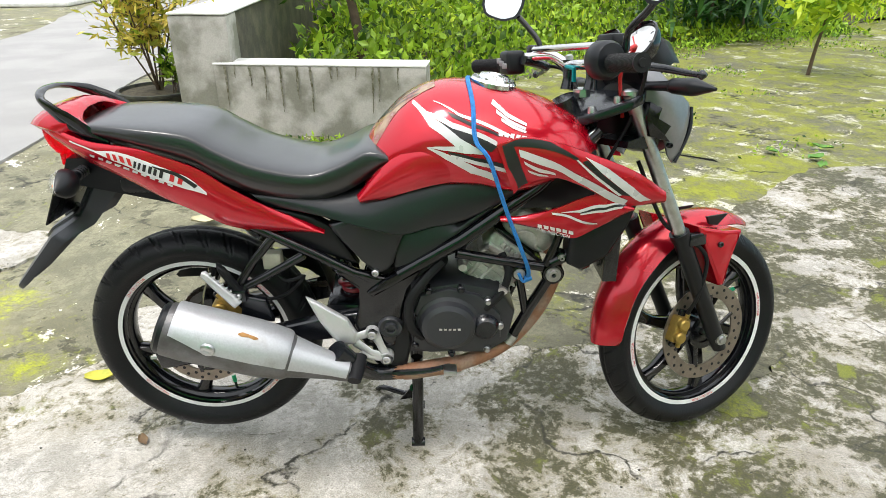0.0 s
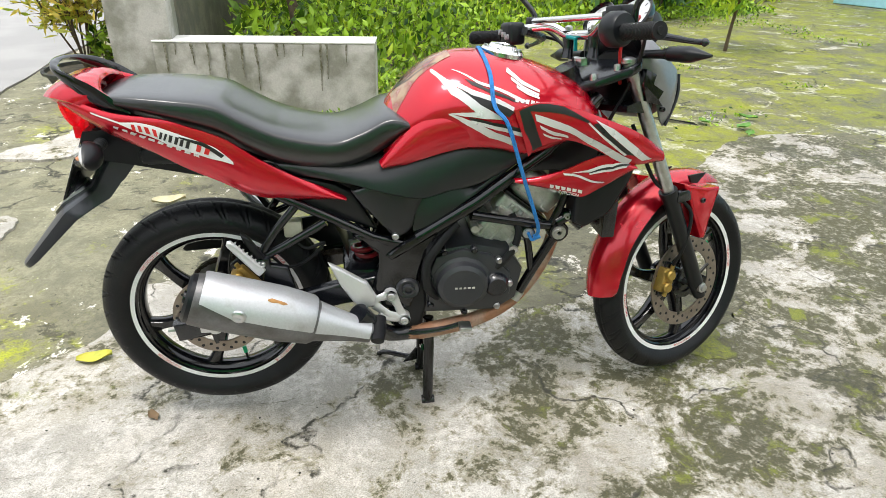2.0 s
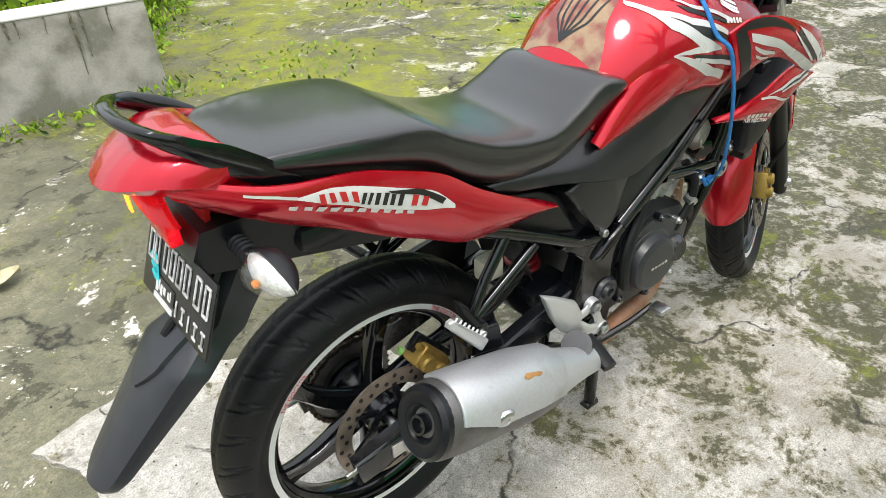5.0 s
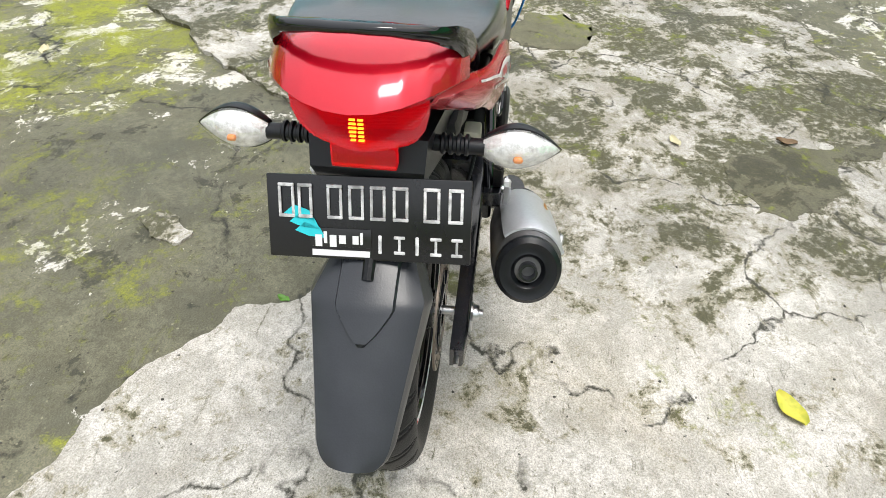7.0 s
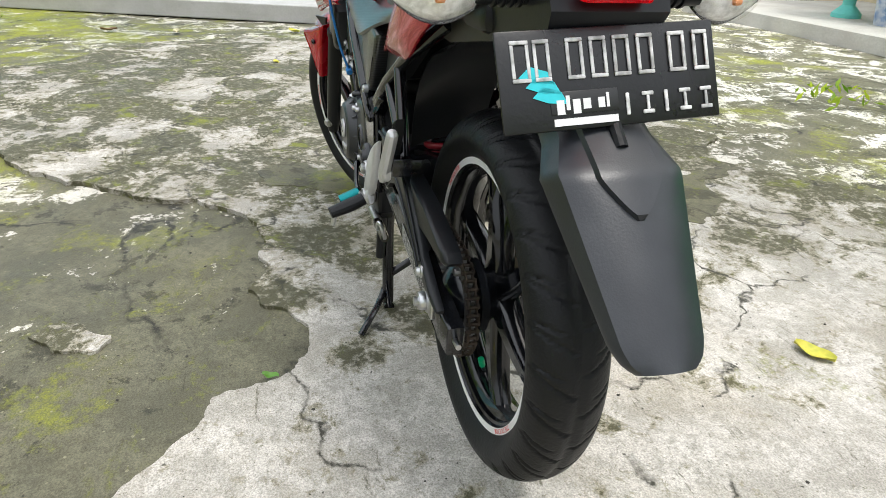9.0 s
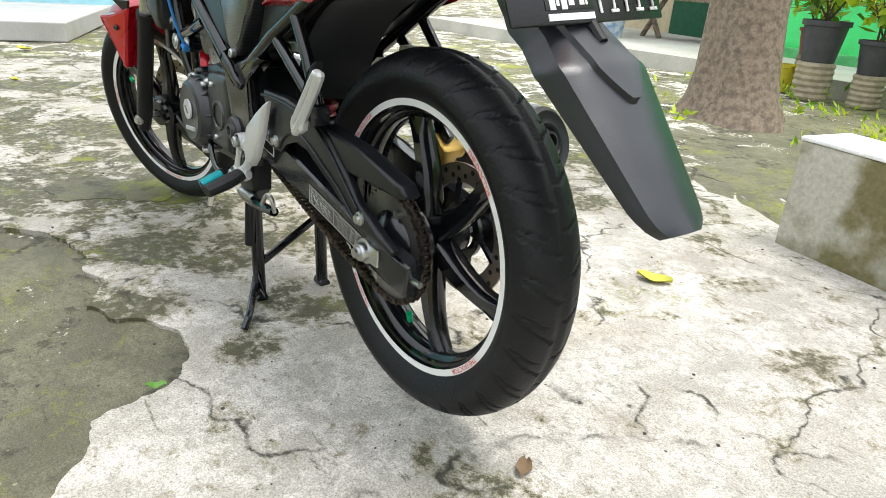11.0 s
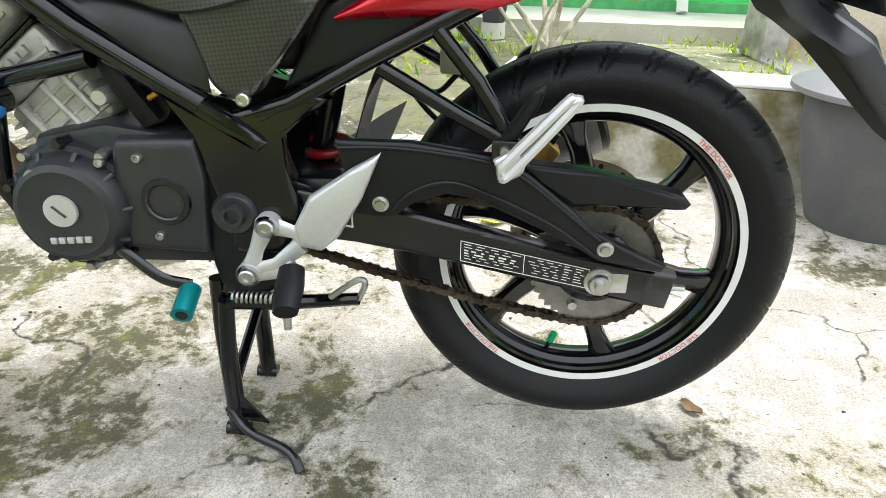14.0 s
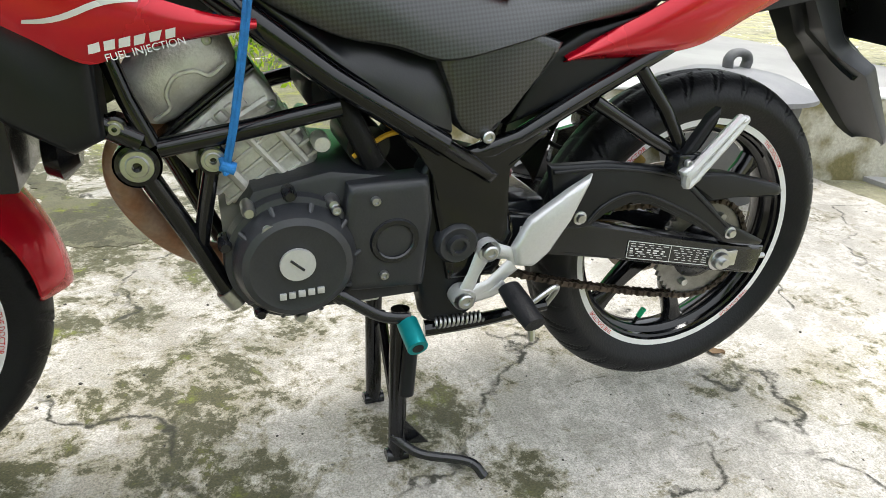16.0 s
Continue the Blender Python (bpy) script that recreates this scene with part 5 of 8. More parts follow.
    bp("lettering_bar", band(on_arm(2), [(0.445, 0.733), (0.497, 0.754)], [(0.445, 0.879), (0.497, 0.868)], 3, 2), WHITEDECAL, shroud, "white bar of lettering")
    bp("lettering_bar", band(on_arm(2), [(0.518, 0.751), (0.573, 0.787)], [(0.517, 0.86), (0.578, 0.886)], 3, 2), WHITEDECAL, shroud, "white bar of lettering")
    cu = bpy.data.curves.new("fuel_injection", "FONT")
    cu.body, cu.size, cu.extrude = "FUEL INJECTION", 0.0095, 0.0002
    tmp = bpy.data.objects.new("tmp", cu)
    scene.collection.objects.link(tmp)
    me = bpy.data.meshes.new_from_object(tmp.evaluated_get(bpy.context.evaluated_depsgraph_get()))
    bpy.data.objects.remove(tmp)
    bm = bmesh.new()
    bm.from_mesh(me)
    a, b = on_arm(2, 0.002)(0.25, 0.93), on_arm(2, 0.002)(0.50, 0.95)
    if s > 0:
        a, b = b, a
    d = (b - a).normalized()
    up = Vector((0, -s, 0)).cross(d) * (1 if s > 0 else 1)
    up = up if up.z > 0 else -up
    nrm = d.cross(up)
    rot = Matrix((d, up, nrm)).transposed().to_4x4()
    bm.transform(Matrix.Translation(a - up * 0.004) @ rot @ Matrix.Scale(1.05, 4))
    bp("lettering", bm, WHITEDECAL, shroud, "white words FUEL INJECTION", None)
    # black duct under the shroud
    bp("radiator_duct", prism([(0.835, 0.625), (0.905, 0.665), (0.985, 0.705), (0.965, 0.640), (0.925, 0.565), (0.865, 0.530), (0.835, 0.545)], s * 0.075, s * 0.135, 0.006), BLACKMATT, bike, "matt black radiator duct", 30)
bp("radiator", box(0.93, -0.10, 0.48, 0.965, 0.10, 0.70, 0.004), BLACKMETAL, bike, "black radiator core")
bp("tank_inner", box(0.70, -0.11, 0.66, 0.90, 0.11, 0.80, 0.03), BLACKMATT, bike)

# -- frame: black tubes on both sides --
for s in (-1, 1):
    def fr(pts, r, nm="frame_tube", n=0, m=BLACKGLOSS):
        return bp(nm, tube([(x, s * y, z) for x, y, z in pts], r, 12, n), m, bike)
    fr([(0.470, 0.124, 0.518), (0.60, 0.122, 0.603), (0.76, 0.112, 0.720), (0.90, 0.05, 0.825)], 0.0155)
    bp("frame_plate", prism([(0.545, 0.553), (0.521, 0.567), (0.451, 0.524), (0.417, 0.523), (0.355, 0.559), (0.336, 0.547), (0.396, 0.506), (0.394, 0.460), (0.376, 0.404), (0.400, 0.345), (0.470, 0.345), (0.497, 0.460), (0.503, 0.505), (0.536, 0.540)], s * 0.104, s * 0.124, 0.004, 0.006), BLACKGLOSS, bike, "welded gloss black frame plate", 30, true=True)
    bp("frame_blade", prism([(0.545, 0.556), (0.525, 0.568), (0.452, 0.526), (0.412, 0.496), (0.424, 0.484), (0.470, 0.512)], s * 0.118, s * 0.134, 0.003, 0.004), BLACKGLOSS, bike, "flattened black frame spar", 30, true=True)
    fr([(0.435, 0.116, 0.500), (0.37, 0.118, 0.520), (0.285, 0.118, 0.568), (0.155, 0.110, 0.638), (0.02, 0.09, 0.70)], 0.0115)
    fr([(0.785, 0.104, 0.526), (0.69, 0.112, 0.546), (0.590, 0.120, 0.570)], 0.0115)
    fr([(0.808, 0.104, 0.510), (0.765, 0.094, 0.420), (0.722, 0.084, 0.324)], 0.0125)
    fr([(0.730, 0.100, 0.512), (0.742, 0.096, 0.455), (0.752, 0.092, 0.402)], 0.0095)
    fr([(0.792, 0.104, 0.530), (0.812, 0.104, 0.580), (0.838, 0.10, 0.665)], 0.010)
    fr([(0.802, 0.106, 0.535), (0.85, 0.106, 0.560), (0.88, 0.09, 0.64)], 0.014)
    for x, z, r in ((0.809, 0.510, 0.018), (0.7305, 0.513, 0.0135), (0.826, 0.552, 0.0095)):
        b = lathe([(0.0001, s * 0.113), (r * 0.28, s * 0.113), (r * 0.30, s * 0.1205), (r * 0.62, s * 0.1205), (r * 0.70, s * 0.118), (r * 0.96, s * 0.118), (r, s * 0.1165), (r, s * 0.09)], (x, 0, z), seg=26)
        mb = bp("engine_mount_bolt", b, STEEL, bike, "steel engine mount bolt", 25)
        bp("bolt_ring", lathe([(r * 1.02, s * 0.09), (r * 1.02, s * 0.115), (r * 1.30, s * 0.114), (r * 1.36, s * 0.108), (r * 1.36, s * 0.09)], (x, 0, z), seg=26), BLACKGLOSS, mb, "black boss round the bolt")
        bp("bolt_socket", lathe([(0.0001, s * 0.1135), (r * 0.27, s * 0.1135), (r * 0.27, s * 0.110)], (x, 0, z), seg=6), BLACKMETAL, mb)
    bp("mount_boss", lathe([(0.026, s * 0.112), (0.026, s * 0.085), (0.0001, s * 0.085)], (0.809, 0, 0.510), seg=20), BLACKMETAL, bike)
    bp("tube_end", tube([(0.728, s * 0.085, 0.334), (0.714, s * 0.085, 0.312)], 0.0145, 12), STEEL, bike)
    # pivot plate and its bolt
    bp("pivot_plate", prism([(0.405, 0.500), (0.470, 0.520), (0.492, 0.480), (0.486, 0.400), (0.492, 0.330), (0.478, 0.262), (0.440, 0.245), (0.405, 0.272), (0.398, 0.340), (0.378, 0.420)], s * 0.080, s * 0.112, 0.004), BLACKMATT, bike, "matt black swingarm pivot plate", 30)
    b = lathe([(0.0001, s * 0.136), (0.008, s * 0.136), (0.009, s * 0.142), (0.013, s * 0.142), (0.015, s * 0.134), (0.024, s * 0.136), (0.028, s * 0.130), (0.028, s * 0.110)], (0.446, 0, 0.384), seg=28)
    bp("pivot_cap", b, ENGINE, bike, "round black pivot cap")
    # rider's heel plate, bracket and peg
    heel = bp("heel_plate", prism([(0.266, 0.468), (0.300, 0.448), (0.352, 0.412), (0.372, 0.372), (0.366, 0.345), (0.340, 0.340), (0.318, 0.360), (0.290, 0.408)], s * 0.134, s * 0.142, 0.005, 0.004), SILVER, bike, "satin silver alloy heel plate", 30)
    for pts in ([(0.405, 0.372), (0.372, 0.362), (0.362, 0.348)], [(0.434, 0.303), (0.398, 0.318), (0.366, 0.345)], [(0.408, 0.372), (0.422, 0.338), (0.434, 0.303)], [(0.434, 0.303), (0.395, 0.306), (0.376, 0.318)]):
        bp("heel_bracket", tube([(x, s * 0.135, z) for x, z in pts], [0.013, 0.009, 0.012], 10, flat=0.5), SILVER, heel, smooth=50)
    for x, z in ((0.405, 0.372), (0.434, 0.303)):
        bp("bracket_bolt", bolt(bmesh.new(), x, s * 0.144, z, 0.0105, s), STEEL, heel)
        bp("bolt_boss", lathe([(0.015, s * 0.143), (0.016, s * 0.139), (0.016, s * 0.118), (0.0001, s * 0.118)], (x, 0, z), seg=20), SILVER, heel)
    peg = bp("foot_peg", tube([(0.376, s * 0.150, 0.318), (0.372, s * 0.180, 0.307), (0.367, s * 0.218, 0.296)], [0.016, 0.018, 0.015], 12, 10, flat=0.72), RUBBER, heel, "black rubber foot peg")
    bp("peg_tip", tube([(0.368, s * 0.208, 0.294), (0.367, s * 0.214, 0.270)], [0.006, 0.0045], 8), STEEL, peg)
    # passenger peg hanger and folded peg
    fr([(0.268, 0.118, 0.562), (0.18, 0.122, 0.512), (0.112, 0.126, 0.478)], 0.0095, "peg_hanger")
    fr([(0.206, 0.116, 0.604), (0.16, 0.122, 0.550), (0.118, 0.128, 0.486)], 0.0095, "peg_hanger")
    if s < 0:
        bm = prism([(0.133, 0.468), (0.118, 0.454), (0.057, 0.536), (0.060, 0.544), (0.068, 0.545)], s * 0.153, s * 0.162, 0.002, 0.003)
    else:
        bm = tube([(0.131, 0.158, 0.464), (0.068, 0.158, 0.538), (0.062, 0.158, 0.540), (0.059, 0.158, 0.535), (0.121, 0.158, 0.456), (0.130, 0.158, 0.455)], 0.0060, 8, 60, closed=True, flat=1.3)
        bm = prism([(0.140, 0.470), (0.126, 0.446), (0.108, 0.456), (0.104, 0.470), (0.118, 0.484)], 0.150, 0.160, 0.002, 0.003, bm)
    pp = bp("passenger_peg", bm, SILVER, bike, "folded silver passenger foot peg", 30)
    for k in range(8 if s < 0 else 0):
        p = Vector((0.126 - 0.0074 * k, s * 0.157, 0.476 + 0.0088 * k))
        bp("peg_tooth", tube([p + Vector((-0.004, 0, -0.004)), p + Vector((0.004, 0, 0.004))], [0.0032, 0.0018], 6), SILVER, pp)
    bp("peg_clamp", box(0.098, min(s * 0.118, s * 0.150), 0.462, 0.142, max(s * 0.118, s * 0.150), 0.492, 0.004), BLACKMETAL, pp)
    bp("peg_bolt", bolt(bmesh.new(), 0.128, s * 0.151, 0.480, 0.006, s), STEEL, pp)
    bp("peg_rubber", prism([(0.134, 0.490), (0.102, 0.545), (0.088, 0.556), (0.092, 0.536), (0.116, 0.492)], s * 0.134, s * 0.148, 0.002, 0.003), RUBBER, pp, "black ribbed peg rubber")

# -- engine --
bp("crankcase", slab([(0.475, 0.300), (0.470, 0.420), (0.520, 0.478), (0.600, 0.490), (0.690, 0.470), (0.726, 0.410), (0.712, 0.330), (0.660, 0.296)], -0.112, 0.105, 0.012), ENGINE, bike, "black engine crankcase", 30)
eng = bp("engine_cover", lathe([(0.0001, 0.148), (0.050, 0.148), (0.056, 0.150), (0.064, 0.146), (0.071, 0.134), (0.074, 0.122), (0.081, 0.120), (0.083, 0.098)], (0.646, 0, 0.384), seg=48), ENGINE, bike, "round black generator cover", 25)
bp("cover_cap", lathe([(0.0001, 0.1535), (0.003, 0.1535), (0.0205, 0.153), (0.021, 0.149)], (0.646, 0, 0.390), seg=28), SILVER, eng, "silver cover cap")
bp("cap_slot", tube([(0.639, 0.1535, 0.383), (0.654, 0.1535, 0.397)], 0.0017, 6), BLACKMETAL, eng)
bp("timing_cap", lathe([(0.0001, 0.147), (0.0115, 0.147), (0.013, 0.143), (0.013, 0.125)], (0.674, 0, 0.429), seg=22), STEEL, eng, "steel inspection cap")
for k in range(5):
    bp("lettering_bar", box(0.668 - 0.011 * k - 0.008, 0.1445, 0.344 + 0.001 * k, 0.668 - 0.011 * k, 0.1515, 0.352 + 0.001 * k, 0.0005), SILVER, eng, "raised silver bar of lettering")
for k in range(9):
    a = 0.3 + k * 0.62
    x, z = 0.646 + 0.083 * math.cos(a), 0.384 + 0.083 * math.sin(a)
    bp("cover_bolt", lathe([(0.0001, 0.128), (0.0055, 0.128), (0.0065, 0.124), (0.0085, 0.121), (0.0085, 0.095)], (x, 0, z), seg=12), STEEL if k % 2 else BLACKMETAL, eng)
    tri = 0.646 + 0.066 * math.cos(a + 0.3), 0.384 + 0.066 * math.sin(a + 0.3)
    bp("cover_rib", tube([(0.646 + 0.054 * math.cos(a + 0.3), 0.146, 0.384 + 0.054 * math.sin(a + 0.3)), (0.646 + 0.076 * math.cos(a + 0.3), 0.128, 0.384 + 0.076 * math.sin(a + 0.3))], 0.0035, 8), ENGINE, eng)
spc = bp("sprocket_cover", prism([(0.582, 0.475), (0.485, 0.478), (0.478, 0.430), (0.486, 0.325), (0.585, 0.330), (0.592, 0.400)], 0.085, 0.124, 0.005), ENGINE, bike, "black sprocket cover", 25)
bp("cover_ring", lathe([(0.022, 0.131), (0.024, 0.133), (0.029, 0.133), (0.031, 0.129)], (0.527, 0, 0.398), seg=32), BLACKMETAL, spc)
for x, z in ((0.552, 0.455), (0.598, 0.448), (0.54, 0.352)):
    bp("cover_bolt", bolt(bmesh.new(), x, 0.130, z, 0.006, 1), STEEL, spc)
# right side: clutch cover
clu = bp("clutch_cover", lathe([(0.0001, -0.152), (0.048, -0.150), (0.058, -0.144), (0.063, -0.130), (0.070, -0.126), (0.076, -0.110)], (0.572, 0, 0.390), seg=44), ENGINE, bike, "round black clutch cover", 25)
bp("cover_edge", slab([(0.496, 0.322), (0.490, 0.400), (0.512, 0.462), (0.575, 0.480), (0.640, 0.462), (0.690, 0.410), (0.692, 0.348), (0.650, 0.312), (0.530, 0.308)], -0.124, -0.105, 0.006), ENGINE, clu, smooth=30)
bp("water_pump", lathe([(0.0001, -0.142), (0.022, -0.142), (0.030, -0.134), (0.034, -0.115)], (0.655, 0, 0.382), seg=26), BLACKMETAL, clu)
for k in range(5):
    bp("lettering_bar", box(0.552 + 0.010 * k, -0.1525, 0.388, 0.552 + 0.010 * k + 0.006, -0.1505, 0.3925), CASTALLOY, clu)
for x, z in ((0.499, 0.33), (0.495, 0.41), (0.53, 0.474), (0.60, 0.478), (0.66, 0.446), (0.69, 0.38), (0.66, 0.316), (0.58, 0.306)):
    bp("cover_bolt", lathe([(0.0001, -0.130), (0.0055, -0.130), (0.0065, -0.126), (0.0085, -0.124), (0.0085, -0.100)], (x, 0, z), seg=12), STEEL if x > 0.6 else BLACKMETAL, clu)
bp("coolant_hose", tube([(0.515, -0.12, 0.352), (0.490, -0.135, 0.39), (0.490, -0.135, 0.455), (0.525, -0.125, 0.51), (0.56, -0.11, 0.545)], 0.011, 10, 24), RUBBER, bike, "black rubber coolant hose")
bp("clutch_cable", tube([(0.50, -0.118, 0.505), (0.545, -0.125, 0.555), (0.60, -0.11, 0.60), (0.72, -0.08, 0.68)], 0.005, 8, 24), RUBBER, bike)
# cylinder: finned grey block leaning forwards
CM = Matrix.Translation((0.650, 0, 0.455)) @ Matrix.Rotation(radians(38), 4, "Y")
for nm, dims, m, b in (("cylinder", (-0.062, -0.066, 0.0, 0.058, 0.066, 0.085), CASTALLOY, 0.012), ("cylinder_head", (-0.070, -0.074, 0.085, 0.064, 0.074, 0.135), CASTALLOY, 0.010), ("head_cover", (-0.070, -0.079, 0.142, 0.066, 0.079, 0.222), CASTALLOY, 0.030)):
    bm = box(*dims, b, seg=3)
    bm.transform(CM)
    bp(nm, bm, m, bike, "grey cast alloy " + nm.replace("_", " "), 30)
for k in range(2):
    bm = box(-0.072, -0.076, 0.134 + 0.005 * k, 0.066, 0.076, 0.1375 + 0.005 * k, 0.001)
    bm.transform(CM)
    bp("head_gasket", bm, BLACKMETAL, bike)
for s in (-1, 1):
    bm = bmesh.new()
    tube([(-0.06, s * 0.072, 0.100), (0.05, s * 0.072, 0.112)], 0.006, 8, bm=bm)
    tube([(-0.045, s * 0.068, 0.012), (-0.045, s * 0.068, 0.080)], 0.006, 8, bm=bm)
    tube([(-0.015, s * 0.067, 0.012), (-0.012, s * 0.067, 0.080)], 0.005, 8, bm=bm)
    tube([(0.030, s * 0.067, 0.010), (0.030, s * 0.067, 0.080)], 0.008, 8, bm=bm)
    # a raised outline on the head cover
    tube([(-0.052, s * 0.078, 0.160), (-0.030, s * 0.080, 0.160), (-0.020, s * 0.080, 0.174), (0.0, s * 0.080, 0.182), (0.020, s * 0.080, 0.174), (0.028, s * 0.080, 0.160), (0.050, s * 0.078, 0.160)], 0.0028, 6, 26, bm=bm)
    bm.transform(CM)
    bp("head_rib", bm, CASTALLOY, bike)
    for k in range(5):
        bm = box(-0.040 + 0.014 * k, min(s * 0.074, s * 0.082), 0.112, -0.030 + 0.014 * k, max(s * 0.074, s * 0.082), 0.124, 0.001)
        bm.transform(CM)
        bp("lettering_bar", bm, CASTALLOY, bike, "raised bar of cast lettering")
    for px, pz in ((-0.060, 0.092), (0.056, 0.126), (-0.052, 0.190), (0.048, 0.020)):
        bm = bolt(bmesh.new(), px, s * 0.072, pz, 0.006, s)
        bm.transform(CM)
        bp("head_bolt", bm, STEEL, bike)
    bp("starter_boss", lathe([(0.0001, s * 0.092), (0.009, s * 0.092), (0.0105, s * 0.088), (0.0105, s * 0.06)], (0.606, 0, 0.518), seg=20), CASTALLOY, bike)
for k in range(4):
    bm = box(-0.066, -0.070, 0.012 + 0.017 * k, 0.062, 0.070, 0.0165 + 0.017 * k, 0.0015)
    bm.transform(CM)
    bp("cylinder_fin", bm, CASTALLOY, bike)
bp("oil_hose", tube([(0.655, -0.118, 0.425), (0.690, -0.124, 0.470), (0.705, -0.118, 0.520), (0.690, -0.100, 0.560)], 0.009, 10, 22), RUBBER, bike, "black rubber hose")
bp("wiring_loom", tube([(0.500, -0.110, 0.530), (0.545, -0.118, 0.560), (0.590, -0.112, 0.575), (0.640, -0.100, 0.610), (0.700, -0.090, 0.660)], 0.0065, 8, 26), RUBBER, bike)
bp("hose_clip", tube([(0.692, -0.132, 0.478), (0.697, -0.113, 0.484)], 0.011, 10), STEEL, bike, "steel hose clip")
bp("throttle_body", tube([(0.585, 0, 0.58), (0.52, 0, 0.61), (0.46, 0, 0.62)], 0.032, 16), BLACKMATT, bike)
bp("starter_motor", tube([(0.55, -0.03, 0.510), (0.55, 0.085, 0.510)], 0.026, 18), BLACKMATT, bike)
bp("ignition_lead", tube([(0.57, 0.09, 0.50), (0.535, 0.095, 0.525), (0.50, 0.09, 0.535), (0.48, 0.08, 0.57)], 0.0035, 6, 20), mat("yellow wire", (0.65, 0.35, 0.02), 0.5), bike, "yellow wires")
bp("frame_hose", tube([(0.545, 0.09, 0.49), (0.57, 0.10, 0.54), (0.60, 0.09, 0.60)], 0.014, 10, 12), RUBBER, bike)
bp("horn", lathe([(0.0001, 0.02), (0.03, 0.018), (0.038, 0.0), (0.02, -0.02), (0.0001, -0.02)], (0.90, 0.0, 0.50), "x", 22), BLACKMETAL, bike)

# -- exhaust --
bp("header_pipe", tube([(0.785, 0.015, 0.540), (0.832, 0.018, 0.505), (0.836, 0.005, 0.445), (0.792, -0.025, 0.365), (0.712, -0.068, 0.300), (0.61, -0.102, 0.268), (0.50, -0.112, 0.250), (0.42, -0.118, 0.248)], 0.0185, 16, 40), RUST, bike, "rusty header pipe", 60)
bp("header_sleeve", tube([(0.600, -0.104, 0.265), (0.50, -0.112, 0.250), (0.470, -0.114, 0.248)], 0.0205, 16, 8), RUST, bike, "worn brown pipe sleeve", 60)
bp("link_pipe", tube([(0.46, -0.113, 0.247), (0.40, -0.125, 0.255), (0.36, -0.155, 0.30), (0.325, -0.172, 0.345)], [0.019, 0.020, 0.023, 0.028], 16, 20), BLACKMETAL, bike, smooth=60)
A, B, C2 = Vector((-0.022, -0.203, 0.436)), Vector((0.230, -0.188, 0.342)), Vector((0.350, -0.172, 0.304))
ax = (B - A).normalized()
sd = Vector((0, -1, 0))
up = sd.cross(ax) if sd.cross(ax).z > 0 else ax.cross(sd)
sd = (sd - ax * sd.dot(ax)).normalized()


def ring(c, r, a0, a1, n, squash=1.0):
    return [c + r * (math.cos(a) * up * squash + math.sin(a) * sd) for a in np.linspace(a0, a1, n)]


full = 2 * math.pi
muf = bp("muffler", skin([ring(A + ax * d, r, 0, full * 31 / 32, 32, 1.06) for d, r in ((0.0, 0.050), (0.008, 0.056), (0.05, 0.059), (0.20, 0.058), (0.262, 0.052), (0.275, 0.044), (0.36, 0.028), (0.40, 0.024))]), mat("dull grey muffler steel", (0.16, 0.16, 0.165), 0.42, metal=0.6, vary=0.2, scale=14, fine=200, bump=0.15, second=(0.07, 0.06, 0.05), amount=0.6), bike, "dark muffler under a scuffed silver heat shield", 40)
rows = []
for d, r in ((0.018, 0.0605), (0.022, 0.063), (0.09, 0.0645), (0.19, 0.064), (0.255, 0.058), (0.262, 0.054)):
    o = ring(A + ax * d, r, -0.75, 1.50 if d > 0.05 else 1.20, 26, 1.06)
    i = ring(A + ax * d, r - 0.003, -0.75, 1.50 if d > 0.05 else 1.20, 26, 1.06)
    rows.append(o + i[::-1])
bp("heat_shield", skin(rows), MUFFLER, muf, "scuffed silver heat shield", 40)
bp("link_shield", skin([ring(A + ax * d, r, -0.9, 1.60, 20) + ring(A + ax * d, r - 0.003, -0.9, 1.60, 20)[::-1] for d, r in ((0.268, 0.050), (0.30, 0.043), (0.36, 0.033), (0.395, 0.029))]), MUFFLER, muf, "silver joint shield", 40)
bp("end_cap", skin([ring(A - ax * d, r, 0, full * 27 / 28, 28, 1.06) for d, r in ((-0.01, 0.054), (0.004, 0.053), (0.010, 0.046), (0.006, 0.036), (0.008, 0.028), (0.003, 0.022), (-0.02, 0.017), (-0.05, 0.014))]), BLACKMATT, muf, "dark round muffler end", 40)
bp("outlet", skin([ring(A - ax * d, r, 0, full * 17 / 18, 18) for d, r in ((-0.03, 0.011), (0.014, 0.011), (0.014, 0.015), (-0.03, 0.015))], loop=True), BLACKMETAL, muf)
d = A + ax * 0.100
b = bmesh.new()
lathe([(0.0001, -0.002), (0.006, -0.002), (0.007, -0.004), (0.012, -0.004), (0.016, -0.001), (0.017, 0.004)], (0, 0, 0), seg=22, bm=b)
b.transform(Matrix.Translation(d + sd * 0.0635 * math.cos(0.25) + up * 0.012) @ Matrix.Rotation(-0.15, 4, "Z") @ Matrix.Rotation(0.2, 4, "X"))
bp("shield_bolt", b, STEEL, muf)
bp("scuff", skin([ring(A + ax * d, 0.0652, a0, a0 + w, 6, 1.06) for d, a0, w in ((0.150, 0.62, 0.05), (0.158, 0.55, 0.16), (0.172, 0.58, 0.10), (0.184, 0.60, 0.12), (0.192, 0.64, 0.03))], closed=False, caps=False), mat("orange brown scuff", (0.40, 0.20, 0.06), 0.7, vary=0.3, scale=60), muf, "orange brown scuff")
bp("muffler_bracket", prism([(0.13, 0.470), (0.178, 0.458), (0.19, 0.40), (0.12, 0.42)], -0.118, -0.132, 0.002, 0.003), BLACKMETAL, bike)

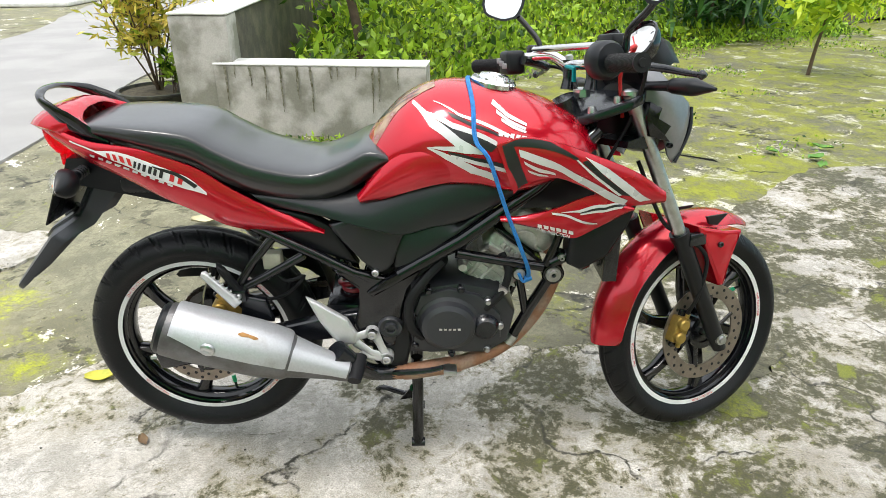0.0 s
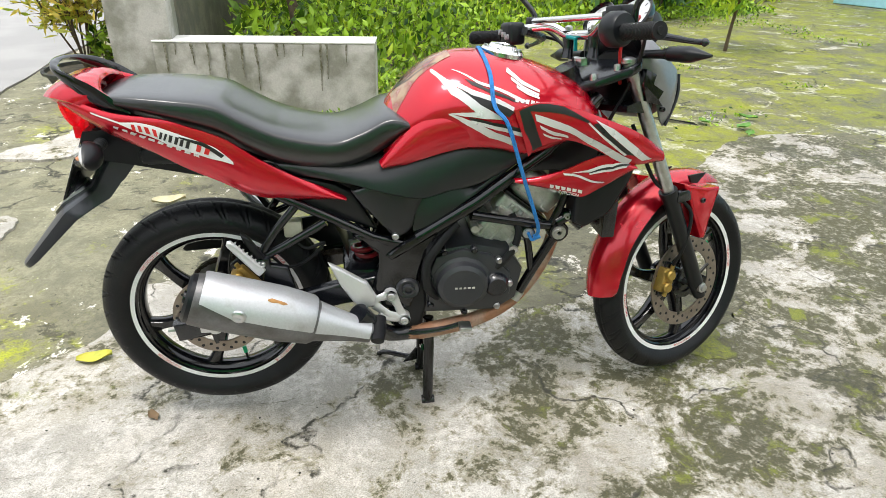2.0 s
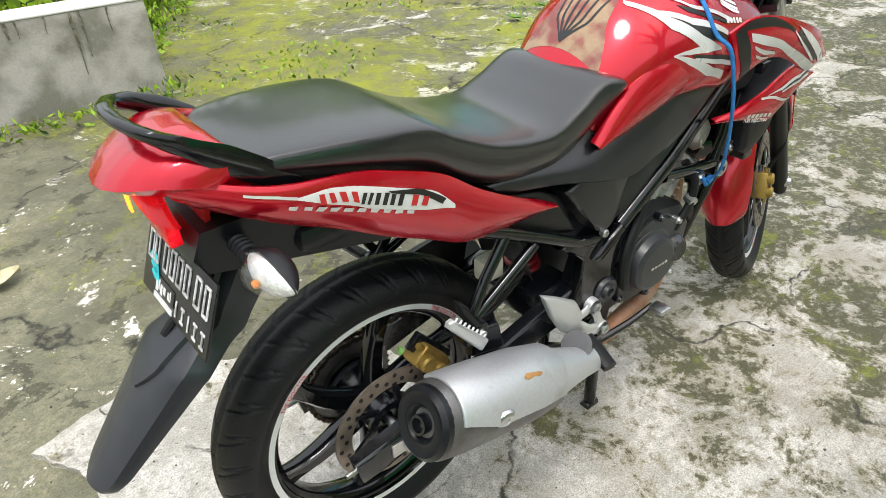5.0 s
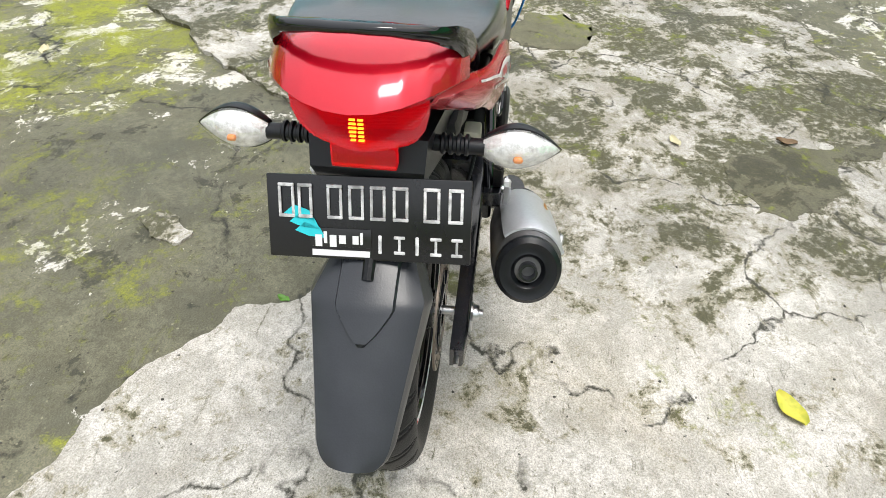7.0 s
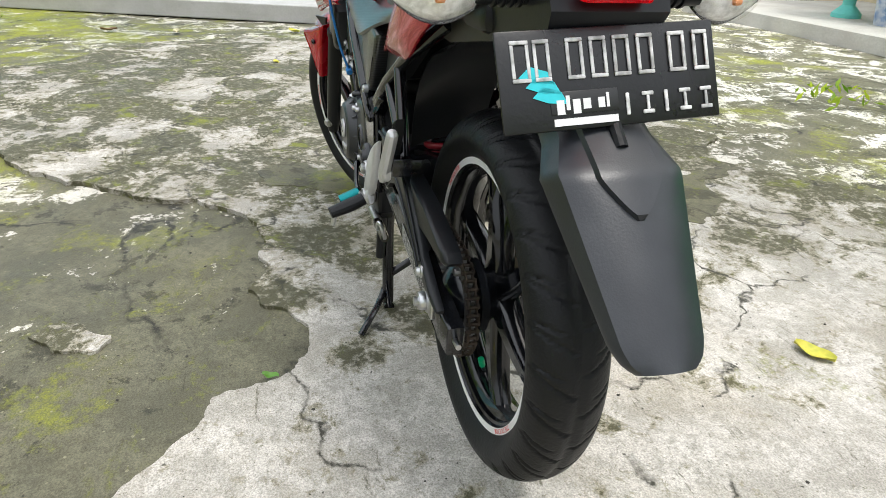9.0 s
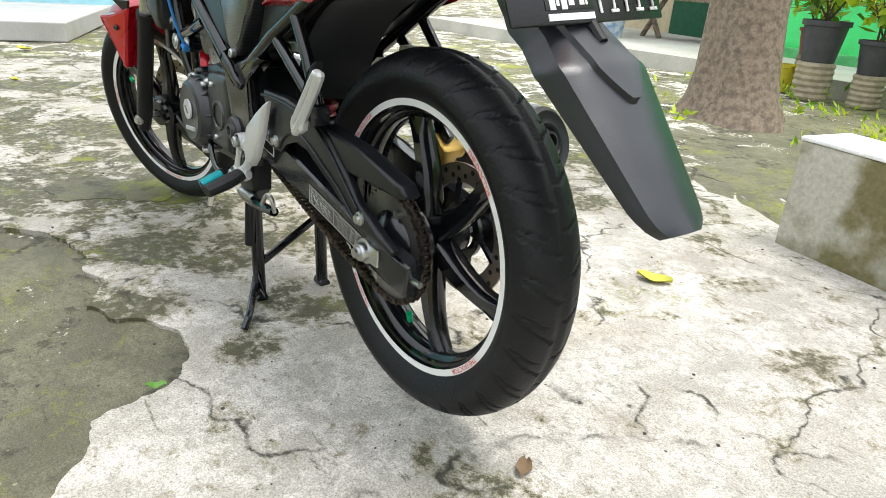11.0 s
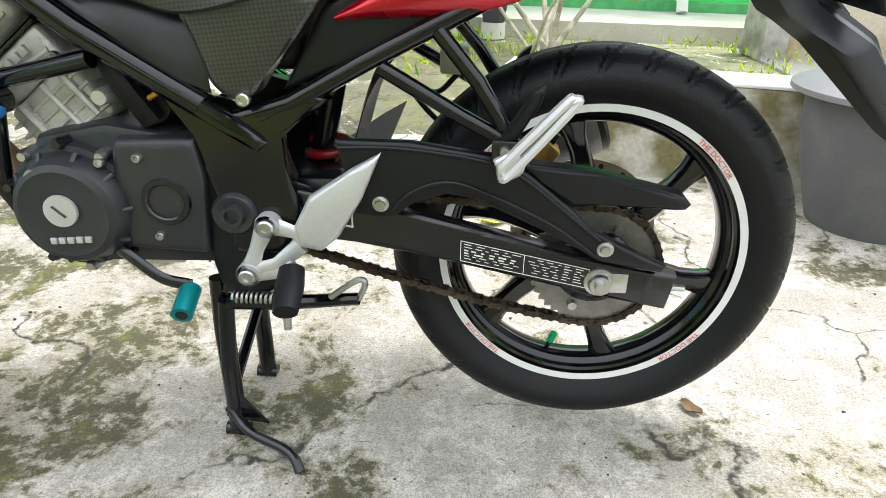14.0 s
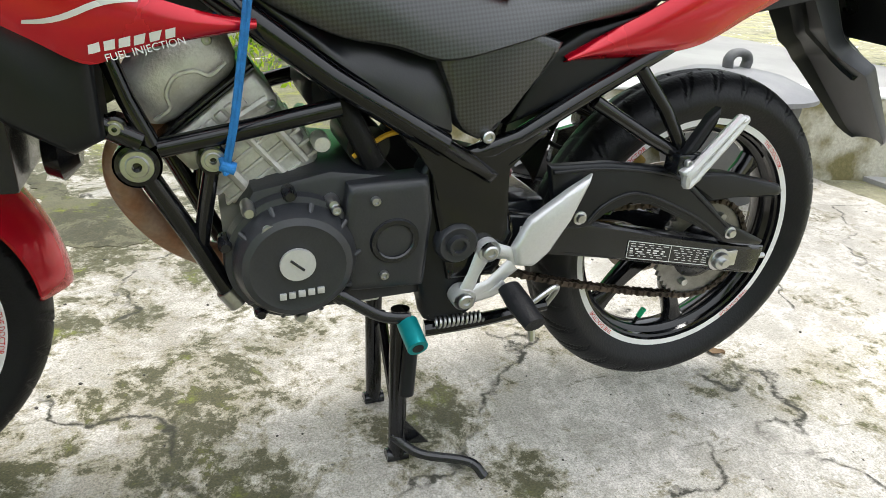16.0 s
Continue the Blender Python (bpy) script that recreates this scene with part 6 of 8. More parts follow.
# -- swingarm, chain guard, chain, sprocket --
arm = None
for s in (-1, 1):
    a = bp("swingarm", prism([(0.440, 0.350), (0.430, 0.424), (0.30, 0.398), (0.14, 0.360), (0.02, 0.334), (-0.094, 0.312), (-0.086, 0.262), (0.02, 0.284), (0.18, 0.318), (0.32, 0.348)], s * 0.088, s * 0.112, 0.003, 0.005), BLACKMETAL, bike, "black box section swingarm", 30)
    arm = a
    nut = bp("axle_nut", lathe([(0.0001, s * 0.137), (0.007, s * 0.137), (0.007, s * 0.130), (0.013, s * 0.130), (0.0145, s * 0.126), (0.0145, s * 0.120), (0.019, s * 0.119), (0.019, s * 0.114)], (0, 0, 0.302), seg=18), STEEL, a, "worn steel axle nut")
    bp("chain_adjuster", box(-0.034, min(s * 0.114, s * 0.120), 0.288, 0.012, max(s * 0.114, s * 0.120), 0.316, 0.002), STEEL, a, "steel chain adjuster plate")
    bp("adjuster_bolt", tube([(-0.108, s * 0.10, 0.290), (-0.085, s * 0.10, 0.290)], 0.0045, 8), STEEL, a)
bp("swingarm_bridge", box(0.30, -0.09, 0.35, 0.40, 0.09, 0.42, 0.012), BLACKMETAL, bike)
bp("axle", tube([(0, -0.12, 0.302), (0, 0.12, 0.302)], 0.008, 12), STEEL, bike)
guard = bp("chain_guard", prism([(0.322, 0.478), (0.235, 0.478), (0.140, 0.466), (0.098, 0.446), (0.040, 0.400), (0.012, 0.372), (-0.075, 0.330), (-0.070, 0.322), (0.006, 0.334), (0.06, 0.372), (0.16, 0.418), (0.20, 0.424), (0.245, 0.408), (0.262, 0.382), (0.30, 0.384)], 0.112, 0.124, 0.003, 0.004), BLACKMATT, bike, "matt black chain guard", 30)
bp("guard_fin", prism([(0.120, 0.458), (0.02, 0.448), (-0.082, 0.424), (-0.092, 0.412), (-0.086, 0.405), (0.00, 0.408), (0.05, 0.404), (0.09, 0.44)], 0.095, 0.118, 0.004, 0.004), BLACKMATT, guard, smooth=30)
bp("guard_rib", tube([(0.318, 0.1275, 0.470), (0.235, 0.1275, 0.470), (0.142, 0.1275, 0.458), (0.100, 0.1275, 0.438), (0.042, 0.1275, 0.392), (0.008, 0.1275, 0.364)], 0.0028, 8, 30), BLACKMATT, guard, "raised rib of the guard", 60)
bp("guard_rib", tube([(0.255, 0.1275, 0.392), (0.236, 0.1275, 0.414), (0.200, 0.1275, 0.430), (0.160, 0.1275, 0.425), (0.070, 0.1275, 0.384), (0.012, 0.1275, 0.344)], 0.0028, 8, 30), BLACKMATT, guard, "raised rib of the guard", 60)
for x, z in ((0.269, 0.400), (0.000, 0.353)):
    bp("guard_bolt", lathe([(0.0001, 0.135), (0.006, 0.135), (0.007, 0.130), (0.010, 0.129), (0.011, 0.122)], (x, 0, z), seg=14), STEEL, guard)
# maker's label on the swingarm: white frame with rows of unreadable print
lab = bp("swingarm_label", slab([(0.173, 0.351), (0.013, 0.319), (0.013, 0.291), (0.173, 0.322)], 0.1155, 0.1162, 0), BLACKDECAL, arm, "black label with white print")


def on_label(p, q):
    return Vector((0.173 - 0.160 * p, 0.1166, 0.351 - 0.032 * p - q * (0.029 - 0.001 * p)))


for a in ([(0, 0), (1, 0)], [(0, 0.96), (1, 0.96)]):
    bp("label_edge", band(on_label, a, [(x, y + 0.04) for x, y in a], 3, 2), WHITEDECAL, lab)
for x in (0, 0.49, 0.994):
    bp("label_edge", band(on_label, [(x, 0), (x, 1)], [(x + 0.006, 0), (x + 0.006, 1)], 3, 2), WHITEDECAL, lab)
rr = random.Random(5)
for row in range(6):
    p = 0.03
    while p < 0.95:
        w = rr.uniform(0.025, 0.07)
        big = 2 <= row <= 3 and p < 0.42
        if p + w < 0.47 or 0.51 < p and p + w < 0.97:
            q = 0.12 + row * 0.135
            bp("print_bar", band(on_label, [(p, q), (p + w, q)], [(p, q + (0.075 if big else 0.04)), (p + w, q + (0.075 if big else 0.04))], 2, 2), WHITEDECAL, lab)["kind"] = "stuff"
        p += w + rr.uniform(0.02, 0.05)
bp("swingarm_label", slab([(0.352, 0.392), (0.305, 0.382), (0.305, 0.362), (0.352, 0.370)], 0.1155, 0.1164, 0), WHITEDECAL, arm, "small black and white label")
bp("label_face", slab([(0.350, 0.389), (0.307, 0.380), (0.307, 0.365), (0.350, 0.373)], 0.1164, 0.1168, 0), BLACKDECAL, arm)
SPZ = ZR
n = 43 * 2
ring_o = [(0.088 if k % 2 else 0.081) for k in range(n)]
rows = [[Vector((r * math.cos(2 * math.pi * k / n), y, SPZ + r * math.sin(2 * math.pi * k / n))) for r, y in ((0.050, 0.068), (ring_o[k], 0.068), (ring_o[k], 0.074), (0.050, 0.074))] for k in range(n)]
sp = bp("rear_sprocket", skin(rows, loop=True), mat("dull sprocket steel", (0.26, 0.255, 0.245), 0.42, metal=0.85, vary=0.2, scale=30, fine=300, bump=0.1, second=(0.12, 0.11, 0.10), amount=0.5), bike, "steel rear sprocket", 30, true=True)
bp("sprocket_carrier", lathe([(0.018, 0.095), (0.030, 0.092), (0.052, 0.076), (0.058, 0.066), (0.058, 0.055)], (0, 0, SPZ), seg=30), BLACKMETAL, sp, true=True)
for k in range(4):
    a = k * math.pi / 2 + 0.4
    bp("sprocket_bolt", lathe([(0.0001, 0.084), (0.006, 0.084), (0.007, 0.074)], (0.062 * math.cos(a), 0, SPZ + 0.062 * math.sin(a)), seg=10), STEEL, sp, true=True)
# chain: links round both sprockets
cf = Vector((0.478, 0.071, 0.382))
cr = Vector((0, 0.071, SPZ))
path = []
for a in np.linspace(math.pi * 0.47, math.pi * 1.53, 20):
    path.append(cr + Vector((0.086 * math.cos(a), 0, 0.086 * math.sin(a))))
low = [cr + Vector((0.012, 0, -0.087)), Vector((0.12, 0.071, 0.258)), Vector((0.245, 0.071, 0.288)), Vector((0.37, 0.071, 0.324)), cf + Vector((0.0, 0, -0.030))]
path += smoothed(low, 30)[1:]
for a in np.linspace(-math.pi * 0.4, math.pi * 0.5, 8):
    path.append(cf + Vector((0.031 * math.cos(a), 0, 0.031 * math.sin(a))))
path += [cf.lerp(cr, t) + Vector((0, 0, 0.031 + (0.086 - 0.031) * t)) for t in np.linspace(0.05, 0.98, 24)]
loop = [Vector(p) for p in path]
dist = [0]
for a, b in zip(loop, loop[1:]):
    dist.append(dist[-1] + (b - a).length)
bm = bmesh.new()
N = int(dist[-1] / 0.0125)
pts = [Vector((np.interp(dist[-1] * k / N, dist, [p.x for p in loop]), 0.071, np.interp(dist[-1] * k / N, dist, [p.z for p in loop]))) for k in range(N + 1)]
for k in range(N):
    a, b = pts[k], pts[k + 1]
    w = 0.0075 if k % 2 else 0.0105
    t = (b - a).normalized()
    nn = Vector((-t.z, 0, t.x))
    for sy in (-1, 1):
        vs = []
        for y in (w * 0.55, w * 0.82):
            for e, o in ((a - t * 0.004, 0.0), (a - t * 0.001, 0.0052), (a.lerp(b, 0.5), 0.0036), (b + t * 0.001, 0.0052), (b + t * 0.004, 0.0), (b + t * 0.001, -0.0052), (a.lerp(b, 0.5), -0.0036), (a - t * 0.001, -0.0052)):
                vs.append(bm.verts.new(e + nn * o + Vector((0, sy * y, 0))))
        for i in range(8):
            bm.faces.new((vs[i], vs[(i + 1) % 8], vs[8 + (i + 1) % 8], vs[8 + i]))
        bm.faces.new(vs[8:])
    tube([a + Vector((0, -0.010, 0)), a + Vector((0, 0.0105, 0))], 0.0028, 6, bm=bm)
ch = bp("drive_chain", bm, mat("oily dark chain", (0.045, 0.035, 0.028), 0.45, metal=0.7, vary=0.3, scale=40, bump=0.2, second=(0.16, 0.12, 0.09), amount=0.5), bike, "oily drive chain of many links", 30, true=True)
ch["kind"] = "stuff"

# -- shock absorber, rear brake reservoir --
pts = [Vector((0.372 + 0.027 * math.cos(a) - 0.0035 * a * 0.35, 0.027 * math.sin(a), 0.388 + 0.0030 * a)) for a in np.linspace(0, 6 * math.pi, 90)]
bp("shock_spring", tube(pts, 0.0068, 8), SPRINGRED, bike, "red shock absorber spring", 60)
bp("shock_body", tube([(0.365, 0, 0.43), (0.335, 0, 0.57)], 0.016, 14), BLACKMETAL, bike)
bp("brake_reservoir", box(0.175, -0.105, 0.520, 0.215, -0.075, 0.560, 0.005), mat("milky plastic", (0.55, 0.52, 0.42), 0.5), bike, "milky brake fluid reservoir")
bp("brake_hose", tube([(0.19, -0.09, 0.52), (0.22, -0.10, 0.49), (0.26, -0.10, 0.50), (0.20, -0.085, 0.44), (0.10, -0.075, 0.43)], 0.0042, 8, 30), RUBBER, bike)

# -- centre stand --
for s in (-1, 1):
    leg = bp("stand_leg", tube([(0.500, s * 0.072, 0.262), (0.501, s * 0.075, 0.180), (0.498, s * 0.076, 0.016)], 0.0135, 12), BLACKGLOSS, bike, "black steel centre stand leg")
    bp("stand_foot", tube([(0.515, s * 0.076, 0.012), (0.482, s * 0.076, 0.012)], 0.0125, 12), BLACKMETAL, leg)
bp("stand_crossbar", tube([(0.489, -0.075, 0.175), (0.500, 0.075, 0.085)], 0.0085, 10), BLACKGLOSS, bike)
bp("stand_lever", tube([(0.508, 0.080, 0.055), (0.47, 0.105, 0.030), (0.405, 0.140, 0.028), (0.385, 0.160, 0.010)], 0.0075, 10, 16), BLACKMETAL, bike, "worn black stand lever")
bp("stand_gusset", slab([(0.505, 0.100), (0.512, 0.040), (0.450, 0.030)], 0.078, 0.084, 0.001), BLACKGLOSS, bike)
bp("side_stand", tube([(0.475, 0.105, 0.244), (0.40, 0.115, 0.250), (0.300, 0.122, 0.262)], [0.012, 0.0105, 0.0085], 10, 12), BLACKGLOSS, bike, "folded black side stand")
bp("side_stand_foot", tube([(0.300, 0.122, 0.262), (0.290, 0.130, 0.290), (0.300, 0.135, 0.296), (0.335, 0.130, 0.268)], 0.0042, 8, 16), STEEL, bike)
sprpts = [Vector((0.465 - 0.0016 * a * 0.62, 0.118 + 0.0075 * math.cos(a), 0.258 + 0.0075 * math.sin(a))) for a in np.linspace(0, 22 * math.pi, 170)]
bp("stand_spring", tube(sprpts, 0.0019, 6), STEEL, bike, "coiled steel stand spring", 60)
bp("stand_spring_sleeve", tube([(0.487, 0.090, 0.235), (0.493, 0.095, 0.135)], 0.011, 12), BLACKMATT, bike)
bp("engine_bracket", box(0.535, 0.03, 0.292, 0.575, 0.09, 0.304, 0.002), CASTALLOY, bike)
# shift lever and brake lever
bp("shift_lever", tube([(0.612, 0.118, 0.336), (0.585, 0.130, 0.322), (0.545, 0.138, 0.295), (0.508, 0.140, 0.286)], [0.012, 0.008, 0.008, 0.009], 10, 16, flat=0.7), BLACKMETAL, bike, "black shift lever", 50)
bp("shift_sleeve", tube([(0.510, 0.138, 0.280), (0.507, 0.180, 0.264)], 0.0135, 16), TEAL, bike, "teal anodised shift lever sleeve", 40)
bp("sleeve_bore", tube([(0.507, 0.176, 0.2655), (0.507, 0.1812, 0.2638)], 0.0075, 12), BLACKMATT, bike)
bp("brake_pedal", tube([(0.440, -0.125, 0.252), (0.52, -0.140, 0.268), (0.575, -0.150, 0.290)], [0.008, 0.007, 0.006], 8, 12), BLACKMETAL, bike)
bp("brake_pedal_pad", box(0.56, -0.185, 0.284, 0.59, -0.150, 0.296, 0.004), STEEL, bike)


# -- fork, front mudguard and brake --
for s in (-1, 1):
    y = s * 0.092
    bp("fork_tube", tube([(on_fork(0.905), y, 0.905), (on_fork(0.54), y, 0.54)], 0.0165, 18), STEEL, bike, "bright steel fork tube", 60, True, True)
    leg = bp("fork_leg", tube([(on_fork(0.582), y, 0.582), (on_fork(0.572), y, 0.572), (on_fork(0.560), y, 0.560), (on_fork(0.30), y, 0.30), (on_fork(0.262), y, 0.262)], [0.0235, 0.0235, 0.0205, 0.0205, 0.017], 18), BLACKMATT, bike, "matt black fork leg", 50, True, True)
    bp("axle_nut", lathe([(0.0001, s * 0.120), (0.009, s * 0.120), (0.010, s * 0.114), (0.014, s * 0.113), (0.016, s * 0.085)], (XF, 0, ZF), seg=18), STEEL, leg, steer=True, true=True)
bp("front_axle", tube([(XF, -0.11, ZF), (XF, 0.11, ZF)], 0.008, 12), STEEL, bike, steer=True, true=True)
for z, t in ((0.800, 0.016),):
    x = on_fork(z)
    w = 0.104
    bp("triple_clamp", prism([(x + 0.018, z - t), (x + 0.022, z + t * 0.6), (x - 0.012, z + t), (x - 0.060, z + t - 0.010), (x - 0.062, z - t * 0.5)], -w, w, 0.0, 0.007), BLACKMETAL, bike, "black fork clamp", 30, True, True)
x = on_fork(0.892)
bm = bmesh.new()
lower, upper = ([bm.verts.new((x + dx, y, z + 0.42 * dx)) for dx, y in ((0.024, -0.100), (0.012, -0.040), (0.012, 0.040), (0.024, 0.100), (0.010, 0.118), (-0.018, 0.116), (-0.080, 0.066), (-0.104, 0.030), (-0.104, -0.030), (-0.080, -0.066), (-0.018, -0.116), (0.010, -0.118))] for z in (0.880, 0.902))
bm.faces.new(lower[::-1])
bm.faces.new(upper)
for i in range(12):
    bm.faces.new((lower[i], lower[(i + 1) % 12], upper[(i + 1) % 12], upper[i]))
bmesh.ops.bevel(bm, geom=[e for e in bm.edges], offset=0.004, segments=2, affect="EDGES", profile=0.5)
clamp = bp("upper_clamp", bm, BLACKMETAL, bike, "flat black upper fork clamp", 30, True, True)
for dx, y, r in ((-0.030, 0.080, 0.008), (-0.030, -0.080, 0.008), (-0.075, 0.052, 0.009), (-0.075, -0.052, 0.009), (-0.092, 0.0, 0.011)):
    bp("clamp_bolt", lathe([(0.0001, 0.010), (r * 0.5, 0.010), (r * 0.55, 0.013), (r * 0.9, 0.012), (r, 0.008), (r, -0.004)], (x + dx, y, 0.901 + 0.42 * dx), "z", 16), STEEL, clamp, "bright clamp bolt", 30, True, True)
bp("steering_head", tube([(0.865, 0, 0.80), (0.825, 0, 0.885)], 0.030, 18), BLACKMETAL, bike)
bp("stem_nut", lathe([(0.0001, 0.012), (0.010, 0.012), (0.018, 0.010), (0.018, -0.006)], (on_fork(0.905, -0.06), 0, 0.905), "z", 8), STEEL, bike, steer=True, true=True)
for s in (-1, 1):
    bp("fork_cap", lathe([(0.0001, 0.010), (0.006, 0.010), (0.012, 0.008), (0.018, 0.004), (0.018, -0.004)], (on_fork(0.908), s * 0.092, 0.906), "z", 16), STEEL, bike, steer=True, true=True)

rows = []
for a in np.linspace(radians(58), radians(178), 40):
    d = math.degrees(a)
    r = np.interp(d, [58, 66, 80, 100, 115, 150, 178], [0.306, 0.309, 0.313, 0.316, 0.316, 0.312, 0.304])
    w = np.interp(d, [58, 64, 80, 100, 130, 160, 174, 178], [0.012, 0.032, 0.050, 0.058, 0.062, 0.062, 0.054, 0.040])
    dip = np.interp(d, [58, 80, 105, 130, 178], [0.010, 0.034, 0.044, 0.050, 0.048])
    o = []
    for q in np.linspace(-1, 1, 19):
        rr_ = r - dip * abs(q) ** 2.4
        o.append(Vector((XF + rr_ * math.cos(a), q * w, ZF + rr_ * math.sin(a))))
    i = [Vector((XF + (p.x - XF) * 0.988, p.y * 0.96, ZF + (p.z - ZF) * 0.988)) for p in o]
    rows.append(o + i[::-1])
fend = bp("front_mudguard", skin(rows), CANDY, bike, "candy red front mudguard", 50, True, True)
for s in (-1, 1):
    bp("mudguard_stay", prism([(1.125, 0.580), (1.205, 0.560), (1.262, 0.555), (1.232, 0.505), (1.218, 0.420), (1.204, 0.424), (1.162, 0.505)], s * 0.060, s * 0.112 if s < 0 else s * 0.112, 0.003, 0.006), CANDY, fend, "red mudguard side plate", 30, True)
    bp("mudguard_vent", prism([(1.195, 0.585), (1.262, 0.585), (1.230, 0.560), (1.205, 0.565)], s * 0.056, s * 0.062, 0.0, 0.001), BLACKMATT, fend, "black vent", 30, True)
    bp("stay_bolt", bolt(bmesh.new(), 1.190, s * 0.116, 0.530, 0.007, s), BLACKMETAL, fend, steer=True)
bp("front_brake_hose", tube([(1.150, -0.075, 0.350), (1.150, -0.105, 0.41), (1.158, -0.110, 0.50), (1.105, -0.095, 0.555), (1.04, -0.085, 0.60), (0.98, -0.06, 0.74)], 0.0048, 8, 40), RUBBER, bike, "black brake hose", 60, True)
bp("hose_clamp", box(1.10, -0.115, 0.535, 1.15, -0.095, 0.565, 0.004), BLACKMETAL, bike, steer=True)

# -- headlight and instruments --
AHEAD = Matrix.Translation((0.032, 0, 0))


def hp(name, bm, material, parent, label="", smooth=40):
    """A part of the headlight or the instruments, which stand ahead of the fork."""
    bm.transform(AHEAD)
    return bp(name, bm, material, parent, label, smooth, True)


rows = []
for x, zc, h, w in ((0.925, 0.850, 0.060, 0.070), (0.950, 0.848, 0.078, 0.086), (0.99, 0.838, 0.085, 0.092), (1.022, 0.828, 0.080, 0.086), (1.038, 0.822, 0.070, 0.076)):
    rows.append([Vector((x + 0.10 * (zc - h * math.sin(a) - 0.83) * -1, w * math.copysign(abs(math.cos(a)) ** 0.7, math.cos(a)), zc + h * math.copysign(abs(math.sin(a)) ** 0.75, math.sin(a)))) for a in np.linspace(0, 2 * math.pi, 28, endpoint=False)])
head = hp("headlight", skin(rows), BLACKMATT, bike, "angular headlight in a black and silver cowl")
rows = []
for t in np.linspace(0, 1, 6):
    rows.append([Vector((1.036 + 0.018 * (1 - t * t), 0.074 * (0.02 + 0.98 * t) * math.copysign(abs(math.cos(a)) ** 0.7, math.cos(a)), 0.822 + 0.068 * (0.02 + 0.98 * t) * math.copysign(abs(math.sin(a)) ** 0.75, math.sin(a)))) for a in np.linspace(0, 2 * math.pi, 28, endpoint=False)])
hp("headlight_lens", skin(rows), CLEAR, head, "clear headlight lens", 50)
DARKSILVER = mat("dark silver plastic", (0.27, 0.27, 0.28), 0.30, metal=0.6, vary=0.1, bump=0.03)
for s in (-1, 1):
    # a broad panel with a step cut into its rear edge and a pointed foot
    hp("headlight_cowl", shell([(0.922, s * 0.092, 0.948), (0.955, s * 0.100, 0.934), (0.995, s * 0.102, 0.900), (1.040, s * 0.096, 0.868), (1.062, s * 0.084, 0.852)],
                               [(0.926, s * 0.092, 0.862), (0.948, s * 0.102, 0.828), (0.978, s * 0.104, 0.790), (0.996, s * 0.100, 0.752), (1.020, s * 0.090, 0.732)], 0.012, 0.005, 24, 9, (0, s, 0)), DARKSILVER, head, "dark silver headlight side panel")
    hp("cowl_notch", slab([(0.925, 0.872), (0.958, 0.858), (0.948, 0.836), (0.985, 0.818), (0.968, 0.800), (0.985, 0.784), (0.930, 0.800), (0.918, 0.840)], min(s * 0.098, s * 0.1165), max(s * 0.098, s * 0.1165), 0.001), BLACKGLOSS, head, "black stepped notch in the headlight panel", 30)
    hp("cowl_edge", tube([(1.062, s * 0.086, 0.852), (1.056, s * 0.092, 0.800), (1.020, s * 0.094, 0.734)], 0.005, 8, 14), BLACKMATT, head)
    hp("cowl_bolt", bolt(bmesh.new(), 0.988, s * 0.112, 0.776, 0.006, s), BLACKMETAL, head)
hp("lower_visor", prism([(0.985, 0.758), (1.06, 0.745), (1.175, 0.722), (1.195, 0.712), (1.120, 0.730), (1.05, 0.745)], -0.050, 0.050, 0.0, 0.002), BLACKMATT, head, "thin black lower visor", 30)
meter = hp("instrument_panel", skin([[Vector((x, w * q, z + dz * (1 - q * q))) for q in np.linspace(-1, 1, 13)] + [Vector((x + 0.03, w * q, z - 0.045)) for q in np.linspace(1, -1, 13)] for x, w, z, dz in ((0.915, 0.070, 0.945, 0.016), (0.940, 0.090, 0.972, 0.022), (0.975, 0.088, 0.995, 0.026), (1.010, 0.066, 0.992, 0.018))]), BLACKMATT, bike, "black instrument panel with two round dials whitened by painted glare", 50)
# the sky's reflection in the dial glass is put into this pale colour
DIALFACE = mat("pale instrument dial", (0.66, 0.67, 0.68), 0.15, vary=0.25, scale=60, bump=0.0, coat=0.8)
for y, r, dx in ((-0.048, 0.054, 0.004), (0.044, 0.040, -0.006)):
    tilt = Matrix.Translation((0.930 + dx, y, 0.986)) @ Matrix.Rotation(radians(-52), 4, "Y")
    for nm, bm, m, lab in (("dial_pod", lathe([(0.0001, -0.030), (r * 0.8, -0.028), (r * 1.1, -0.006), (r * 1.14, 0.008), (r * 1.08, 0.011), (r * 1.02, 0.006), (r * 1.0, 0.0), (0.0001, 0.0)], (0, 0, 0), "z", 36), BLACKGLOSS, "round black dial pod"),
                           ("dial_face", lathe([(0.0001, 0.0016), (r * 0.96, 0.0016), (r * 0.96, 0.0)], (0, 0, 0), "z", 36), DIALFACE, "pale instrument dial"),
                           ("dial_needle", tube([(0, 0, 0.003), (r * 0.45, r * 0.5, 0.003)], 0.0014, 6), REDDECAL, "")):
        bm.transform(tilt)
        hp(nm, bm, m, meter, lab, 40)
    for k in range(9):
        ang = 0.6 + k * 0.62
        bm = tube([(r * 0.74 * math.cos(ang), r * 0.74 * math.sin(ang), 0.002), (r * 0.88 * math.cos(ang), r * 0.88 * math.sin(ang), 0.002)], 0.0012, 4)
        bm.transform(tilt)
        hp("dial_tick", bm, BLACKDECAL, meter)

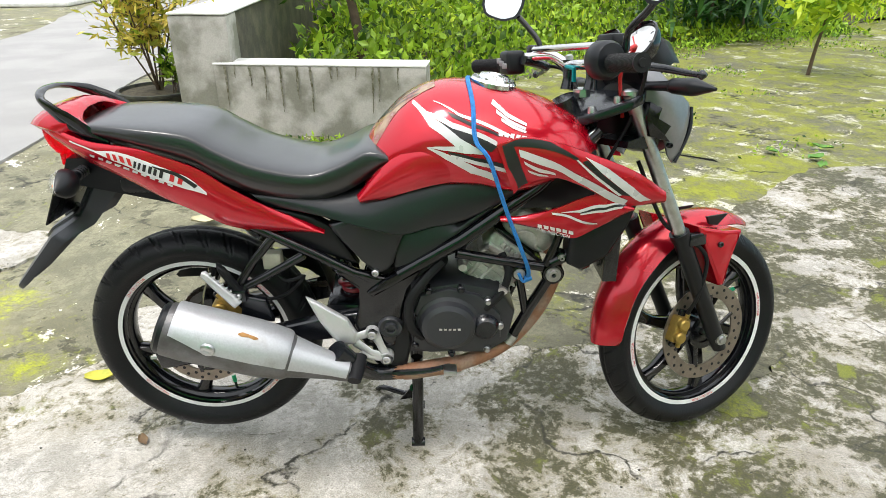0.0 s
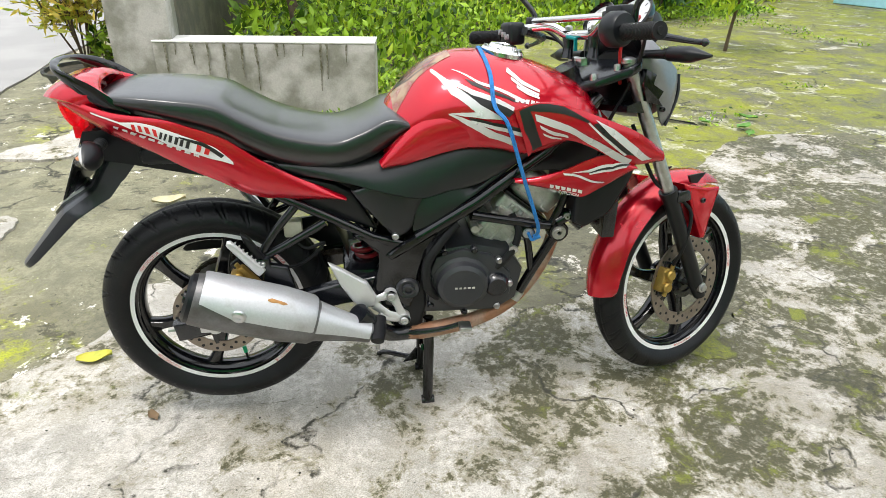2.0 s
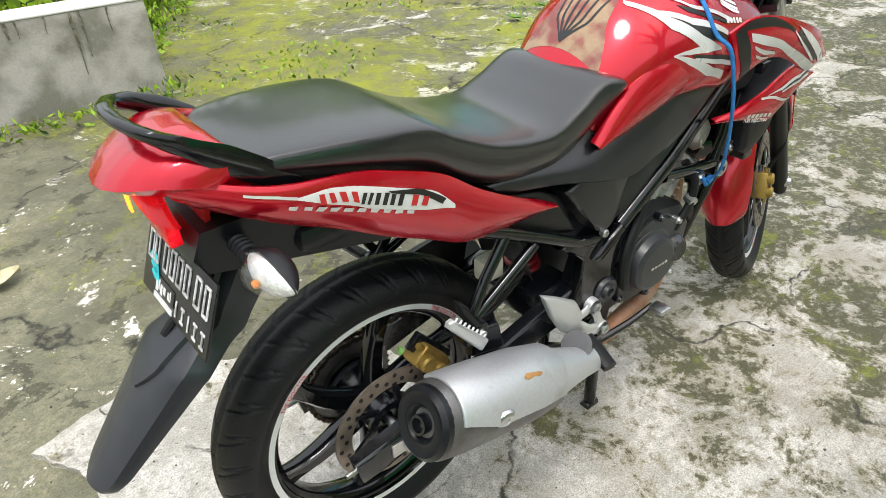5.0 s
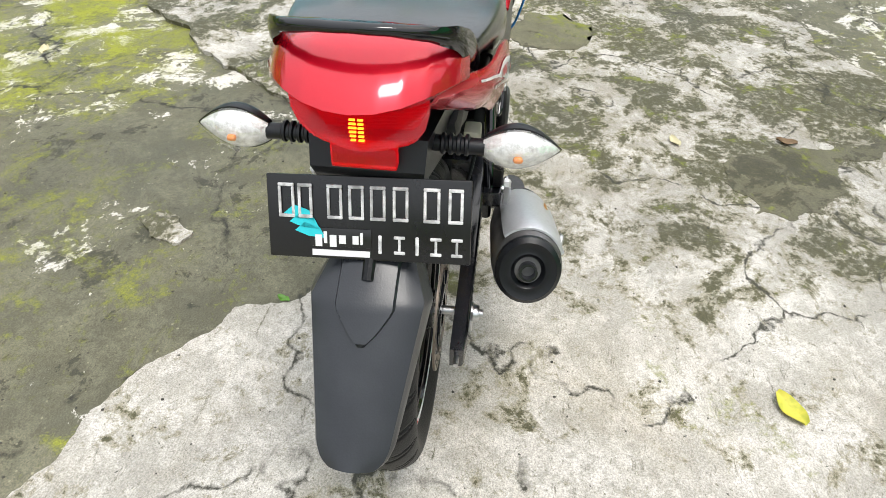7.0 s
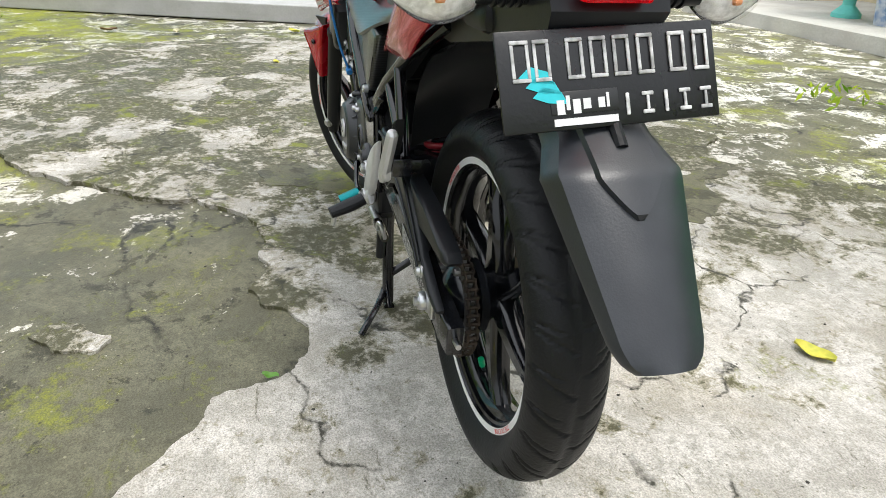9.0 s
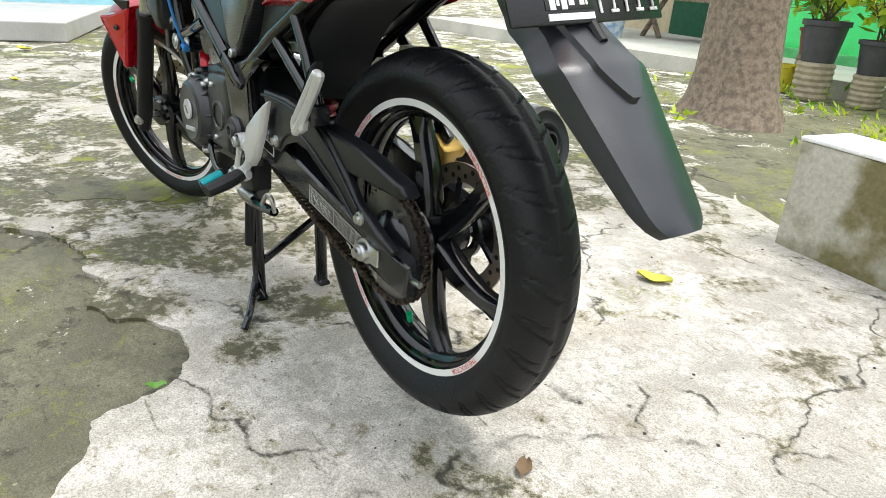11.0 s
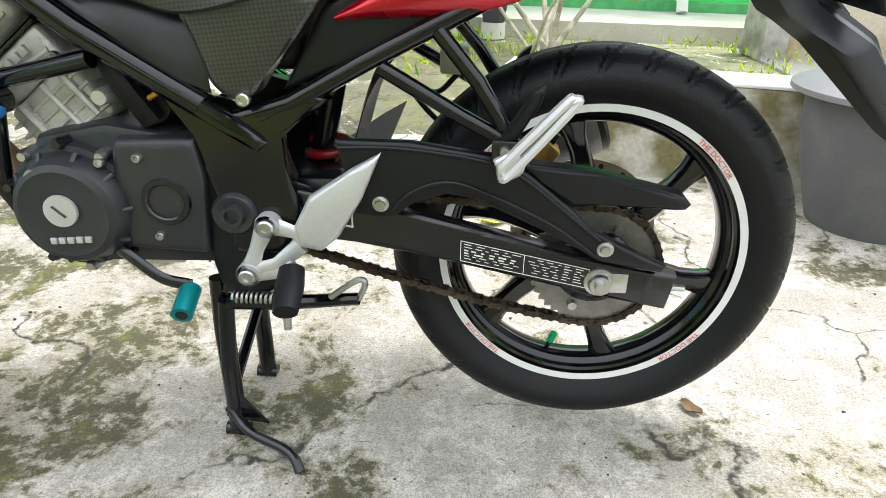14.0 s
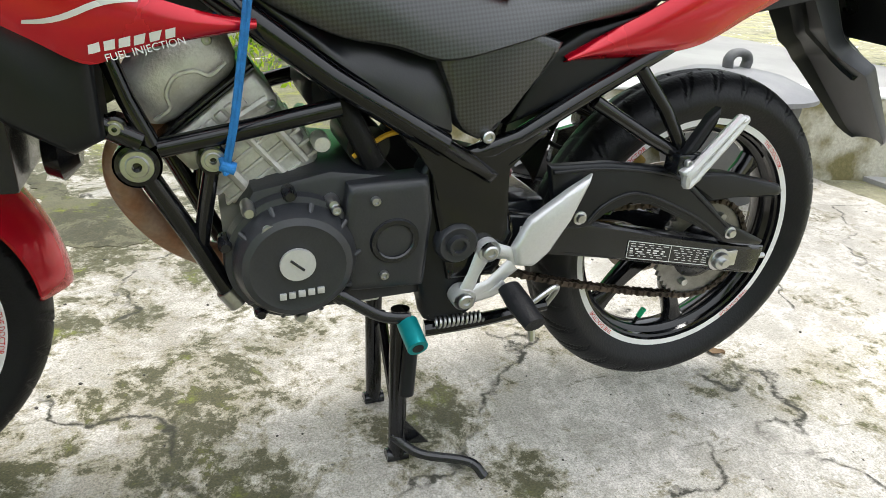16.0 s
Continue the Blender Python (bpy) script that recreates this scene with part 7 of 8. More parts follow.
# -- handlebar --
bp("handlebar", tube([(0.752, -0.335, 0.962), (0.770, -0.235, 0.963), (0.800, -0.165, 0.974), (0.838, -0.095, 0.975), (0.855, -0.045, 0.955), (0.857, 0, 0.953), (0.855, 0.045, 0.955), (0.838, 0.090, 0.975), (0.800, 0.145, 0.972), (0.770, 0.195, 0.958), (0.752, 0.290, 0.957)], 0.0112, 14, 60), CHROME, bike, "chrome handlebar", 60, True)
bp("cross_brace", tube([(0.815, -0.135, 0.990), (0.815, 0.135, 0.990)], 0.0075, 12), CHROME, bike, "chrome cross brace", 60, True)
for s in (-1, 1):
    bp("bar_riser", tube([(0.853, s * 0.045, 0.900), (0.857, s * 0.045, 0.925), (0.859, s * 0.045, 0.964)], [0.015, 0.012, 0.015], 14, 10), BLACKMETAL, bike, steer=True)
    bp("brace_clamp", box(0.805, s * 0.135 - 0.010, 0.972, 0.826, s * 0.135 + 0.010, 1.000, 0.004), BLACKMETAL, bike, steer=True)
    near = 0.042 if s > 0 else 0.0
    prof = [(0.0001, s * 0.345), (0.007, s * 0.345), (0.008, s * 0.342), (0.0165, s * 0.342)]
    for k in range(24):
        yy = 0.338 - 0.0045 * k
        prof += [(0.0165, s * yy), (0.0148, s * (yy - 0.001)), (0.0148, s * (yy - 0.0025)), (0.0165, s * (yy - 0.0035))]
    prof += [(0.020, s * 0.228), (0.020, s * 0.222), (0.010, s * 0.222)]
    bm = lathe(prof, (0, 0, 0), seg=20)
    bm.transform(Matrix.Translation((0.752, s * (0.335 - near), 0.957)) @ Matrix.Rotation(s * radians(10), 4, "Z") @ Matrix.Translation((0, -s * 0.335, 0)))
    grip = bp("grip", bm, RUBBER, bike, "ribbed black rubber grip", 40, True)
    bp("switch_housing", box(0.752, s * (0.200 - near) - 0.024, 0.936, 0.800, s * (0.200 - near) + 0.024, 0.990, 0.010, seg=3), BLACKMATT, bike, "black switch housing", 40, True)
    for k in range(3):
        bp("switch_button", box(0.744, s * (0.200 - near) - 0.018 + 0.013 * k, 0.950 + 0.006 * k, 0.754, s * (0.200 - near) - 0.008 + 0.013 * k, 0.962 + 0.006 * k, 0.002), mat("grey switch", (0.25, 0.25, 0.26), 0.5) if (s, k) == (-1, 0) else bpy.data.materials["grey switch"], bike, steer=True)
    bp("lever_perch", tube([(0.785, s * (0.165 - near), 0.968), (0.830, s * (0.180 - near), 0.960), (0.866, s * (0.196 - near), 0.950)], 0.011, 10), BLACKMETAL, bike, steer=True)
    lever = bp("lever", tube([(0.862, s * (0.190 - near), 0.950), (0.886, s * (0.232 - near), 0.943), (0.899, s * (0.280 - near), 0.934), (0.904, s * (0.310 - near), 0.930)], [0.0085, 0.0075, 0.0058, 0.0055], 10, 24, flat=0.7), BLACKMETAL, bike, "black hand lever", 60, True)
    bp("lever_ball", lathe([(0.0001, -0.009), (0.0055, -0.007), (0.009, 0), (0.0055, 0.007), (0.0001, 0.009)], (0.905, s * (0.314 - near), 0.930), "y", 14), BLACKMETAL, lever, "", 70, True)
    # turn signal on the fork's side
    bp("front_signal", tube([(0.955, s * 0.100, 0.905), (0.966, s * 0.150, 0.905), (0.972, s * 0.168, 0.905), (0.980, s * 0.215, 0.903), (0.984, s * 0.268, 0.900)], [0.012, 0.013, 0.020, 0.023, 0.004], 14, 22, flat=0.8), BLACKMATT, bike, "black front turn signal", 50, True)
bp("brake_cylinder", box(0.800, -0.190, 0.975, 0.845, -0.140, 1.010, 0.006), BLACKMATT, bike, "black brake fluid reservoir", steer=True)
bp("throttle_housing", lathe([(0.012, -0.232), (0.030, -0.230), (0.035, -0.222), (0.036, -0.196), (0.030, -0.186), (0.012, -0.184)], (0.772, 0, 0.962), seg=26), BLACKMATT, bike, "round black throttle housing", 40, True)
for s in (-1, 1):
    bp("bar_clamp_bolt", lathe([(0.0001, 0.010), (0.005, 0.010), (0.009, 0.007), (0.009, -0.004)], (0.859, s * 0.045, 0.966), "z", 12), STEEL, bike, steer=True)
# red and black cables round the clamps
for k, (m, pts) in enumerate(((REDDECAL, [(0.80, -0.19, 0.955), (0.87, -0.17, 0.985), (0.89, -0.10, 0.93), (0.93, -0.06, 0.84)]), (RUBBER, [(0.80, 0.20, 0.955), (0.88, 0.17, 0.97), (0.90, 0.08, 0.90), (0.92, 0.03, 0.80)]), (RUBBER, [(0.82, -0.17, 0.96), (0.92, -0.14, 0.95), (0.93, -0.09, 0.84), (0.90, -0.05, 0.74)]), (RUBBER, [(0.83, 0.17, 0.96), (0.93, 0.15, 0.93), (0.93, 0.09, 0.82), (0.90, 0.05, 0.72)]))):
    bp("cable", tube(pts, 0.0042, 8, 30), m, bike, "red cable" if k == 0 else "black cable", 60, True)
bp("key", tube([(0.842, 0.0, 0.918), (0.842, 0.0, 0.945), (0.842, 0.03, 0.950)], 0.005, 8), TEAL, bike, "teal key in the ignition", 40, True)


# mirrors: angular black housings on bent stems
def mirror(stem, centre, normal, w, h, roll):
    b = bp("mirror_stem", tube(stem, 0.0068, 10, 20), BLACKGLOSS, bike, "black mirror stem", 60)
    nrm = Vector(normal).normalized()
    side = nrm.cross(Vector((0, 0, 1))).normalized()
    upv = side.cross(nrm)
    m = Matrix.Translation(centre) @ Matrix((side, upv, nrm)).transposed().to_4x4() @ Matrix.Rotation(roll, 4, "Z")
    out = [(-0.50, 0.10), (-0.38, 0.42), (0.10, 0.52), (0.42, 0.36), (0.52, -0.05), (0.36, -0.40), (-0.10, -0.50), (-0.42, -0.34)]
    out = [tuple(Vector(p).lerp(Vector(q), u)) for o, p, q in zip(out[-1:] + out[:-1], out, out[1:] + out[:1]) for u in (0.18, 0.82)]
    for nm, k, z0, z1, mt in (("mirror_housing", 1.0, -0.020, 0.0, BLACKMATT), ("mirror_glass", 0.87, -0.001, 0.0008, MIRRORGLASS)):
        bm = bmesh.new()
        a = [bm.verts.new((x * w * k * (0.6 if nm == "mirror_housing" else 1), y * h * k * (0.6 if nm == "mirror_housing" else 1), z0)) for x, y in out]
        c = [bm.verts.new((x * w * k, y * h * k, z1)) for x, y in out]
        bm.faces.new(a[::-1])
        bm.faces.new(c)
        for i in range(16):
            bm.faces.new((a[i], a[(i + 1) % 16], c[(i + 1) % 16], c[i]))
        bm.transform(m)
        bp(nm, bm, mt, b, "mirror glass" if nm == "mirror_glass" else "", 30)


mirror([(0.800, 0.195, 0.940), (0.802, 0.200, 0.975), (0.775, 0.225, 1.010), (0.750, 0.245, 1.035)], (0.720, 0.268, 1.058), (-0.62, -0.72, 0.34), 0.125, 0.085, 0.05)
mirror([(0.895, -0.200, 1.010), (0.898, -0.200, 1.050), (0.915, -0.235, 1.085), (0.925, -0.255, 1.110)], (0.932, -0.268, 1.146), (-0.72, -0.60, 0.16), 0.068, 0.108, 0.74)

# -- blue elastic strap over the tank, hooked to the engine mounts --
strap = thing("elastic_strap", "blue elastic strap stretched over the fuel tank", "strap")
for dx in (-0.002, 0.002):
    pts = [(0.748, -0.122, 0.505)] + [(0.742, -0.150, 0.55), (0.690, -0.176, 0.685), (0.650, -0.176, 0.80)]
    over = [tuple(tank_at(0.628 - 0.010 * (1 - abs(v)) + 0.05 * max(v, 0), v, 0.004)) for v in (-0.62, -0.35, 0, 0.35, 0.62)]
    allp = pts + over + [(0.670, 0.174, 0.80), (0.688, 0.168, 0.68), (0.705, 0.146, 0.57), (0.717, 0.124, 0.508)]
    bp("cord", tube([(x + dx, y, z) for x, y, z in allp], 0.0026, 8, 70), BLUEROPE, strap, smooth=60)
for s in (-1, 1):
    h = 0.0 if s < 0 else -0.034
    bp("hook", tube([(0.728 + h * 0.2, s * 0.124, 0.518), (0.738 + h * 0.6, s * 0.126, 0.500), (0.752 + h, s * 0.124, 0.506)], 0.004, 8, 12), BLUEROPE, strap, smooth=60)
    bp("knot", tube([(0.742 + h, s * 0.124, 0.504), (0.757 + h, s * 0.124, 0.510)], 0.0075, 8), BLUEROPE, strap, smooth=60)


# ---- north side: parapet, planter, garden ----
par = thing("parapet_wall", "tall grey cement parapet wall beside the lane", "wall")
par["kind"] = "structure"
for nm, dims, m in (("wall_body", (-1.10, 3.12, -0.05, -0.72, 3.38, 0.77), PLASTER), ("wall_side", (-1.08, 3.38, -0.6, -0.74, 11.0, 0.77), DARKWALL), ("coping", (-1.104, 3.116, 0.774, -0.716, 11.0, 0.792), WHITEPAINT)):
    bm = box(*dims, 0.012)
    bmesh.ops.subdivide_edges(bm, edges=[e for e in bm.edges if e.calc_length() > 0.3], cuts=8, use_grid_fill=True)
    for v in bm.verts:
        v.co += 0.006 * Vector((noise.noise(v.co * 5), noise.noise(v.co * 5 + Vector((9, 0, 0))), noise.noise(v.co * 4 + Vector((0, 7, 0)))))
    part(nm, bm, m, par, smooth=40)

# stains that run down the low wall
DRIP = mat("dark mossy run of damp", (0.10, 0.095, 0.055), 0.95, vary=0.3, scale=40, second=(0.26, 0.25, 0.20), amount=0.8, bump=0.4)
wn_ = bpy.data.objects["wall_north"]
rr = random.Random(11)
for k in range(13):
    t = 0.06 + 0.068 * k + rr.uniform(-0.025, 0.025)
    x, y = -0.84 + 1.41 * t, 3.10 - 0.20 * t
    hgt, wide, cx = rr.choice((0.08, 0.14, 0.22, 0.30)), rr.uniform(0.004, 0.011), x
    rows = []
    for q in np.linspace(0, 1, 22):
        w = wide * (1.15 - 0.8 * q) * rr.uniform(0.5, 1.4)
        cx += rr.uniform(-0.0016, 0.0016)
        rows.append([Vector((cx - w, y - 0.0075 + 0.16 * w, 0.461 - hgt * q)), Vector((cx, y - 0.0085, 0.461 - hgt * q)), Vector((cx + w, y - 0.0075 - 0.16 * w, 0.461 - hgt * q))])
    part("damp_run", skin(rows, closed=False, caps=False), DRIP, wn_)

planter = thing("planter", "wide round black planter with a golden leaved shrub", "planter", at=(-1.49, 3.80, 0))
part("pot", lathe([(0.0001, 0.0), (0.22, 0.0), (0.262, 0.09), (0.290, 0.150), (0.315, 0.156), (0.318, 0.176), (0.292, 0.178), (0.280, 0.15), (0.0001, 0.145)], (0, 0, 0), "z", 40), mat("old black rubber pot", (0.03, 0.03, 0.03), 0.8, vary=0.25, scale=9, bump=0.3, second=(0.12, 0.13, 0.08), amount=0.5), planter, smooth=40)
part("soil", lathe([(0.0001, 0.168), (0.12, 0.165), (0.28, 0.155)], (0, 0, 0), "z", 30), SOIL, planter)


def shrub(parent, base, height, spread, stems, leaf_n, leaf_size, material, seed, aspect=0.32, low=0.2, up=0.5, r=0.008, stem_mat=STEM):
    """Branching stems with leaves in loose clusters along the twigs."""
    rng = np.random.default_rng(seed)
    b = Vector(base)
    tips = []
    for k in range(stems):
        a = 2 * math.pi * k / stems + rng.uniform(-0.4, 0.4)
        top = b + Vector((spread * math.cos(a) * rng.uniform(0.3, 1), spread * math.sin(a) * rng.uniform(0.3, 1), height * rng.uniform(0.75, 1)))
        mid = b.lerp(top, 0.5) + Vector((rng.uniform(-0.1, 0.1), rng.uniform(-0.1, 0.1), 0.02)) * height * 0.5
        part("stem", tube([b + Vector((rng.uniform(-0.03, 0.03), rng.uniform(-0.03, 0.03), 0)), mid, top], [r, r * 0.75, r * 0.3], 6, 10), stem_mat, parent, smooth=60)
        line = smoothed([b, mid, top], 14)
        for j in range(4, 14):
            for q in range(3):
                d = Vector(rng.normal(size=3)) * spread * 0.28
                d.z = abs(d.z) * 0.6
                if line[j].z > b.z + low * height:
                    tips.append((line[j], line[j] + d))
    bm = bmesh.new()
    cs = []
    for p, q in tips:
        tube([p, p.lerp(q, 0.5) + Vector((0, 0, 0.01)), q], [r * 0.35, r * 0.25, r * 0.15], 4, bm=bm)
        for j in range(max(1, leaf_n // len(tips))):
            t = rng.uniform(0.35, 1.05)
            cs.append(p.lerp(q, t) + Vector(rng.normal(size=3)) * leaf_size * 0.35)
    part("twig", bm, stem_mat, parent)["kind"] = "stuff"
    leaf_part("crown", leaves([tuple(c) for c in cs], np.full(len(cs), leaf_size), aspect, 0.4, seed, up), material, parent, "loose leafy crown")["kind"] = "stuff"


shrub(planter, (0, 0, 0.16), 1.30, 0.48, 9, 1900, 0.095, LEAF_GOLD, 3, 0.30, 0.15)
shrub(planter, (0.16, -0.08, 0.16), 0.34, 0.16, 4, 130, 0.08, LEAF_MID, 5, 0.5, 0.1, r=0.004)


def scatter(n, x0, x1, y0, y1, height, seed, keep=None, clump=0.8):
    """Random places over an area, with heights that follow soft hummocks."""
    rng = np.random.default_rng(seed)
    out = []
    while len(out) < n:
        x, y = rng.uniform(x0, x1), rng.uniform(y0, y1)
        if keep and not keep(x, y):
            continue
        h = height(x, y) if callable(height) else height
        h *= 0.45 + 0.9 * max(0, noise.noise((x * clump, y * clump, seed)) + 0.45)
        out.append((x, y, rng.uniform(0.0, 1.0) ** 0.7 * h))
    return out


def garden_edge(x):
    """y at which the planted garden begins."""
    return float(np.interp(x, [-0.7, 0.6, 0.9, 1.8, 3.0, 4.5, 6.0, 8.5, 14], [3.4, 3.4, 4.3, 5.9, 6.6, 7.1, 7.6, 9.6, 11]))


crust("garden_soil", [(x, garden_edge(x) + 0.40) for x in np.linspace(-0.60, 9.5, 40)] + [(9.5, 24), (5, 24), (-0.60, 24), (-0.60, 12), (-0.60, 7)], 0.006, SOIL, 0.12, 4, 17, "dark garden soil under the weeds", "soil")
inside = lambda x, y: y > garden_edge(x) + 0.25 * noise.noise((x * 2, y * 2, 3)) and x > -0.62
weeds = leaf_part("garden_weeds", leaves(scatter(11000, -0.6, 6.5, 3.4, 9.5, lambda x, y: min(0.65, 0.12 + 0.28 * (y - garden_edge(x))), 21, inside), 0.085, 0.55, 0.4, 21, 0.8), LEAF_MID)
tagged(weeds, "dense green garden weeds and ground cover plants", "plants", kind="stuff")
weeds = leaf_part("garden_weeds", leaves(scatter(9500, -0.6, 9, 3.6, 12, lambda x, y: min(0.55, 0.10 + 0.22 * (y - garden_edge(x))), 22, inside), 0.10, 0.35, 0.5, 22, 1.2), LEAF_BRIGHT)
tagged(weeds, "bright green leafy weeds in the garden", "plants", kind="stuff")
weeds = leaf_part("broad_leaf_plants", leaves(scatter(1500, -0.5, 6.5, 3.5, 9.0, lambda x, y: min(0.70, 0.16 + 0.30 * (y - garden_edge(x))), 34, inside, 1.6), 0.13, 0.50, 0.5, 34, 0.9), LEAF_MID)
tagged(weeds, "broad leaved green plants among the weeds", "plants", kind="stuff")
grass = leaf_part("tall_grass", leaves(scatter(16000, -0.6, 22, 8.5, 26, lambda x, y: 0.55 + 0.05 * (y - 8), 23, None, 0.35), 0.42, 0.10, 0.8, 23, 2.2), LEAF_GRASS)
tagged(grass, "tall sunlit yellow green grass behind the garden", "grass", kind="stuff")
hedge = leaf_part("far_trees", leaves(scatter(16000, -2, 40, 26, 40, 5.0, 24, None, 0.25), 0.5, 0.5, 0.4, 24, 0.3), LEAF_MID)
tagged(hedge, "far green trees beyond the field", "trees", kind="stuff")
# unseen tree belt, added to block low sky and darken side reflections
rng_ = np.random.default_rng(29)
ring = []
for k in range(9000):
    a = rng_.uniform(-3.3, 1.2)
    r = rng_.uniform(24, 36)
    top = 7.0 + 4.0 * noise.noise((math.cos(a) * 4, math.sin(a) * 4, 2))
    ring.append((r * math.cos(a), r * math.sin(a), rng_.uniform(0, 1) ** 0.8 * top))
hedge = leaf_part("far_trees", leaves(ring, 1.3, 0.7, 0.4, 30, 0.2), LEAF_MID)
tagged(hedge, "unseen ring of trees added to darken the horizon", "trees", kind="stuff")
sprig = leaf_part("ground_sprigs", leaves(scatter(1800, 0.5, 6.0, 2.3, 7.0, 0.035, 25, lambda x, y: noise.noise((x * 1.3, y * 1.3, 8)) > 0.22 and y < garden_edge(x)), 0.03, 0.5, 0.3, 25, 0.8), LEAF_MID)
tagged(sprig, "small green weeds growing on the mossy concrete", "weeds", kind="stuff")
sprig = leaf_part("ground_sprigs", leaves(scatter(2600, 0.5, 6.5, 3.2, 8.0, 0.10, 36, lambda x, y: abs(y - garden_edge(x) + 0.12 + 0.3 * noise.noise((x * 2.5, y * 2.5, 5))) < 0.30), 0.055, 0.5, 0.3, 36, 0.9), LEAF_MID)
tagged(sprig, "low weeds creeping from the garden over the concrete", "weeds", kind="stuff")
sprig = leaf_part("ground_sprigs", leaves(scatter(500, 0.2, 2.4, -5.0, -2.6, 0.08, 26, lambda x, y: noise.noise((x * 1.5, y * 1.5, 4)) > -0.05), 0.06, 0.35, 0.3, 26, 1.2), LEAF_BRIGHT)
tagged(sprig, "small green weeds round the tree", "weeds", kind="stuff")
sprig = leaf_part("ground_sprigs", leaves(scatter(700, -2.2, 1.0, -4.6, -3.0, 0.06, 27, lambda x, y: noise.noise((x * 1.5, y * 1.5, 4)) > 0.0), 0.06, 0.2, 0.3, 27, 1.6), LEAF_BRIGHT)
tagged(sprig, "short grass behind the low wall", "weeds", kind="stuff")
sprig = leaf_part("ground_sprigs", leaves(scatter(260, -0.5, 0.62, 2.66, 2.82, 0.05, 28), 0.045, 0.4, 0.3, 28, 1.0), LEAF_MID)
tagged(sprig, "small weeds along the foot of the low wall", "weeds", kind="stuff")


def tree(name, label, base, height, r0, lean, crown_c, crown_r, n, size, material, seed, bark=BARK, aspect=0.45):
    t = thing(name, label, "tree", at=base)
    part("trunk", tube([(0, 0, -0.05), (lean[0] * 0.3, lean[1] * 0.3, height * 0.35), (lean[0] * 0.8, lean[1] * 0.8, height * 0.7), (lean[0], lean[1], height)], [r0 * 1.25, r0, r0 * 0.85, r0 * 0.6], 14, 20), bark, t, smooth=60)
    rng = np.random.default_rng(seed)
    cs = []
    for k in range(9):
        a = k * 2.4
        tip = Vector(crown_c) + Vector((crown_r[0] * math.cos(a) * rng.uniform(0.4, 0.9), crown_r[1] * math.sin(a) * rng.uniform(0.4, 0.9), crown_r[2] * rng.uniform(-0.7, 0.7)))
        fork = Vector((lean[0] * 0.9, lean[1] * 0.9, height * rng.uniform(0.7, 1)))
        part("limb", tube([fork, fork.lerp(tip, 0.5) + Vector((0, 0, 0.06)), tip], [r0 * 0.35, r0 * 0.22, r0 * 0.08], 6, 8), bark, t, smooth=60)
        for q in range(n // 9):
            d = Vector(rng.normal(size=3))
            cs.append(tuple(tip + Vector((d.x * crown_r[0], d.y * crown_r[1], d.z * crown_r[2])) * 0.30))
    leaf_part("crown", leaves(cs, size, aspect, 0.6, seed, -0.2), material, t, "loose leafy crown")["kind"] = "stuff"
    return t


tree("garden_tree", "leaning dark trunked garden tree with broad green leaves", (0.02, 4.9, 0), 1.25, 0.045, (-0.18, 0.2, 0), (0.25, 0.1, 1.15), (0.75, 0.7, 0.55), 1500, 0.12, LEAF_MID, 31, STEM)
tree("garden_tree", "small broad leaved garden tree by the parapet", (-0.45, 6.3, 0), 1.4, 0.04, (0.1, 0, 0), (0.1, 0, 1.5), (0.9, 0.7, 0.5), 1200, 0.13, LEAF_BRIGHT, 32, STEM)
tree("sapling", "young sapling with drooping bright green leaves", (4.27, 4.93, 0), 0.75, 0.016, (0.08, 0, 0), (0.10, 0, 0.84), (0.34, 0.32, 0.32), 620, 0.15, LEAF_BRIGHT, 33, STEM, 0.33)
palm = thing("palm_trunk", "pale ringed palm trunk in the garden", "tree", at=(2.76, 9.3, 0))
prof = [(0.0001, -0.1)]
for k in range(60):
    z = k * 0.07
    prof += [(0.128 - 0.0006 * k, z), (0.116 - 0.0006 * k, z + 0.05)]
part("trunk", lathe(prof, (0, 0, 0), "z", 20), PALEBARK, palm, smooth=50)
for k in range(12):
    a = k * 0.524
    rows = [[Vector((r * math.cos(a) - w * math.sin(a) * s_, r * math.sin(a) + w * math.cos(a) * s_, z - abs(s_) * 0.15)) for s_ in (-1, 0, 1)] for r, w, z in ((0.1, 0.05, 4.15), (0.8, 0.30, 4.6), (1.6, 0.28, 4.5), (2.4, 0.05, 3.9))]
    part("frond", skin(rows, closed=False, caps=False), LEAF_MID, palm)
for x, y in ((11.5, 17.5), (12.6, 18.2), (13.4, 17.2), (14.3, 18.5), (8.2, 20)):
    b = thing("banana_stem", "brown banana stem at the end of the field", "plant", "banana stems", (x, y, 0))
    part("stem", tube([(0, 0, -0.1), (0.05, 0, 1.4), (0.1, 0, 3.2)], [0.17, 0.15, 0.11], 12, 10), BARK, b, smooth=60)

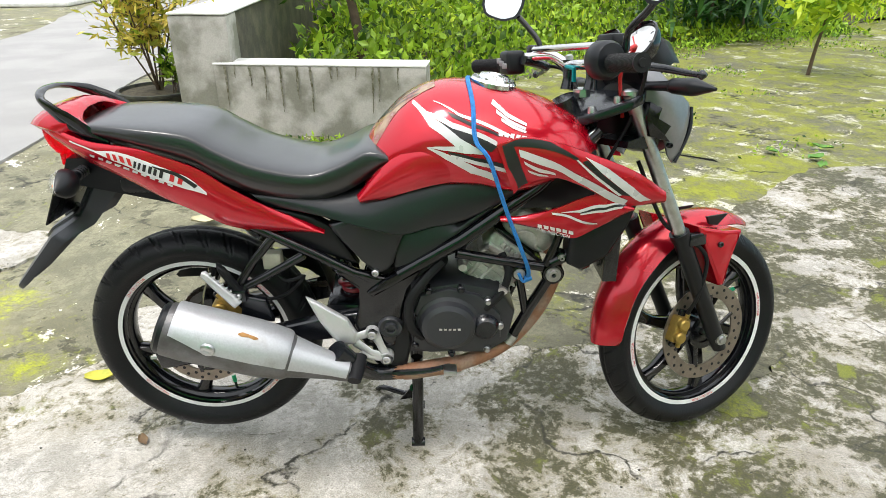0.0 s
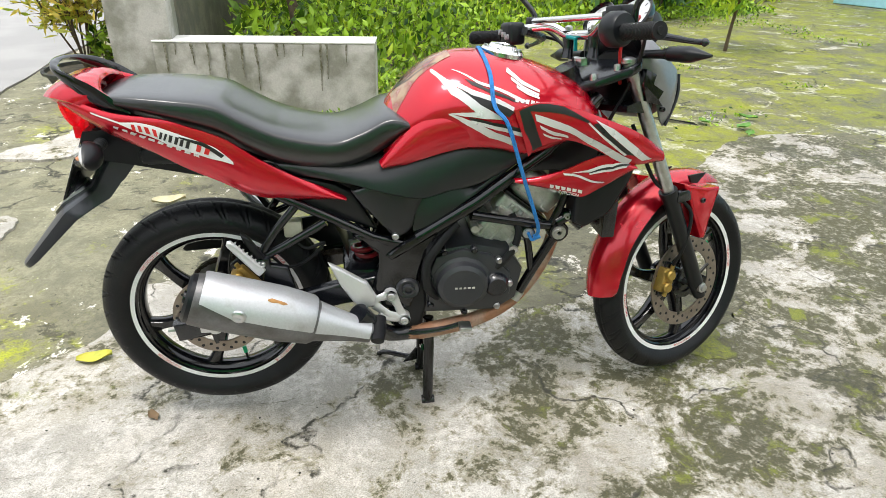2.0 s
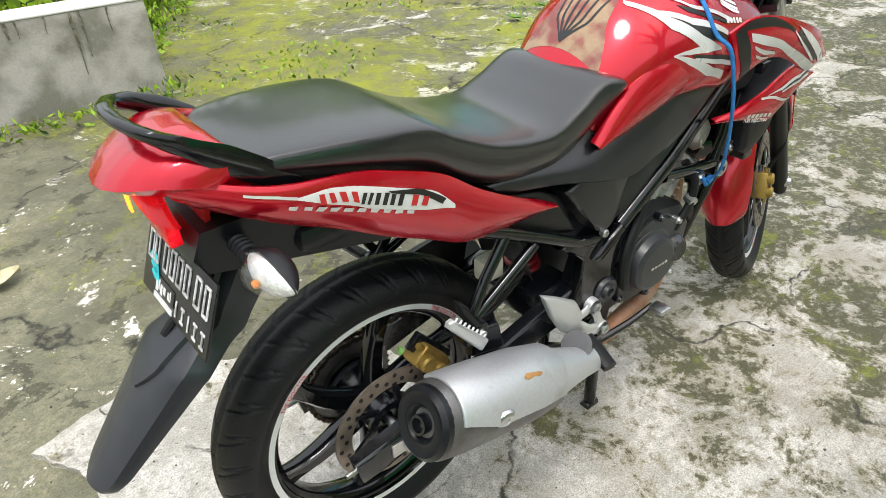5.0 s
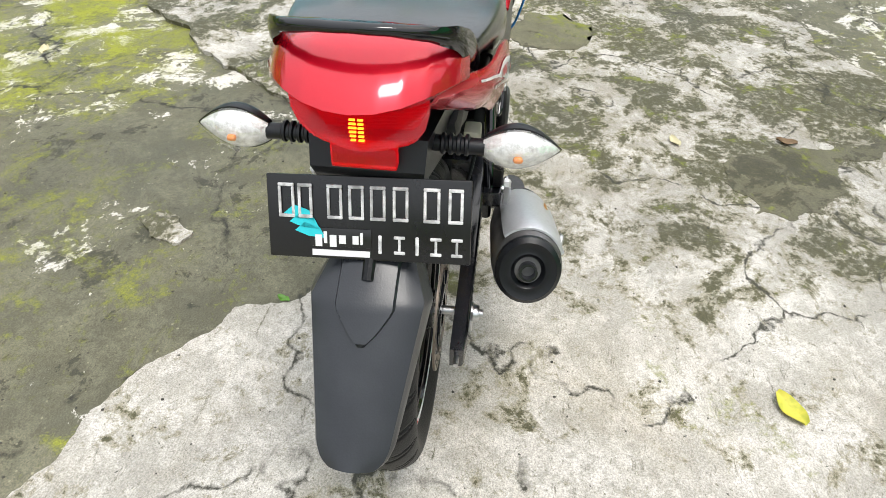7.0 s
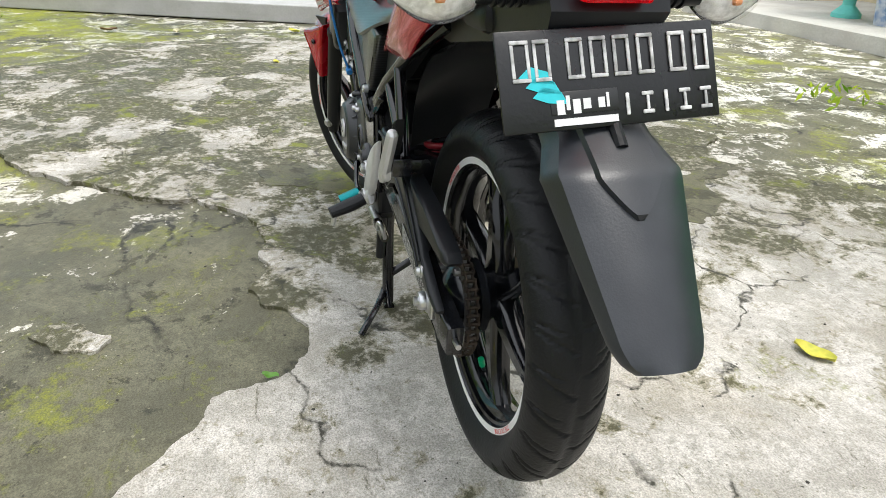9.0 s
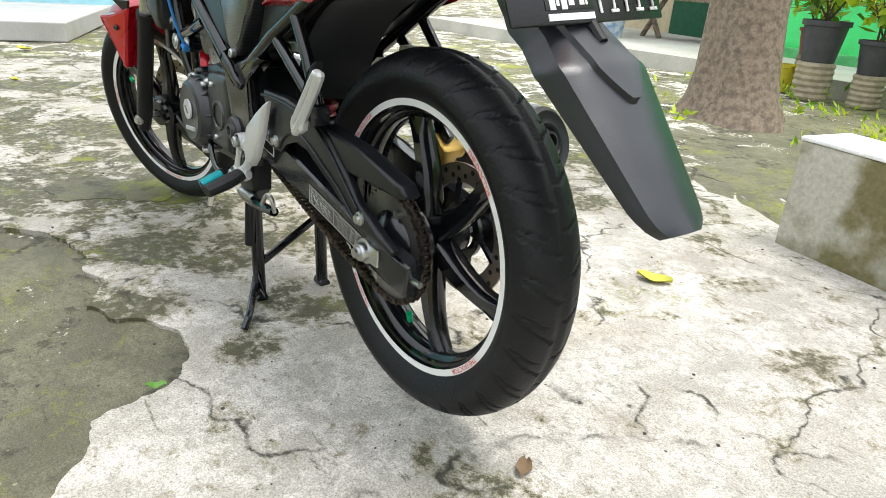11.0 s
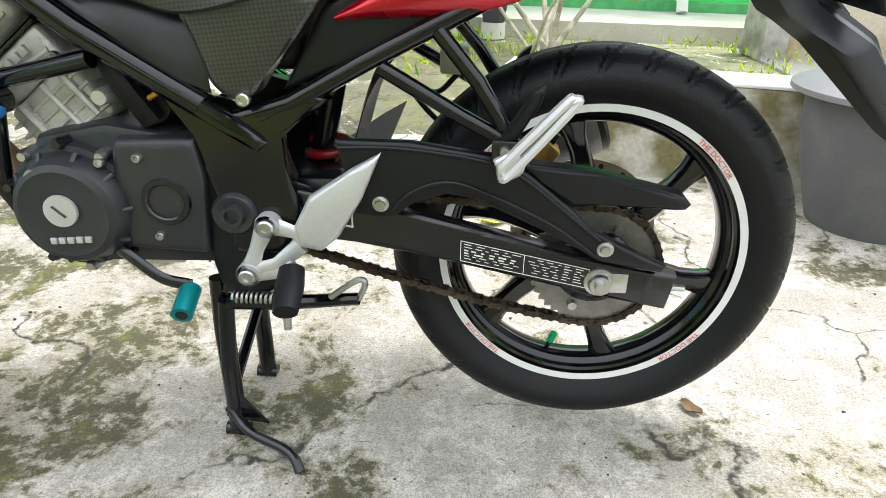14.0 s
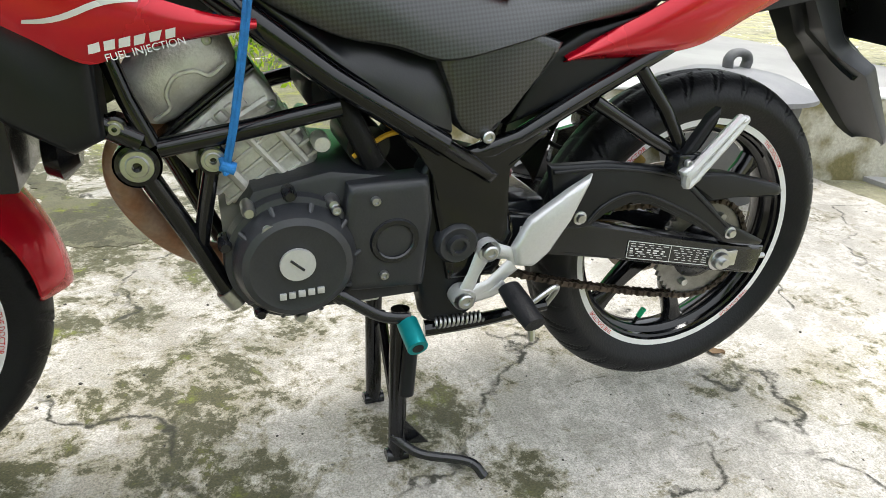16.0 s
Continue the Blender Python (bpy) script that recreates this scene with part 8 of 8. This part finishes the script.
# dark long leaved bush
bush = thing("strap_leaf_bush", "dark green bush with long arching strap leaves", "bush", at=(4.45, 7.55, 0))
rng_ = np.random.default_rng(41)
vs, fs = [], []
for k in range(330):
    a, e = rng_.uniform(0, 2 * math.pi), rng_.uniform(0.5, 1.35)
    L = rng_.uniform(0.5, 0.95)
    o = np.array((rng_.normal() * 0.42, rng_.normal() * 0.35, rng_.uniform(0.05, 0.65)))
    side = np.array((-math.sin(a), math.cos(a), 0))
    i = len(vs)
    for t, w in ((0, 0.010), (0.35, 0.030), (0.7, 0.024), (1, 0.002)):
        p = o + np.array((math.cos(a) * math.cos(e) * L * t, math.sin(a) * math.cos(e) * L * t, math.sin(e) * L * t - 0.55 * L * t * t))
        vs += [p - side * w, p + side * w]
    for j in range(3):
        fs.append((i + 2 * j, i + 2 * j + 1, i + 2 * j + 3, i + 2 * j + 2))
leaf_part("foliage", (np.array(vs), np.array(fs)), LEAF_DARK, bush)["kind"] = "stuff"
for k in range(5):
    part("stem", tube([(rng_.normal() * 0.2, rng_.normal() * 0.2, 0), (rng_.normal() * 0.3, rng_.normal() * 0.3, 0.7)], 0.018, 8), STEM, bush)

# ---- the lane's far side: painted house front, step and pots ----
far = thing("painted_house", "house front painted green and yellow with a turquoise plinth", "house")
part("wall", box(-17.5, 22.0, 0, -9.0, 22.3, 4.0), YELLOWGREEN, far)
part("plinth", box(-17.5, 21.9, 0, -9.0, 22.0, 0.35, 0.01), WHITEPAINT, far)
part("wall", box(-9.0, 21.6, 0, -5.9, 22.3, 4.0), TURQUOISE, far, "turquoise front wall")
win = part("window", box(-8.4, 21.55, 0.55, -6.6, 21.62, 2.2), BLACKMATT, far, "dark window")
part("window_frame", box(-8.5, 21.50, 0.45, -6.5, 21.56, 0.55, 0.01), WHITEPAINT, win)
part("roof", box(-18, 20.8, 4.0, -5.5, 23, 4.3), BARK, far)
part("front_step", box(-14.5, 13.0, 0, -6.6, 21.9, 0.10, 0.03), WHITEPAINT, far, "pale cement forecourt")
kerbhouse = thing("pale_house", "pale house beside the lane", "house")
part("wall", box(-5.4, 24, 0, 6.0, 24.4, 4.0), WHITEPAINT, kerbhouse)
part("roof", box(-5.6, 23.5, 4.0, 6.2, 25, 4.3), BARK, kerbhouse)


# ---- pots ----
def flowerpot(x, y, z, r, h, m, label, plant=None, seed=0, ribs=0, group="pots by the house"):
    p = thing("flower_pot", label, "flower pot", group, (x, y, z))
    prof = [(0.0001, 0), (r * 0.72, 0)]
    if ribs:
        for k in range(ribs):
            prof += [(r * (0.75 + 0.2 * k / ribs), h * k / ribs), (r * (0.82 + 0.2 * k / ribs), h * (k + 0.5) / ribs)]
    prof += [(r * 0.94, h * 0.86), (r * 1.05, h * 0.88), (r * 1.06, h), (r * 0.95, h), (r * 0.9, h * 0.9), (0.0001, h * 0.88)]
    part("pot", lathe(prof, (0, 0, 0), "z", 26), m, p, smooth=40)
    if plant:
        shrub(p, (0, 0, h * 0.88), plant[0], plant[1], plant[2], plant[3], plant[4], plant[5], seed, plant[6] if len(plant) > 6 else 0.4, 0.1, r=0.008)
    return p


TERRA = mat("dusty red clay", (0.30, 0.09, 0.08), 0.8, vary=0.2, scale=20, bump=0.3)
GREYPOT = mat("dark grey plastic pot", (0.07, 0.07, 0.08), 0.6, vary=0.2, scale=15, bump=0.2)
BEIGEPOT = mat("beige cement pot", (0.42, 0.36, 0.26), 0.8, vary=0.25, scale=18, bump=0.4)
YELLOWPOT = mat("yellow pot", (0.62, 0.52, 0.03), 0.6, vary=0.15, scale=15)
BLUEPOT = mat("blue white drum", (0.55, 0.58, 0.62), 0.7, vary=0.2, scale=9, second=(0.12, 0.22, 0.42), amount=0.9, bump=0.2)
for k, (x, y, r, h, m, lab, pl) in enumerate((
        (-6.9, 17.0, 0.20, 0.35, WHITEPAINT, "white pot with a small green plant", (0.6, 0.3, 4, 120, 0.15, LEAF_MID)),
        (-6.3, 17.6, 0.20, 0.35, WHITEPAINT, "white pot with a small green plant", (0.7, 0.3, 4, 120, 0.15, LEAF_MID)),
        (-5.4, 18.6, 0.22, 0.45, GREYPOT, "tall dark pot by the lane", None),
        (-7.2, 15.2, 0.22, 0.30, BLUEPOT, "blue and white pot by the lane", (0.5, 0.3, 4, 120, 0.15, LEAF_BRIGHT)),
        (-4.6, 19.5, 0.28, 0.55, TERRA, "ribbed red clay pot by the lane", None))):
    flowerpot(x, y, 0.0, r, h, m, lab, pl, 60 + k, 4 if m is TERRA else 0, "pots by the lane")

# ---- south side: terrace, green house, tree, pots, bin ----
ter = thing("terrace", "grey cement terrace with a low step", "terrace")
ter["kind"] = "structure"
bm = bmesh.new()
edge = [(6.6, -4.75), (3.6, -4.65), (1.9, -4.80), (-2.6, -4.45), (-3.4, -8.6), (6.6, -9.8)]
a = [bm.verts.new((x, y, 0.13)) for x, y in edge]
b = [bm.verts.new((x, y, -0.05)) for x, y in edge]
bm.faces.new(a)
for i in range(6):
    bm.faces.new((a[i], b[i], b[(i + 1) % 6], a[(i + 1) % 6]))
part("slab", bm, mat("grey cement terrace", (0.56, 0.54, 0.50), 0.85, vary=0.2, scale=3, fine=60, bump=0.4, second=(0.46, 0.43, 0.39), amount=0.7), ter)
house = thing("green_house", "house with bright green walls and a shaded porch", "house")


def wall_between(nm, a, b, z0, z1, m, t=0.2, par=house, label=""):
    d = Vector((b[0] - a[0], b[1] - a[1], 0))
    bm = box(0, -t, z0, d.length, 0, z1, 0.01)
    bm.transform(Matrix.Translation((a[0], a[1], 0)) @ Matrix.Rotation(math.atan2(d.y, d.x), 4, "Z"))
    return part(nm, bm, m, par, label)


wall_between("wall", (-3.4, -5.55), (3.2, -6.15), 0.0, 3.0, GREENPAINT)
wall_between("wall", (3.2, -6.9), (4.6, -7.1), 0.0, 3.0, mat("dark green wall", (0.01, 0.10, 0.05), 0.6, vary=0.2), label="dark green wall")
wall_between("wall", (4.6, -7.1), (7.6, -7.6), 0.0, 3.0, mat("cream wall", (0.62, 0.52, 0.36), 0.7, vary=0.12), label="cream wall")
wall_between("plinth", (-3.4, -5.47), (3.2, -6.07), 0.0, 0.22, mat("pale green plinth", (0.10, 0.45, 0.16), 0.7, vary=0.2), 0.08, house, "pale green plinth")
# roof out of view, added to keep the porch dark
wall_between("added_porch_roof", (3.2, -6.0), (8.2, -6.6), 2.7, 2.8, BARK, 2.6)
wall_between("roof", (-4.0, -5.5), (3.6, -6.1), 3.0, 3.2, BARK, 3.0)
part("drain_pipe", tube([(-1.55, -5.62, 0.34), (-1.55, -5.42, 0.26), (-1.55, -5.36, 0.15)], 0.05, 12, 8), WHITEPAINT, house, "white drain pipe")
part("meter_box", box(-1.55, -5.72, 0.45, -1.15, -5.58, 0.75, 0.02), BLACKMATT, house, "dark vent grille")
for k in range(4):
    part("vent_slat", box(-1.53, -5.58, 0.48 + 0.06 * k, -1.17, -5.56, 0.50 + 0.06 * k), WHITEPAINT, house)
bench = thing("bench", "dark wooden bench on the porch", "bench", at=(3.6, -6.2, 0.13))
part("seat", box(-0.7, -0.2, 0.42, 0.7, 0.2, 0.46, 0.01), BARK, bench)
for x in (-0.6, 0.6):
    part("leg", tube([(x - 0.12, 0, 0), (x + 0.12, 0, 0.42)], 0.03, 8), BARK, bench)
    part("leg", tube([(x + 0.12, 0, 0), (x - 0.12, 0, 0.42)], 0.03, 8), BARK, bench)
flowerpot(4.3, -5.5, 0.13, 0.26, 0.55, BLUEPOT, "paint splashed drum on the terrace", (0.6, 0.25, 5, 60, 0.22, LEAF_DARK, 0.2), 71)
vase = thing("pedestal_vase", "turquoise pedestal vase with a leafy plant", "vase", "pots by the house", (4.95, -5.55, 0.13))
part("vase", lathe([(0.0001, 0), (0.14, 0), (0.14, 0.04), (0.06, 0.12), (0.06, 0.2), (0.17, 0.34), (0.18, 0.45), (0.15, 0.46), (0.0001, 0.42)], (0, 0, 0), "z", 24), TURQUOISE, vase, smooth=40)
shrub(vase, (0, 0, 0.42), 0.5, 0.35, 6, 60, 0.30, LEAF_BRIGHT, 72, 0.5, 0.1)

row = ((2.02, -4.62, 0.20, 0.20, 0.20, TERRA, "dusty red clay bowl pot on a stand", (0.55, 0.35, 6, 320, 0.11, LEAF_BRIGHT)),
       (1.52, -4.52, 0.26, 0.21, 0.28, GREYPOT, "large dark grey pot on a stand", (0.55, 0.35, 6, 220, 0.14, LEAF_MID)),
       (1.76, -4.60, 0.008, 0.11, 0.20, YELLOWPOT, "yellow pot on the ground", None),
       (1.16, -4.55, 0.22, 0.17, 0.22, GREYPOT, "dark grey pot on a painted block", (0.5, 0.35, 6, 260, 0.12, LEAF_BRIGHT)),
       (0.46, -4.55, 0.16, 0.17, 0.22, GREYPOT, "dark pot with a leafy plant on a brick stand", (0.5, 0.32, 6, 240, 0.12, LEAF_MID)),
       (0.83, -4.50, 0.22, 0.19, 0.16, BEIGEPOT, "beige bowl pot on a ribbed stand", (0.4, 0.2, 5, 60, 0.10, LEAF_MID)),
       (0.10, -4.50, 0.12, 0.16, 0.22, GREYPOT, "grey pot with thin stems", (0.5, 0.3, 6, 120, 0.10, LEAF_MID)),
       (1.80, -5.00, 0.26, 0.16, 0.20, TERRA, "small red clay pot with a leafy plant", (0.5, 0.3, 6, 160, 0.12, LEAF_BRIGHT)))
for k, (x, y, z, r, h, m, lab, pl) in enumerate(row):
    r *= 0.72
    flowerpot(x, y, z, r, h, m, lab, pl, 80 + k)
    if z > 0.1:
        st = thing("pot_stand", "ribbed cement pot stand" if k % 2 else "painted cement block stand", "stand", "pot stands", (x, y, 0))
        prof = [(0.0001, -0.02)]
        nr = 6
        for j in range(nr):
            prof += [(r * 0.80, (z - 0.002) * j / nr), (r * (0.86 if k % 2 else 0.81), (z - 0.002) * (j + 0.5) / nr)]
        prof += [(r * 0.8, z - 0.002), (0.0001, z - 0.002)]
        part("block", lathe(prof, (0, 0, 0), "z", 20), BEIGEPOT if k % 2 else WHITEPAINT, st, smooth=30)

# old tree
oak = thing("old_tree", "thick old tree with rough bark and root flare", "tree", at=(1.33, -3.22, 0))
rows = []
for z, r in ((-0.1, 0.36), (0.0, 0.31), (0.10, 0.255), (0.25, 0.225), (0.6, 0.208), (1.2, 0.20), (2.0, 0.19), (3.0, 0.175)):
    rows.append([Vector(((r + 0.035 * math.sin(3 * a + z * 0.6) * (1.4 - min(z, 1.2)) + 0.02 * noise.noise((math.cos(a) * 3, math.sin(a) * 3, z * 2))) * math.cos(a) + 0.06 * z, (r + 0.035 * math.sin(3 * a + 1) * (1.2 - min(z, 1.2))) * math.sin(a), z)) for a in np.linspace(0, 2 * math.pi, 40, endpoint=False)])
part("trunk", skin(rows), BARK, oak, smooth=70)
rng_ = np.random.default_rng(91)
cs = []
for k in range(10):
    a = k * 2.4
    tip = Vector((1.8 * math.cos(a), 1.8 * math.sin(a), rng_.uniform(4.2, 5.6)))
    part("limb", tube([(0.17, 0, 2.8), tip * 0.5 + Vector((0.1, 0, 1.7)), tip], [0.12, 0.07, 0.02], 8, 10), BARK, oak, smooth=60)
    for q in range(50):
        cs.append(tuple(tip + Vector(rng_.normal(size=3)) * 0.55))
leaf_part("crown", leaves(cs, 0.20, 0.45, 0.5, 91), LEAF_MID, oak, "high leafy crown")["kind"] = "stuff"

sb = thing("yard_bush", "thin stemmed bush with broad green leaves", "bush", at=(-0.27, -3.65, 0))
shrub(sb, (0, 0, 0), 1.0, 0.72, 4, 170, 0.16, LEAF_MID, 95, 0.45, 0.4, r=0.020, stem_mat=PALEBARK)
shrub(sb, (0.12, 0.05, 0), 0.75, 0.6, 3, 60, 0.16, LEAF_BRIGHT, 96, 0.45, 0.5, r=0.014, stem_mat=PALEBARK)

gate = thing("gate_pillar", "tall rust stained cement gate pillar", "wall", at=(0, 0, 0))
gate["kind"] = "structure"
part("wall_body", box(-2.75, -4.15, 0, -1.85, -3.85, 2.6, 0.01), mat("rust streaked plaster", (0.52, 0.46, 0.36), 0.85, vary=0.2, scale=2.2, fine=60, bump=0.4, second=(0.30, 0.20, 0.09), amount=0.7), gate)
part("post", box(-1.85, -4.2, 0, -1.68, -3.80, 2.7, 0.01), PLASTER, gate)

bin_ = thing("water_bin", "grey black plastic bin with a round domed lid", "bin", at=(-0.94, -0.93, 0))
BINP = mat("dusty grey black plastic", (0.10, 0.10, 0.105), 0.55, vary=0.15, scale=8, bump=0.15, second=(0.14, 0.14, 0.135), amount=0.6, spec=0.35)
LIDP = mat("grey plastic lid", (0.17, 0.17, 0.18), 0.5, vary=0.12, scale=8, bump=0.1, second=(0.24, 0.24, 0.24), amount=0.6)
part("body", lathe([(0.0001, 0.01), (0.150, 0.0), (0.160, 0.03), (0.205, 0.18), (0.225, 0.29), (0.228, 0.355), (0.238, 0.36), (0.238, 0.378), (0.0001, 0.378)], (0, 0, 0), "z", 44), BINP, bin_, smooth=40)
lid = part("lid", lathe([(0.258, 0.368), (0.272, 0.372), (0.272, 0.386), (0.255, 0.396), (0.16, 0.432), (0.06, 0.448), (0.0001, 0.450)], (0, 0, 0), "z", 48), LIDP, bin_, "grey domed lid", 30)
part("lid_handle", tube([(-0.035, 0, 0.445), (-0.040, 0, 0.475), (-0.02, 0, 0.495), (0.02, 0, 0.495), (0.040, 0, 0.475), (0.035, 0, 0.445)], 0.014, 10, 20, flat=1.6), BINP, lid, smooth=60)

# ---- east side: pale blue house with a white step ----
east = thing("blue_house", "house with a pale blue wall and grey step", "house")
wall_between("wall", (8.55, 8.85), (9.3, 7.0), 0.0, 3.0, BLUEPAINT, 0.2, east)
wall_between("wall", (9.9, 7.2), (7.5, -1.2), 0.0, 3.0, BLUEPAINT, 0.2, east)
part("post", box(9.16, 6.86, 0.0, 9.34, 7.04, 3.0, 0.01), BLUEPAINT, east)
wall_between("step", (7.75, 5.75), (5.35, -0.35), 0.0, 0.15, mat("smooth grey cement step", (0.44, 0.43, 0.42), 0.75, vary=0.12, scale=4, fine=60, bump=0.3, second=(0.36, 0.35, 0.33), amount=0.6), -2.3, east, "grey cement step")
tank2 = thing("water_drum", "white plastic drum lying on a dark block", "drum", at=(8.3, 6.9, 0))
part("block", box(-0.30, -0.28, 0, 0.30, 0.28, 0.28, 0.02), DARKWALL, tank2)
part("drum", lathe([(0.0001, -0.3), (0.15, -0.3), (0.17, -0.27), (0.17, 0.27), (0.15, 0.3), (0.0001, 0.3)], (0, 0, 0.448), "y", 26), WHITEPAINT, tank2, smooth=40)


# ---- parked dark motorcycle across the lane ----
pm = thing("parked_scooter", "dark parked scooter across the lane", "motorcycle", at=(-5.2, -3.8, 0.012))
for x in (-0.6, 0.6):
    w = part("wheel", lathe([(0.17, -0.03), (0.25, -0.045), (0.28, -0.02), (0.28, 0.02), (0.25, 0.045), (0.17, 0.03)], (x, 0, 0.28), "y", 30), RUBBER, pm, smooth=50)
    part("rim", lathe([(0.02, -0.03), (0.17, -0.03), (0.18, 0), (0.17, 0.03), (0.02, 0.03)], (x, 0, 0.28), "y", 24), STEEL, w)
part("body", skin([[Vector((x, w * math.cos(a), z + h * math.sin(a))) for a in np.linspace(0, 2 * math.pi, 16, endpoint=False)] for x, w, z, h in ((-0.85, 0.05, 0.75, 0.05), (-0.6, 0.16, 0.66, 0.15), (-0.2, 0.17, 0.58, 0.18), (0.1, 0.15, 0.40, 0.12), (0.4, 0.16, 0.55, 0.22), (0.55, 0.12, 0.85, 0.14))]), BLACKGLOSS, pm, smooth=60)
part("seat", box(-0.75, -0.13, 0.74, 0.0, 0.13, 0.84, 0.04), VINYL, pm)
part("handlebar", tube([(0.45, -0.32, 1.02), (0.5, 0, 1.0), (0.45, 0.32, 1.02)], 0.018, 10, 12), BLACKMATT, pm)
part("fork", tube([(0.5, 0, 0.9), (0.6, 0, 0.28)], 0.03, 10), BLACKMETAL, pm)


# ---- fallen leaves and litter ----
def fallen(x, y, size, turn, m, label):
    """A curled leaf lying on the ground."""
    rows = []
    for t in np.linspace(0, 1, 9):
        w = size * 0.28 * math.sin(math.pi * (0.06 + 0.9 * t)) ** 0.8
        z = 0.010 + size * 0.10 * (t - 0.4) ** 2 * 2
        rows.append([Vector((size * (t - 0.5), w * q, z + size * 0.12 * q * q + 0.002 * math.sin(9 * t))) for q in (-1, -0.5, 0, 0.5, 1)])
    bm = skin(rows, closed=False, caps=False)
    bm.transform(Matrix.Rotation(turn, 4, "Z"))
    ob = thing("fallen_leaf", label, "leaf", "fallen leaves", (x, y, 0))
    part("blade", bm, m, ob, smooth=60)


YLEAF = mat("yellow fallen leaf", (0.55, 0.50, 0.06), 0.6, vary=0.2, scale=40, bump=0.2, second=(0.35, 0.40, 0.05), amount=0.6)
BLEAF = mat("dry brown leaf", (0.20, 0.13, 0.07), 0.8, vary=0.3, scale=30, bump=0.3)
PLEAF = mat("pale dry leaf", (0.55, 0.50, 0.32), 0.8, vary=0.2, scale=30, bump=0.2)
GLEAF = mat("green fallen leaf", (0.10, 0.25, 0.03), 0.5, vary=0.2, scale=30, bump=0.2)
for x, y, sz, tn, m, lab in ((0.111, -0.803, 0.088, 0.5, YLEAF, "yellow green fallen leaf on the cement"), (-0.447, 0.249, 0.10, 0.15, YLEAF, "yellow fallen leaf on the cement"), (-0.48, 1.48, 0.15, 0.1, PLEAF, "long pale dry leaf on the ground"), (0.29, 0.36, 0.035, 1.2, GLEAF, "small green leaf on the ground"), (-0.215, -0.04, 0.045, 2.2, BLEAF, "small dry brown leaf"),
                             (2.9, 2.3, 0.12, 0.3, GLEAF, "green leaf on the cement"), (2.7, 2.45, 0.10, 1.8, GLEAF, "green leaf on the cement"), (3.05, 2.5, 0.12, 2.6, GLEAF, "green leaf on the cement"), (2.85, 2.15, 0.10, 0.9, GLEAF, "green leaf on the cement"), (4.9, 0.0, 0.12, 0.7, YLEAF, "yellow fallen leaf near the step"), (4.9, 0.9, 0.10, 0.1, PLEAF, "pale dry leaf near the step"), (5.0, 1.4, 0.12, 2.0, BLEAF, "brown fallen leaf near the step"), (3.6, 0.2, 0.07, 0.4, YLEAF, "small yellow fallen leaf"),
                             (4.3, -5.4, 0.12, 0.3, YLEAF, "yellow fallen leaf by the terrace"), (2.9, -4.9, 0.10, 1.3, BLEAF, "brown fallen leaf by the terrace"), (1.2, -0.72, 0.06, 0.4, PLEAF, "small pale fallen leaf"), (1.25, -1.1, 0.07, 1.4, BLEAF, "small brown fallen leaf"), (-0.9, -0.55, 0.05, 0.3, YLEAF, "small yellow fallen leaf on the cement"), (1.55, 1.75, 0.07, 0.3, PLEAF, "pale dry leaf on the concrete"), (-1.15, -0.72, 0.11, 1.0, BLEAF, "curled brown leaf by the bin")):
    fallen(x, y, sz, tn, m, lab)
rr = random.Random(77)
bm = bmesh.new()
for k in range(420):
    x, y = rr.uniform(-1.4, 2.6), rr.uniform(-1.3, 1.4)
    r = rr.choice((0.0012, 0.0016, 0.002, 0.003))
    g = bmesh.ops.create_icosphere(bm, subdivisions=1, radius=r)
    for v in g["verts"]:
        v.co = Vector((v.co.x * rr.uniform(0.8, 1.6) + x, v.co.y * rr.uniform(0.8, 1.6) + y, v.co.z * 0.7 + 0.0095))
tagged(part("grit", bm, mat("dark grit", (0.06, 0.055, 0.045), 0.9, vary=0.3)), "small dark crumbs of dirt on the cement", "grit", kind="stuff")
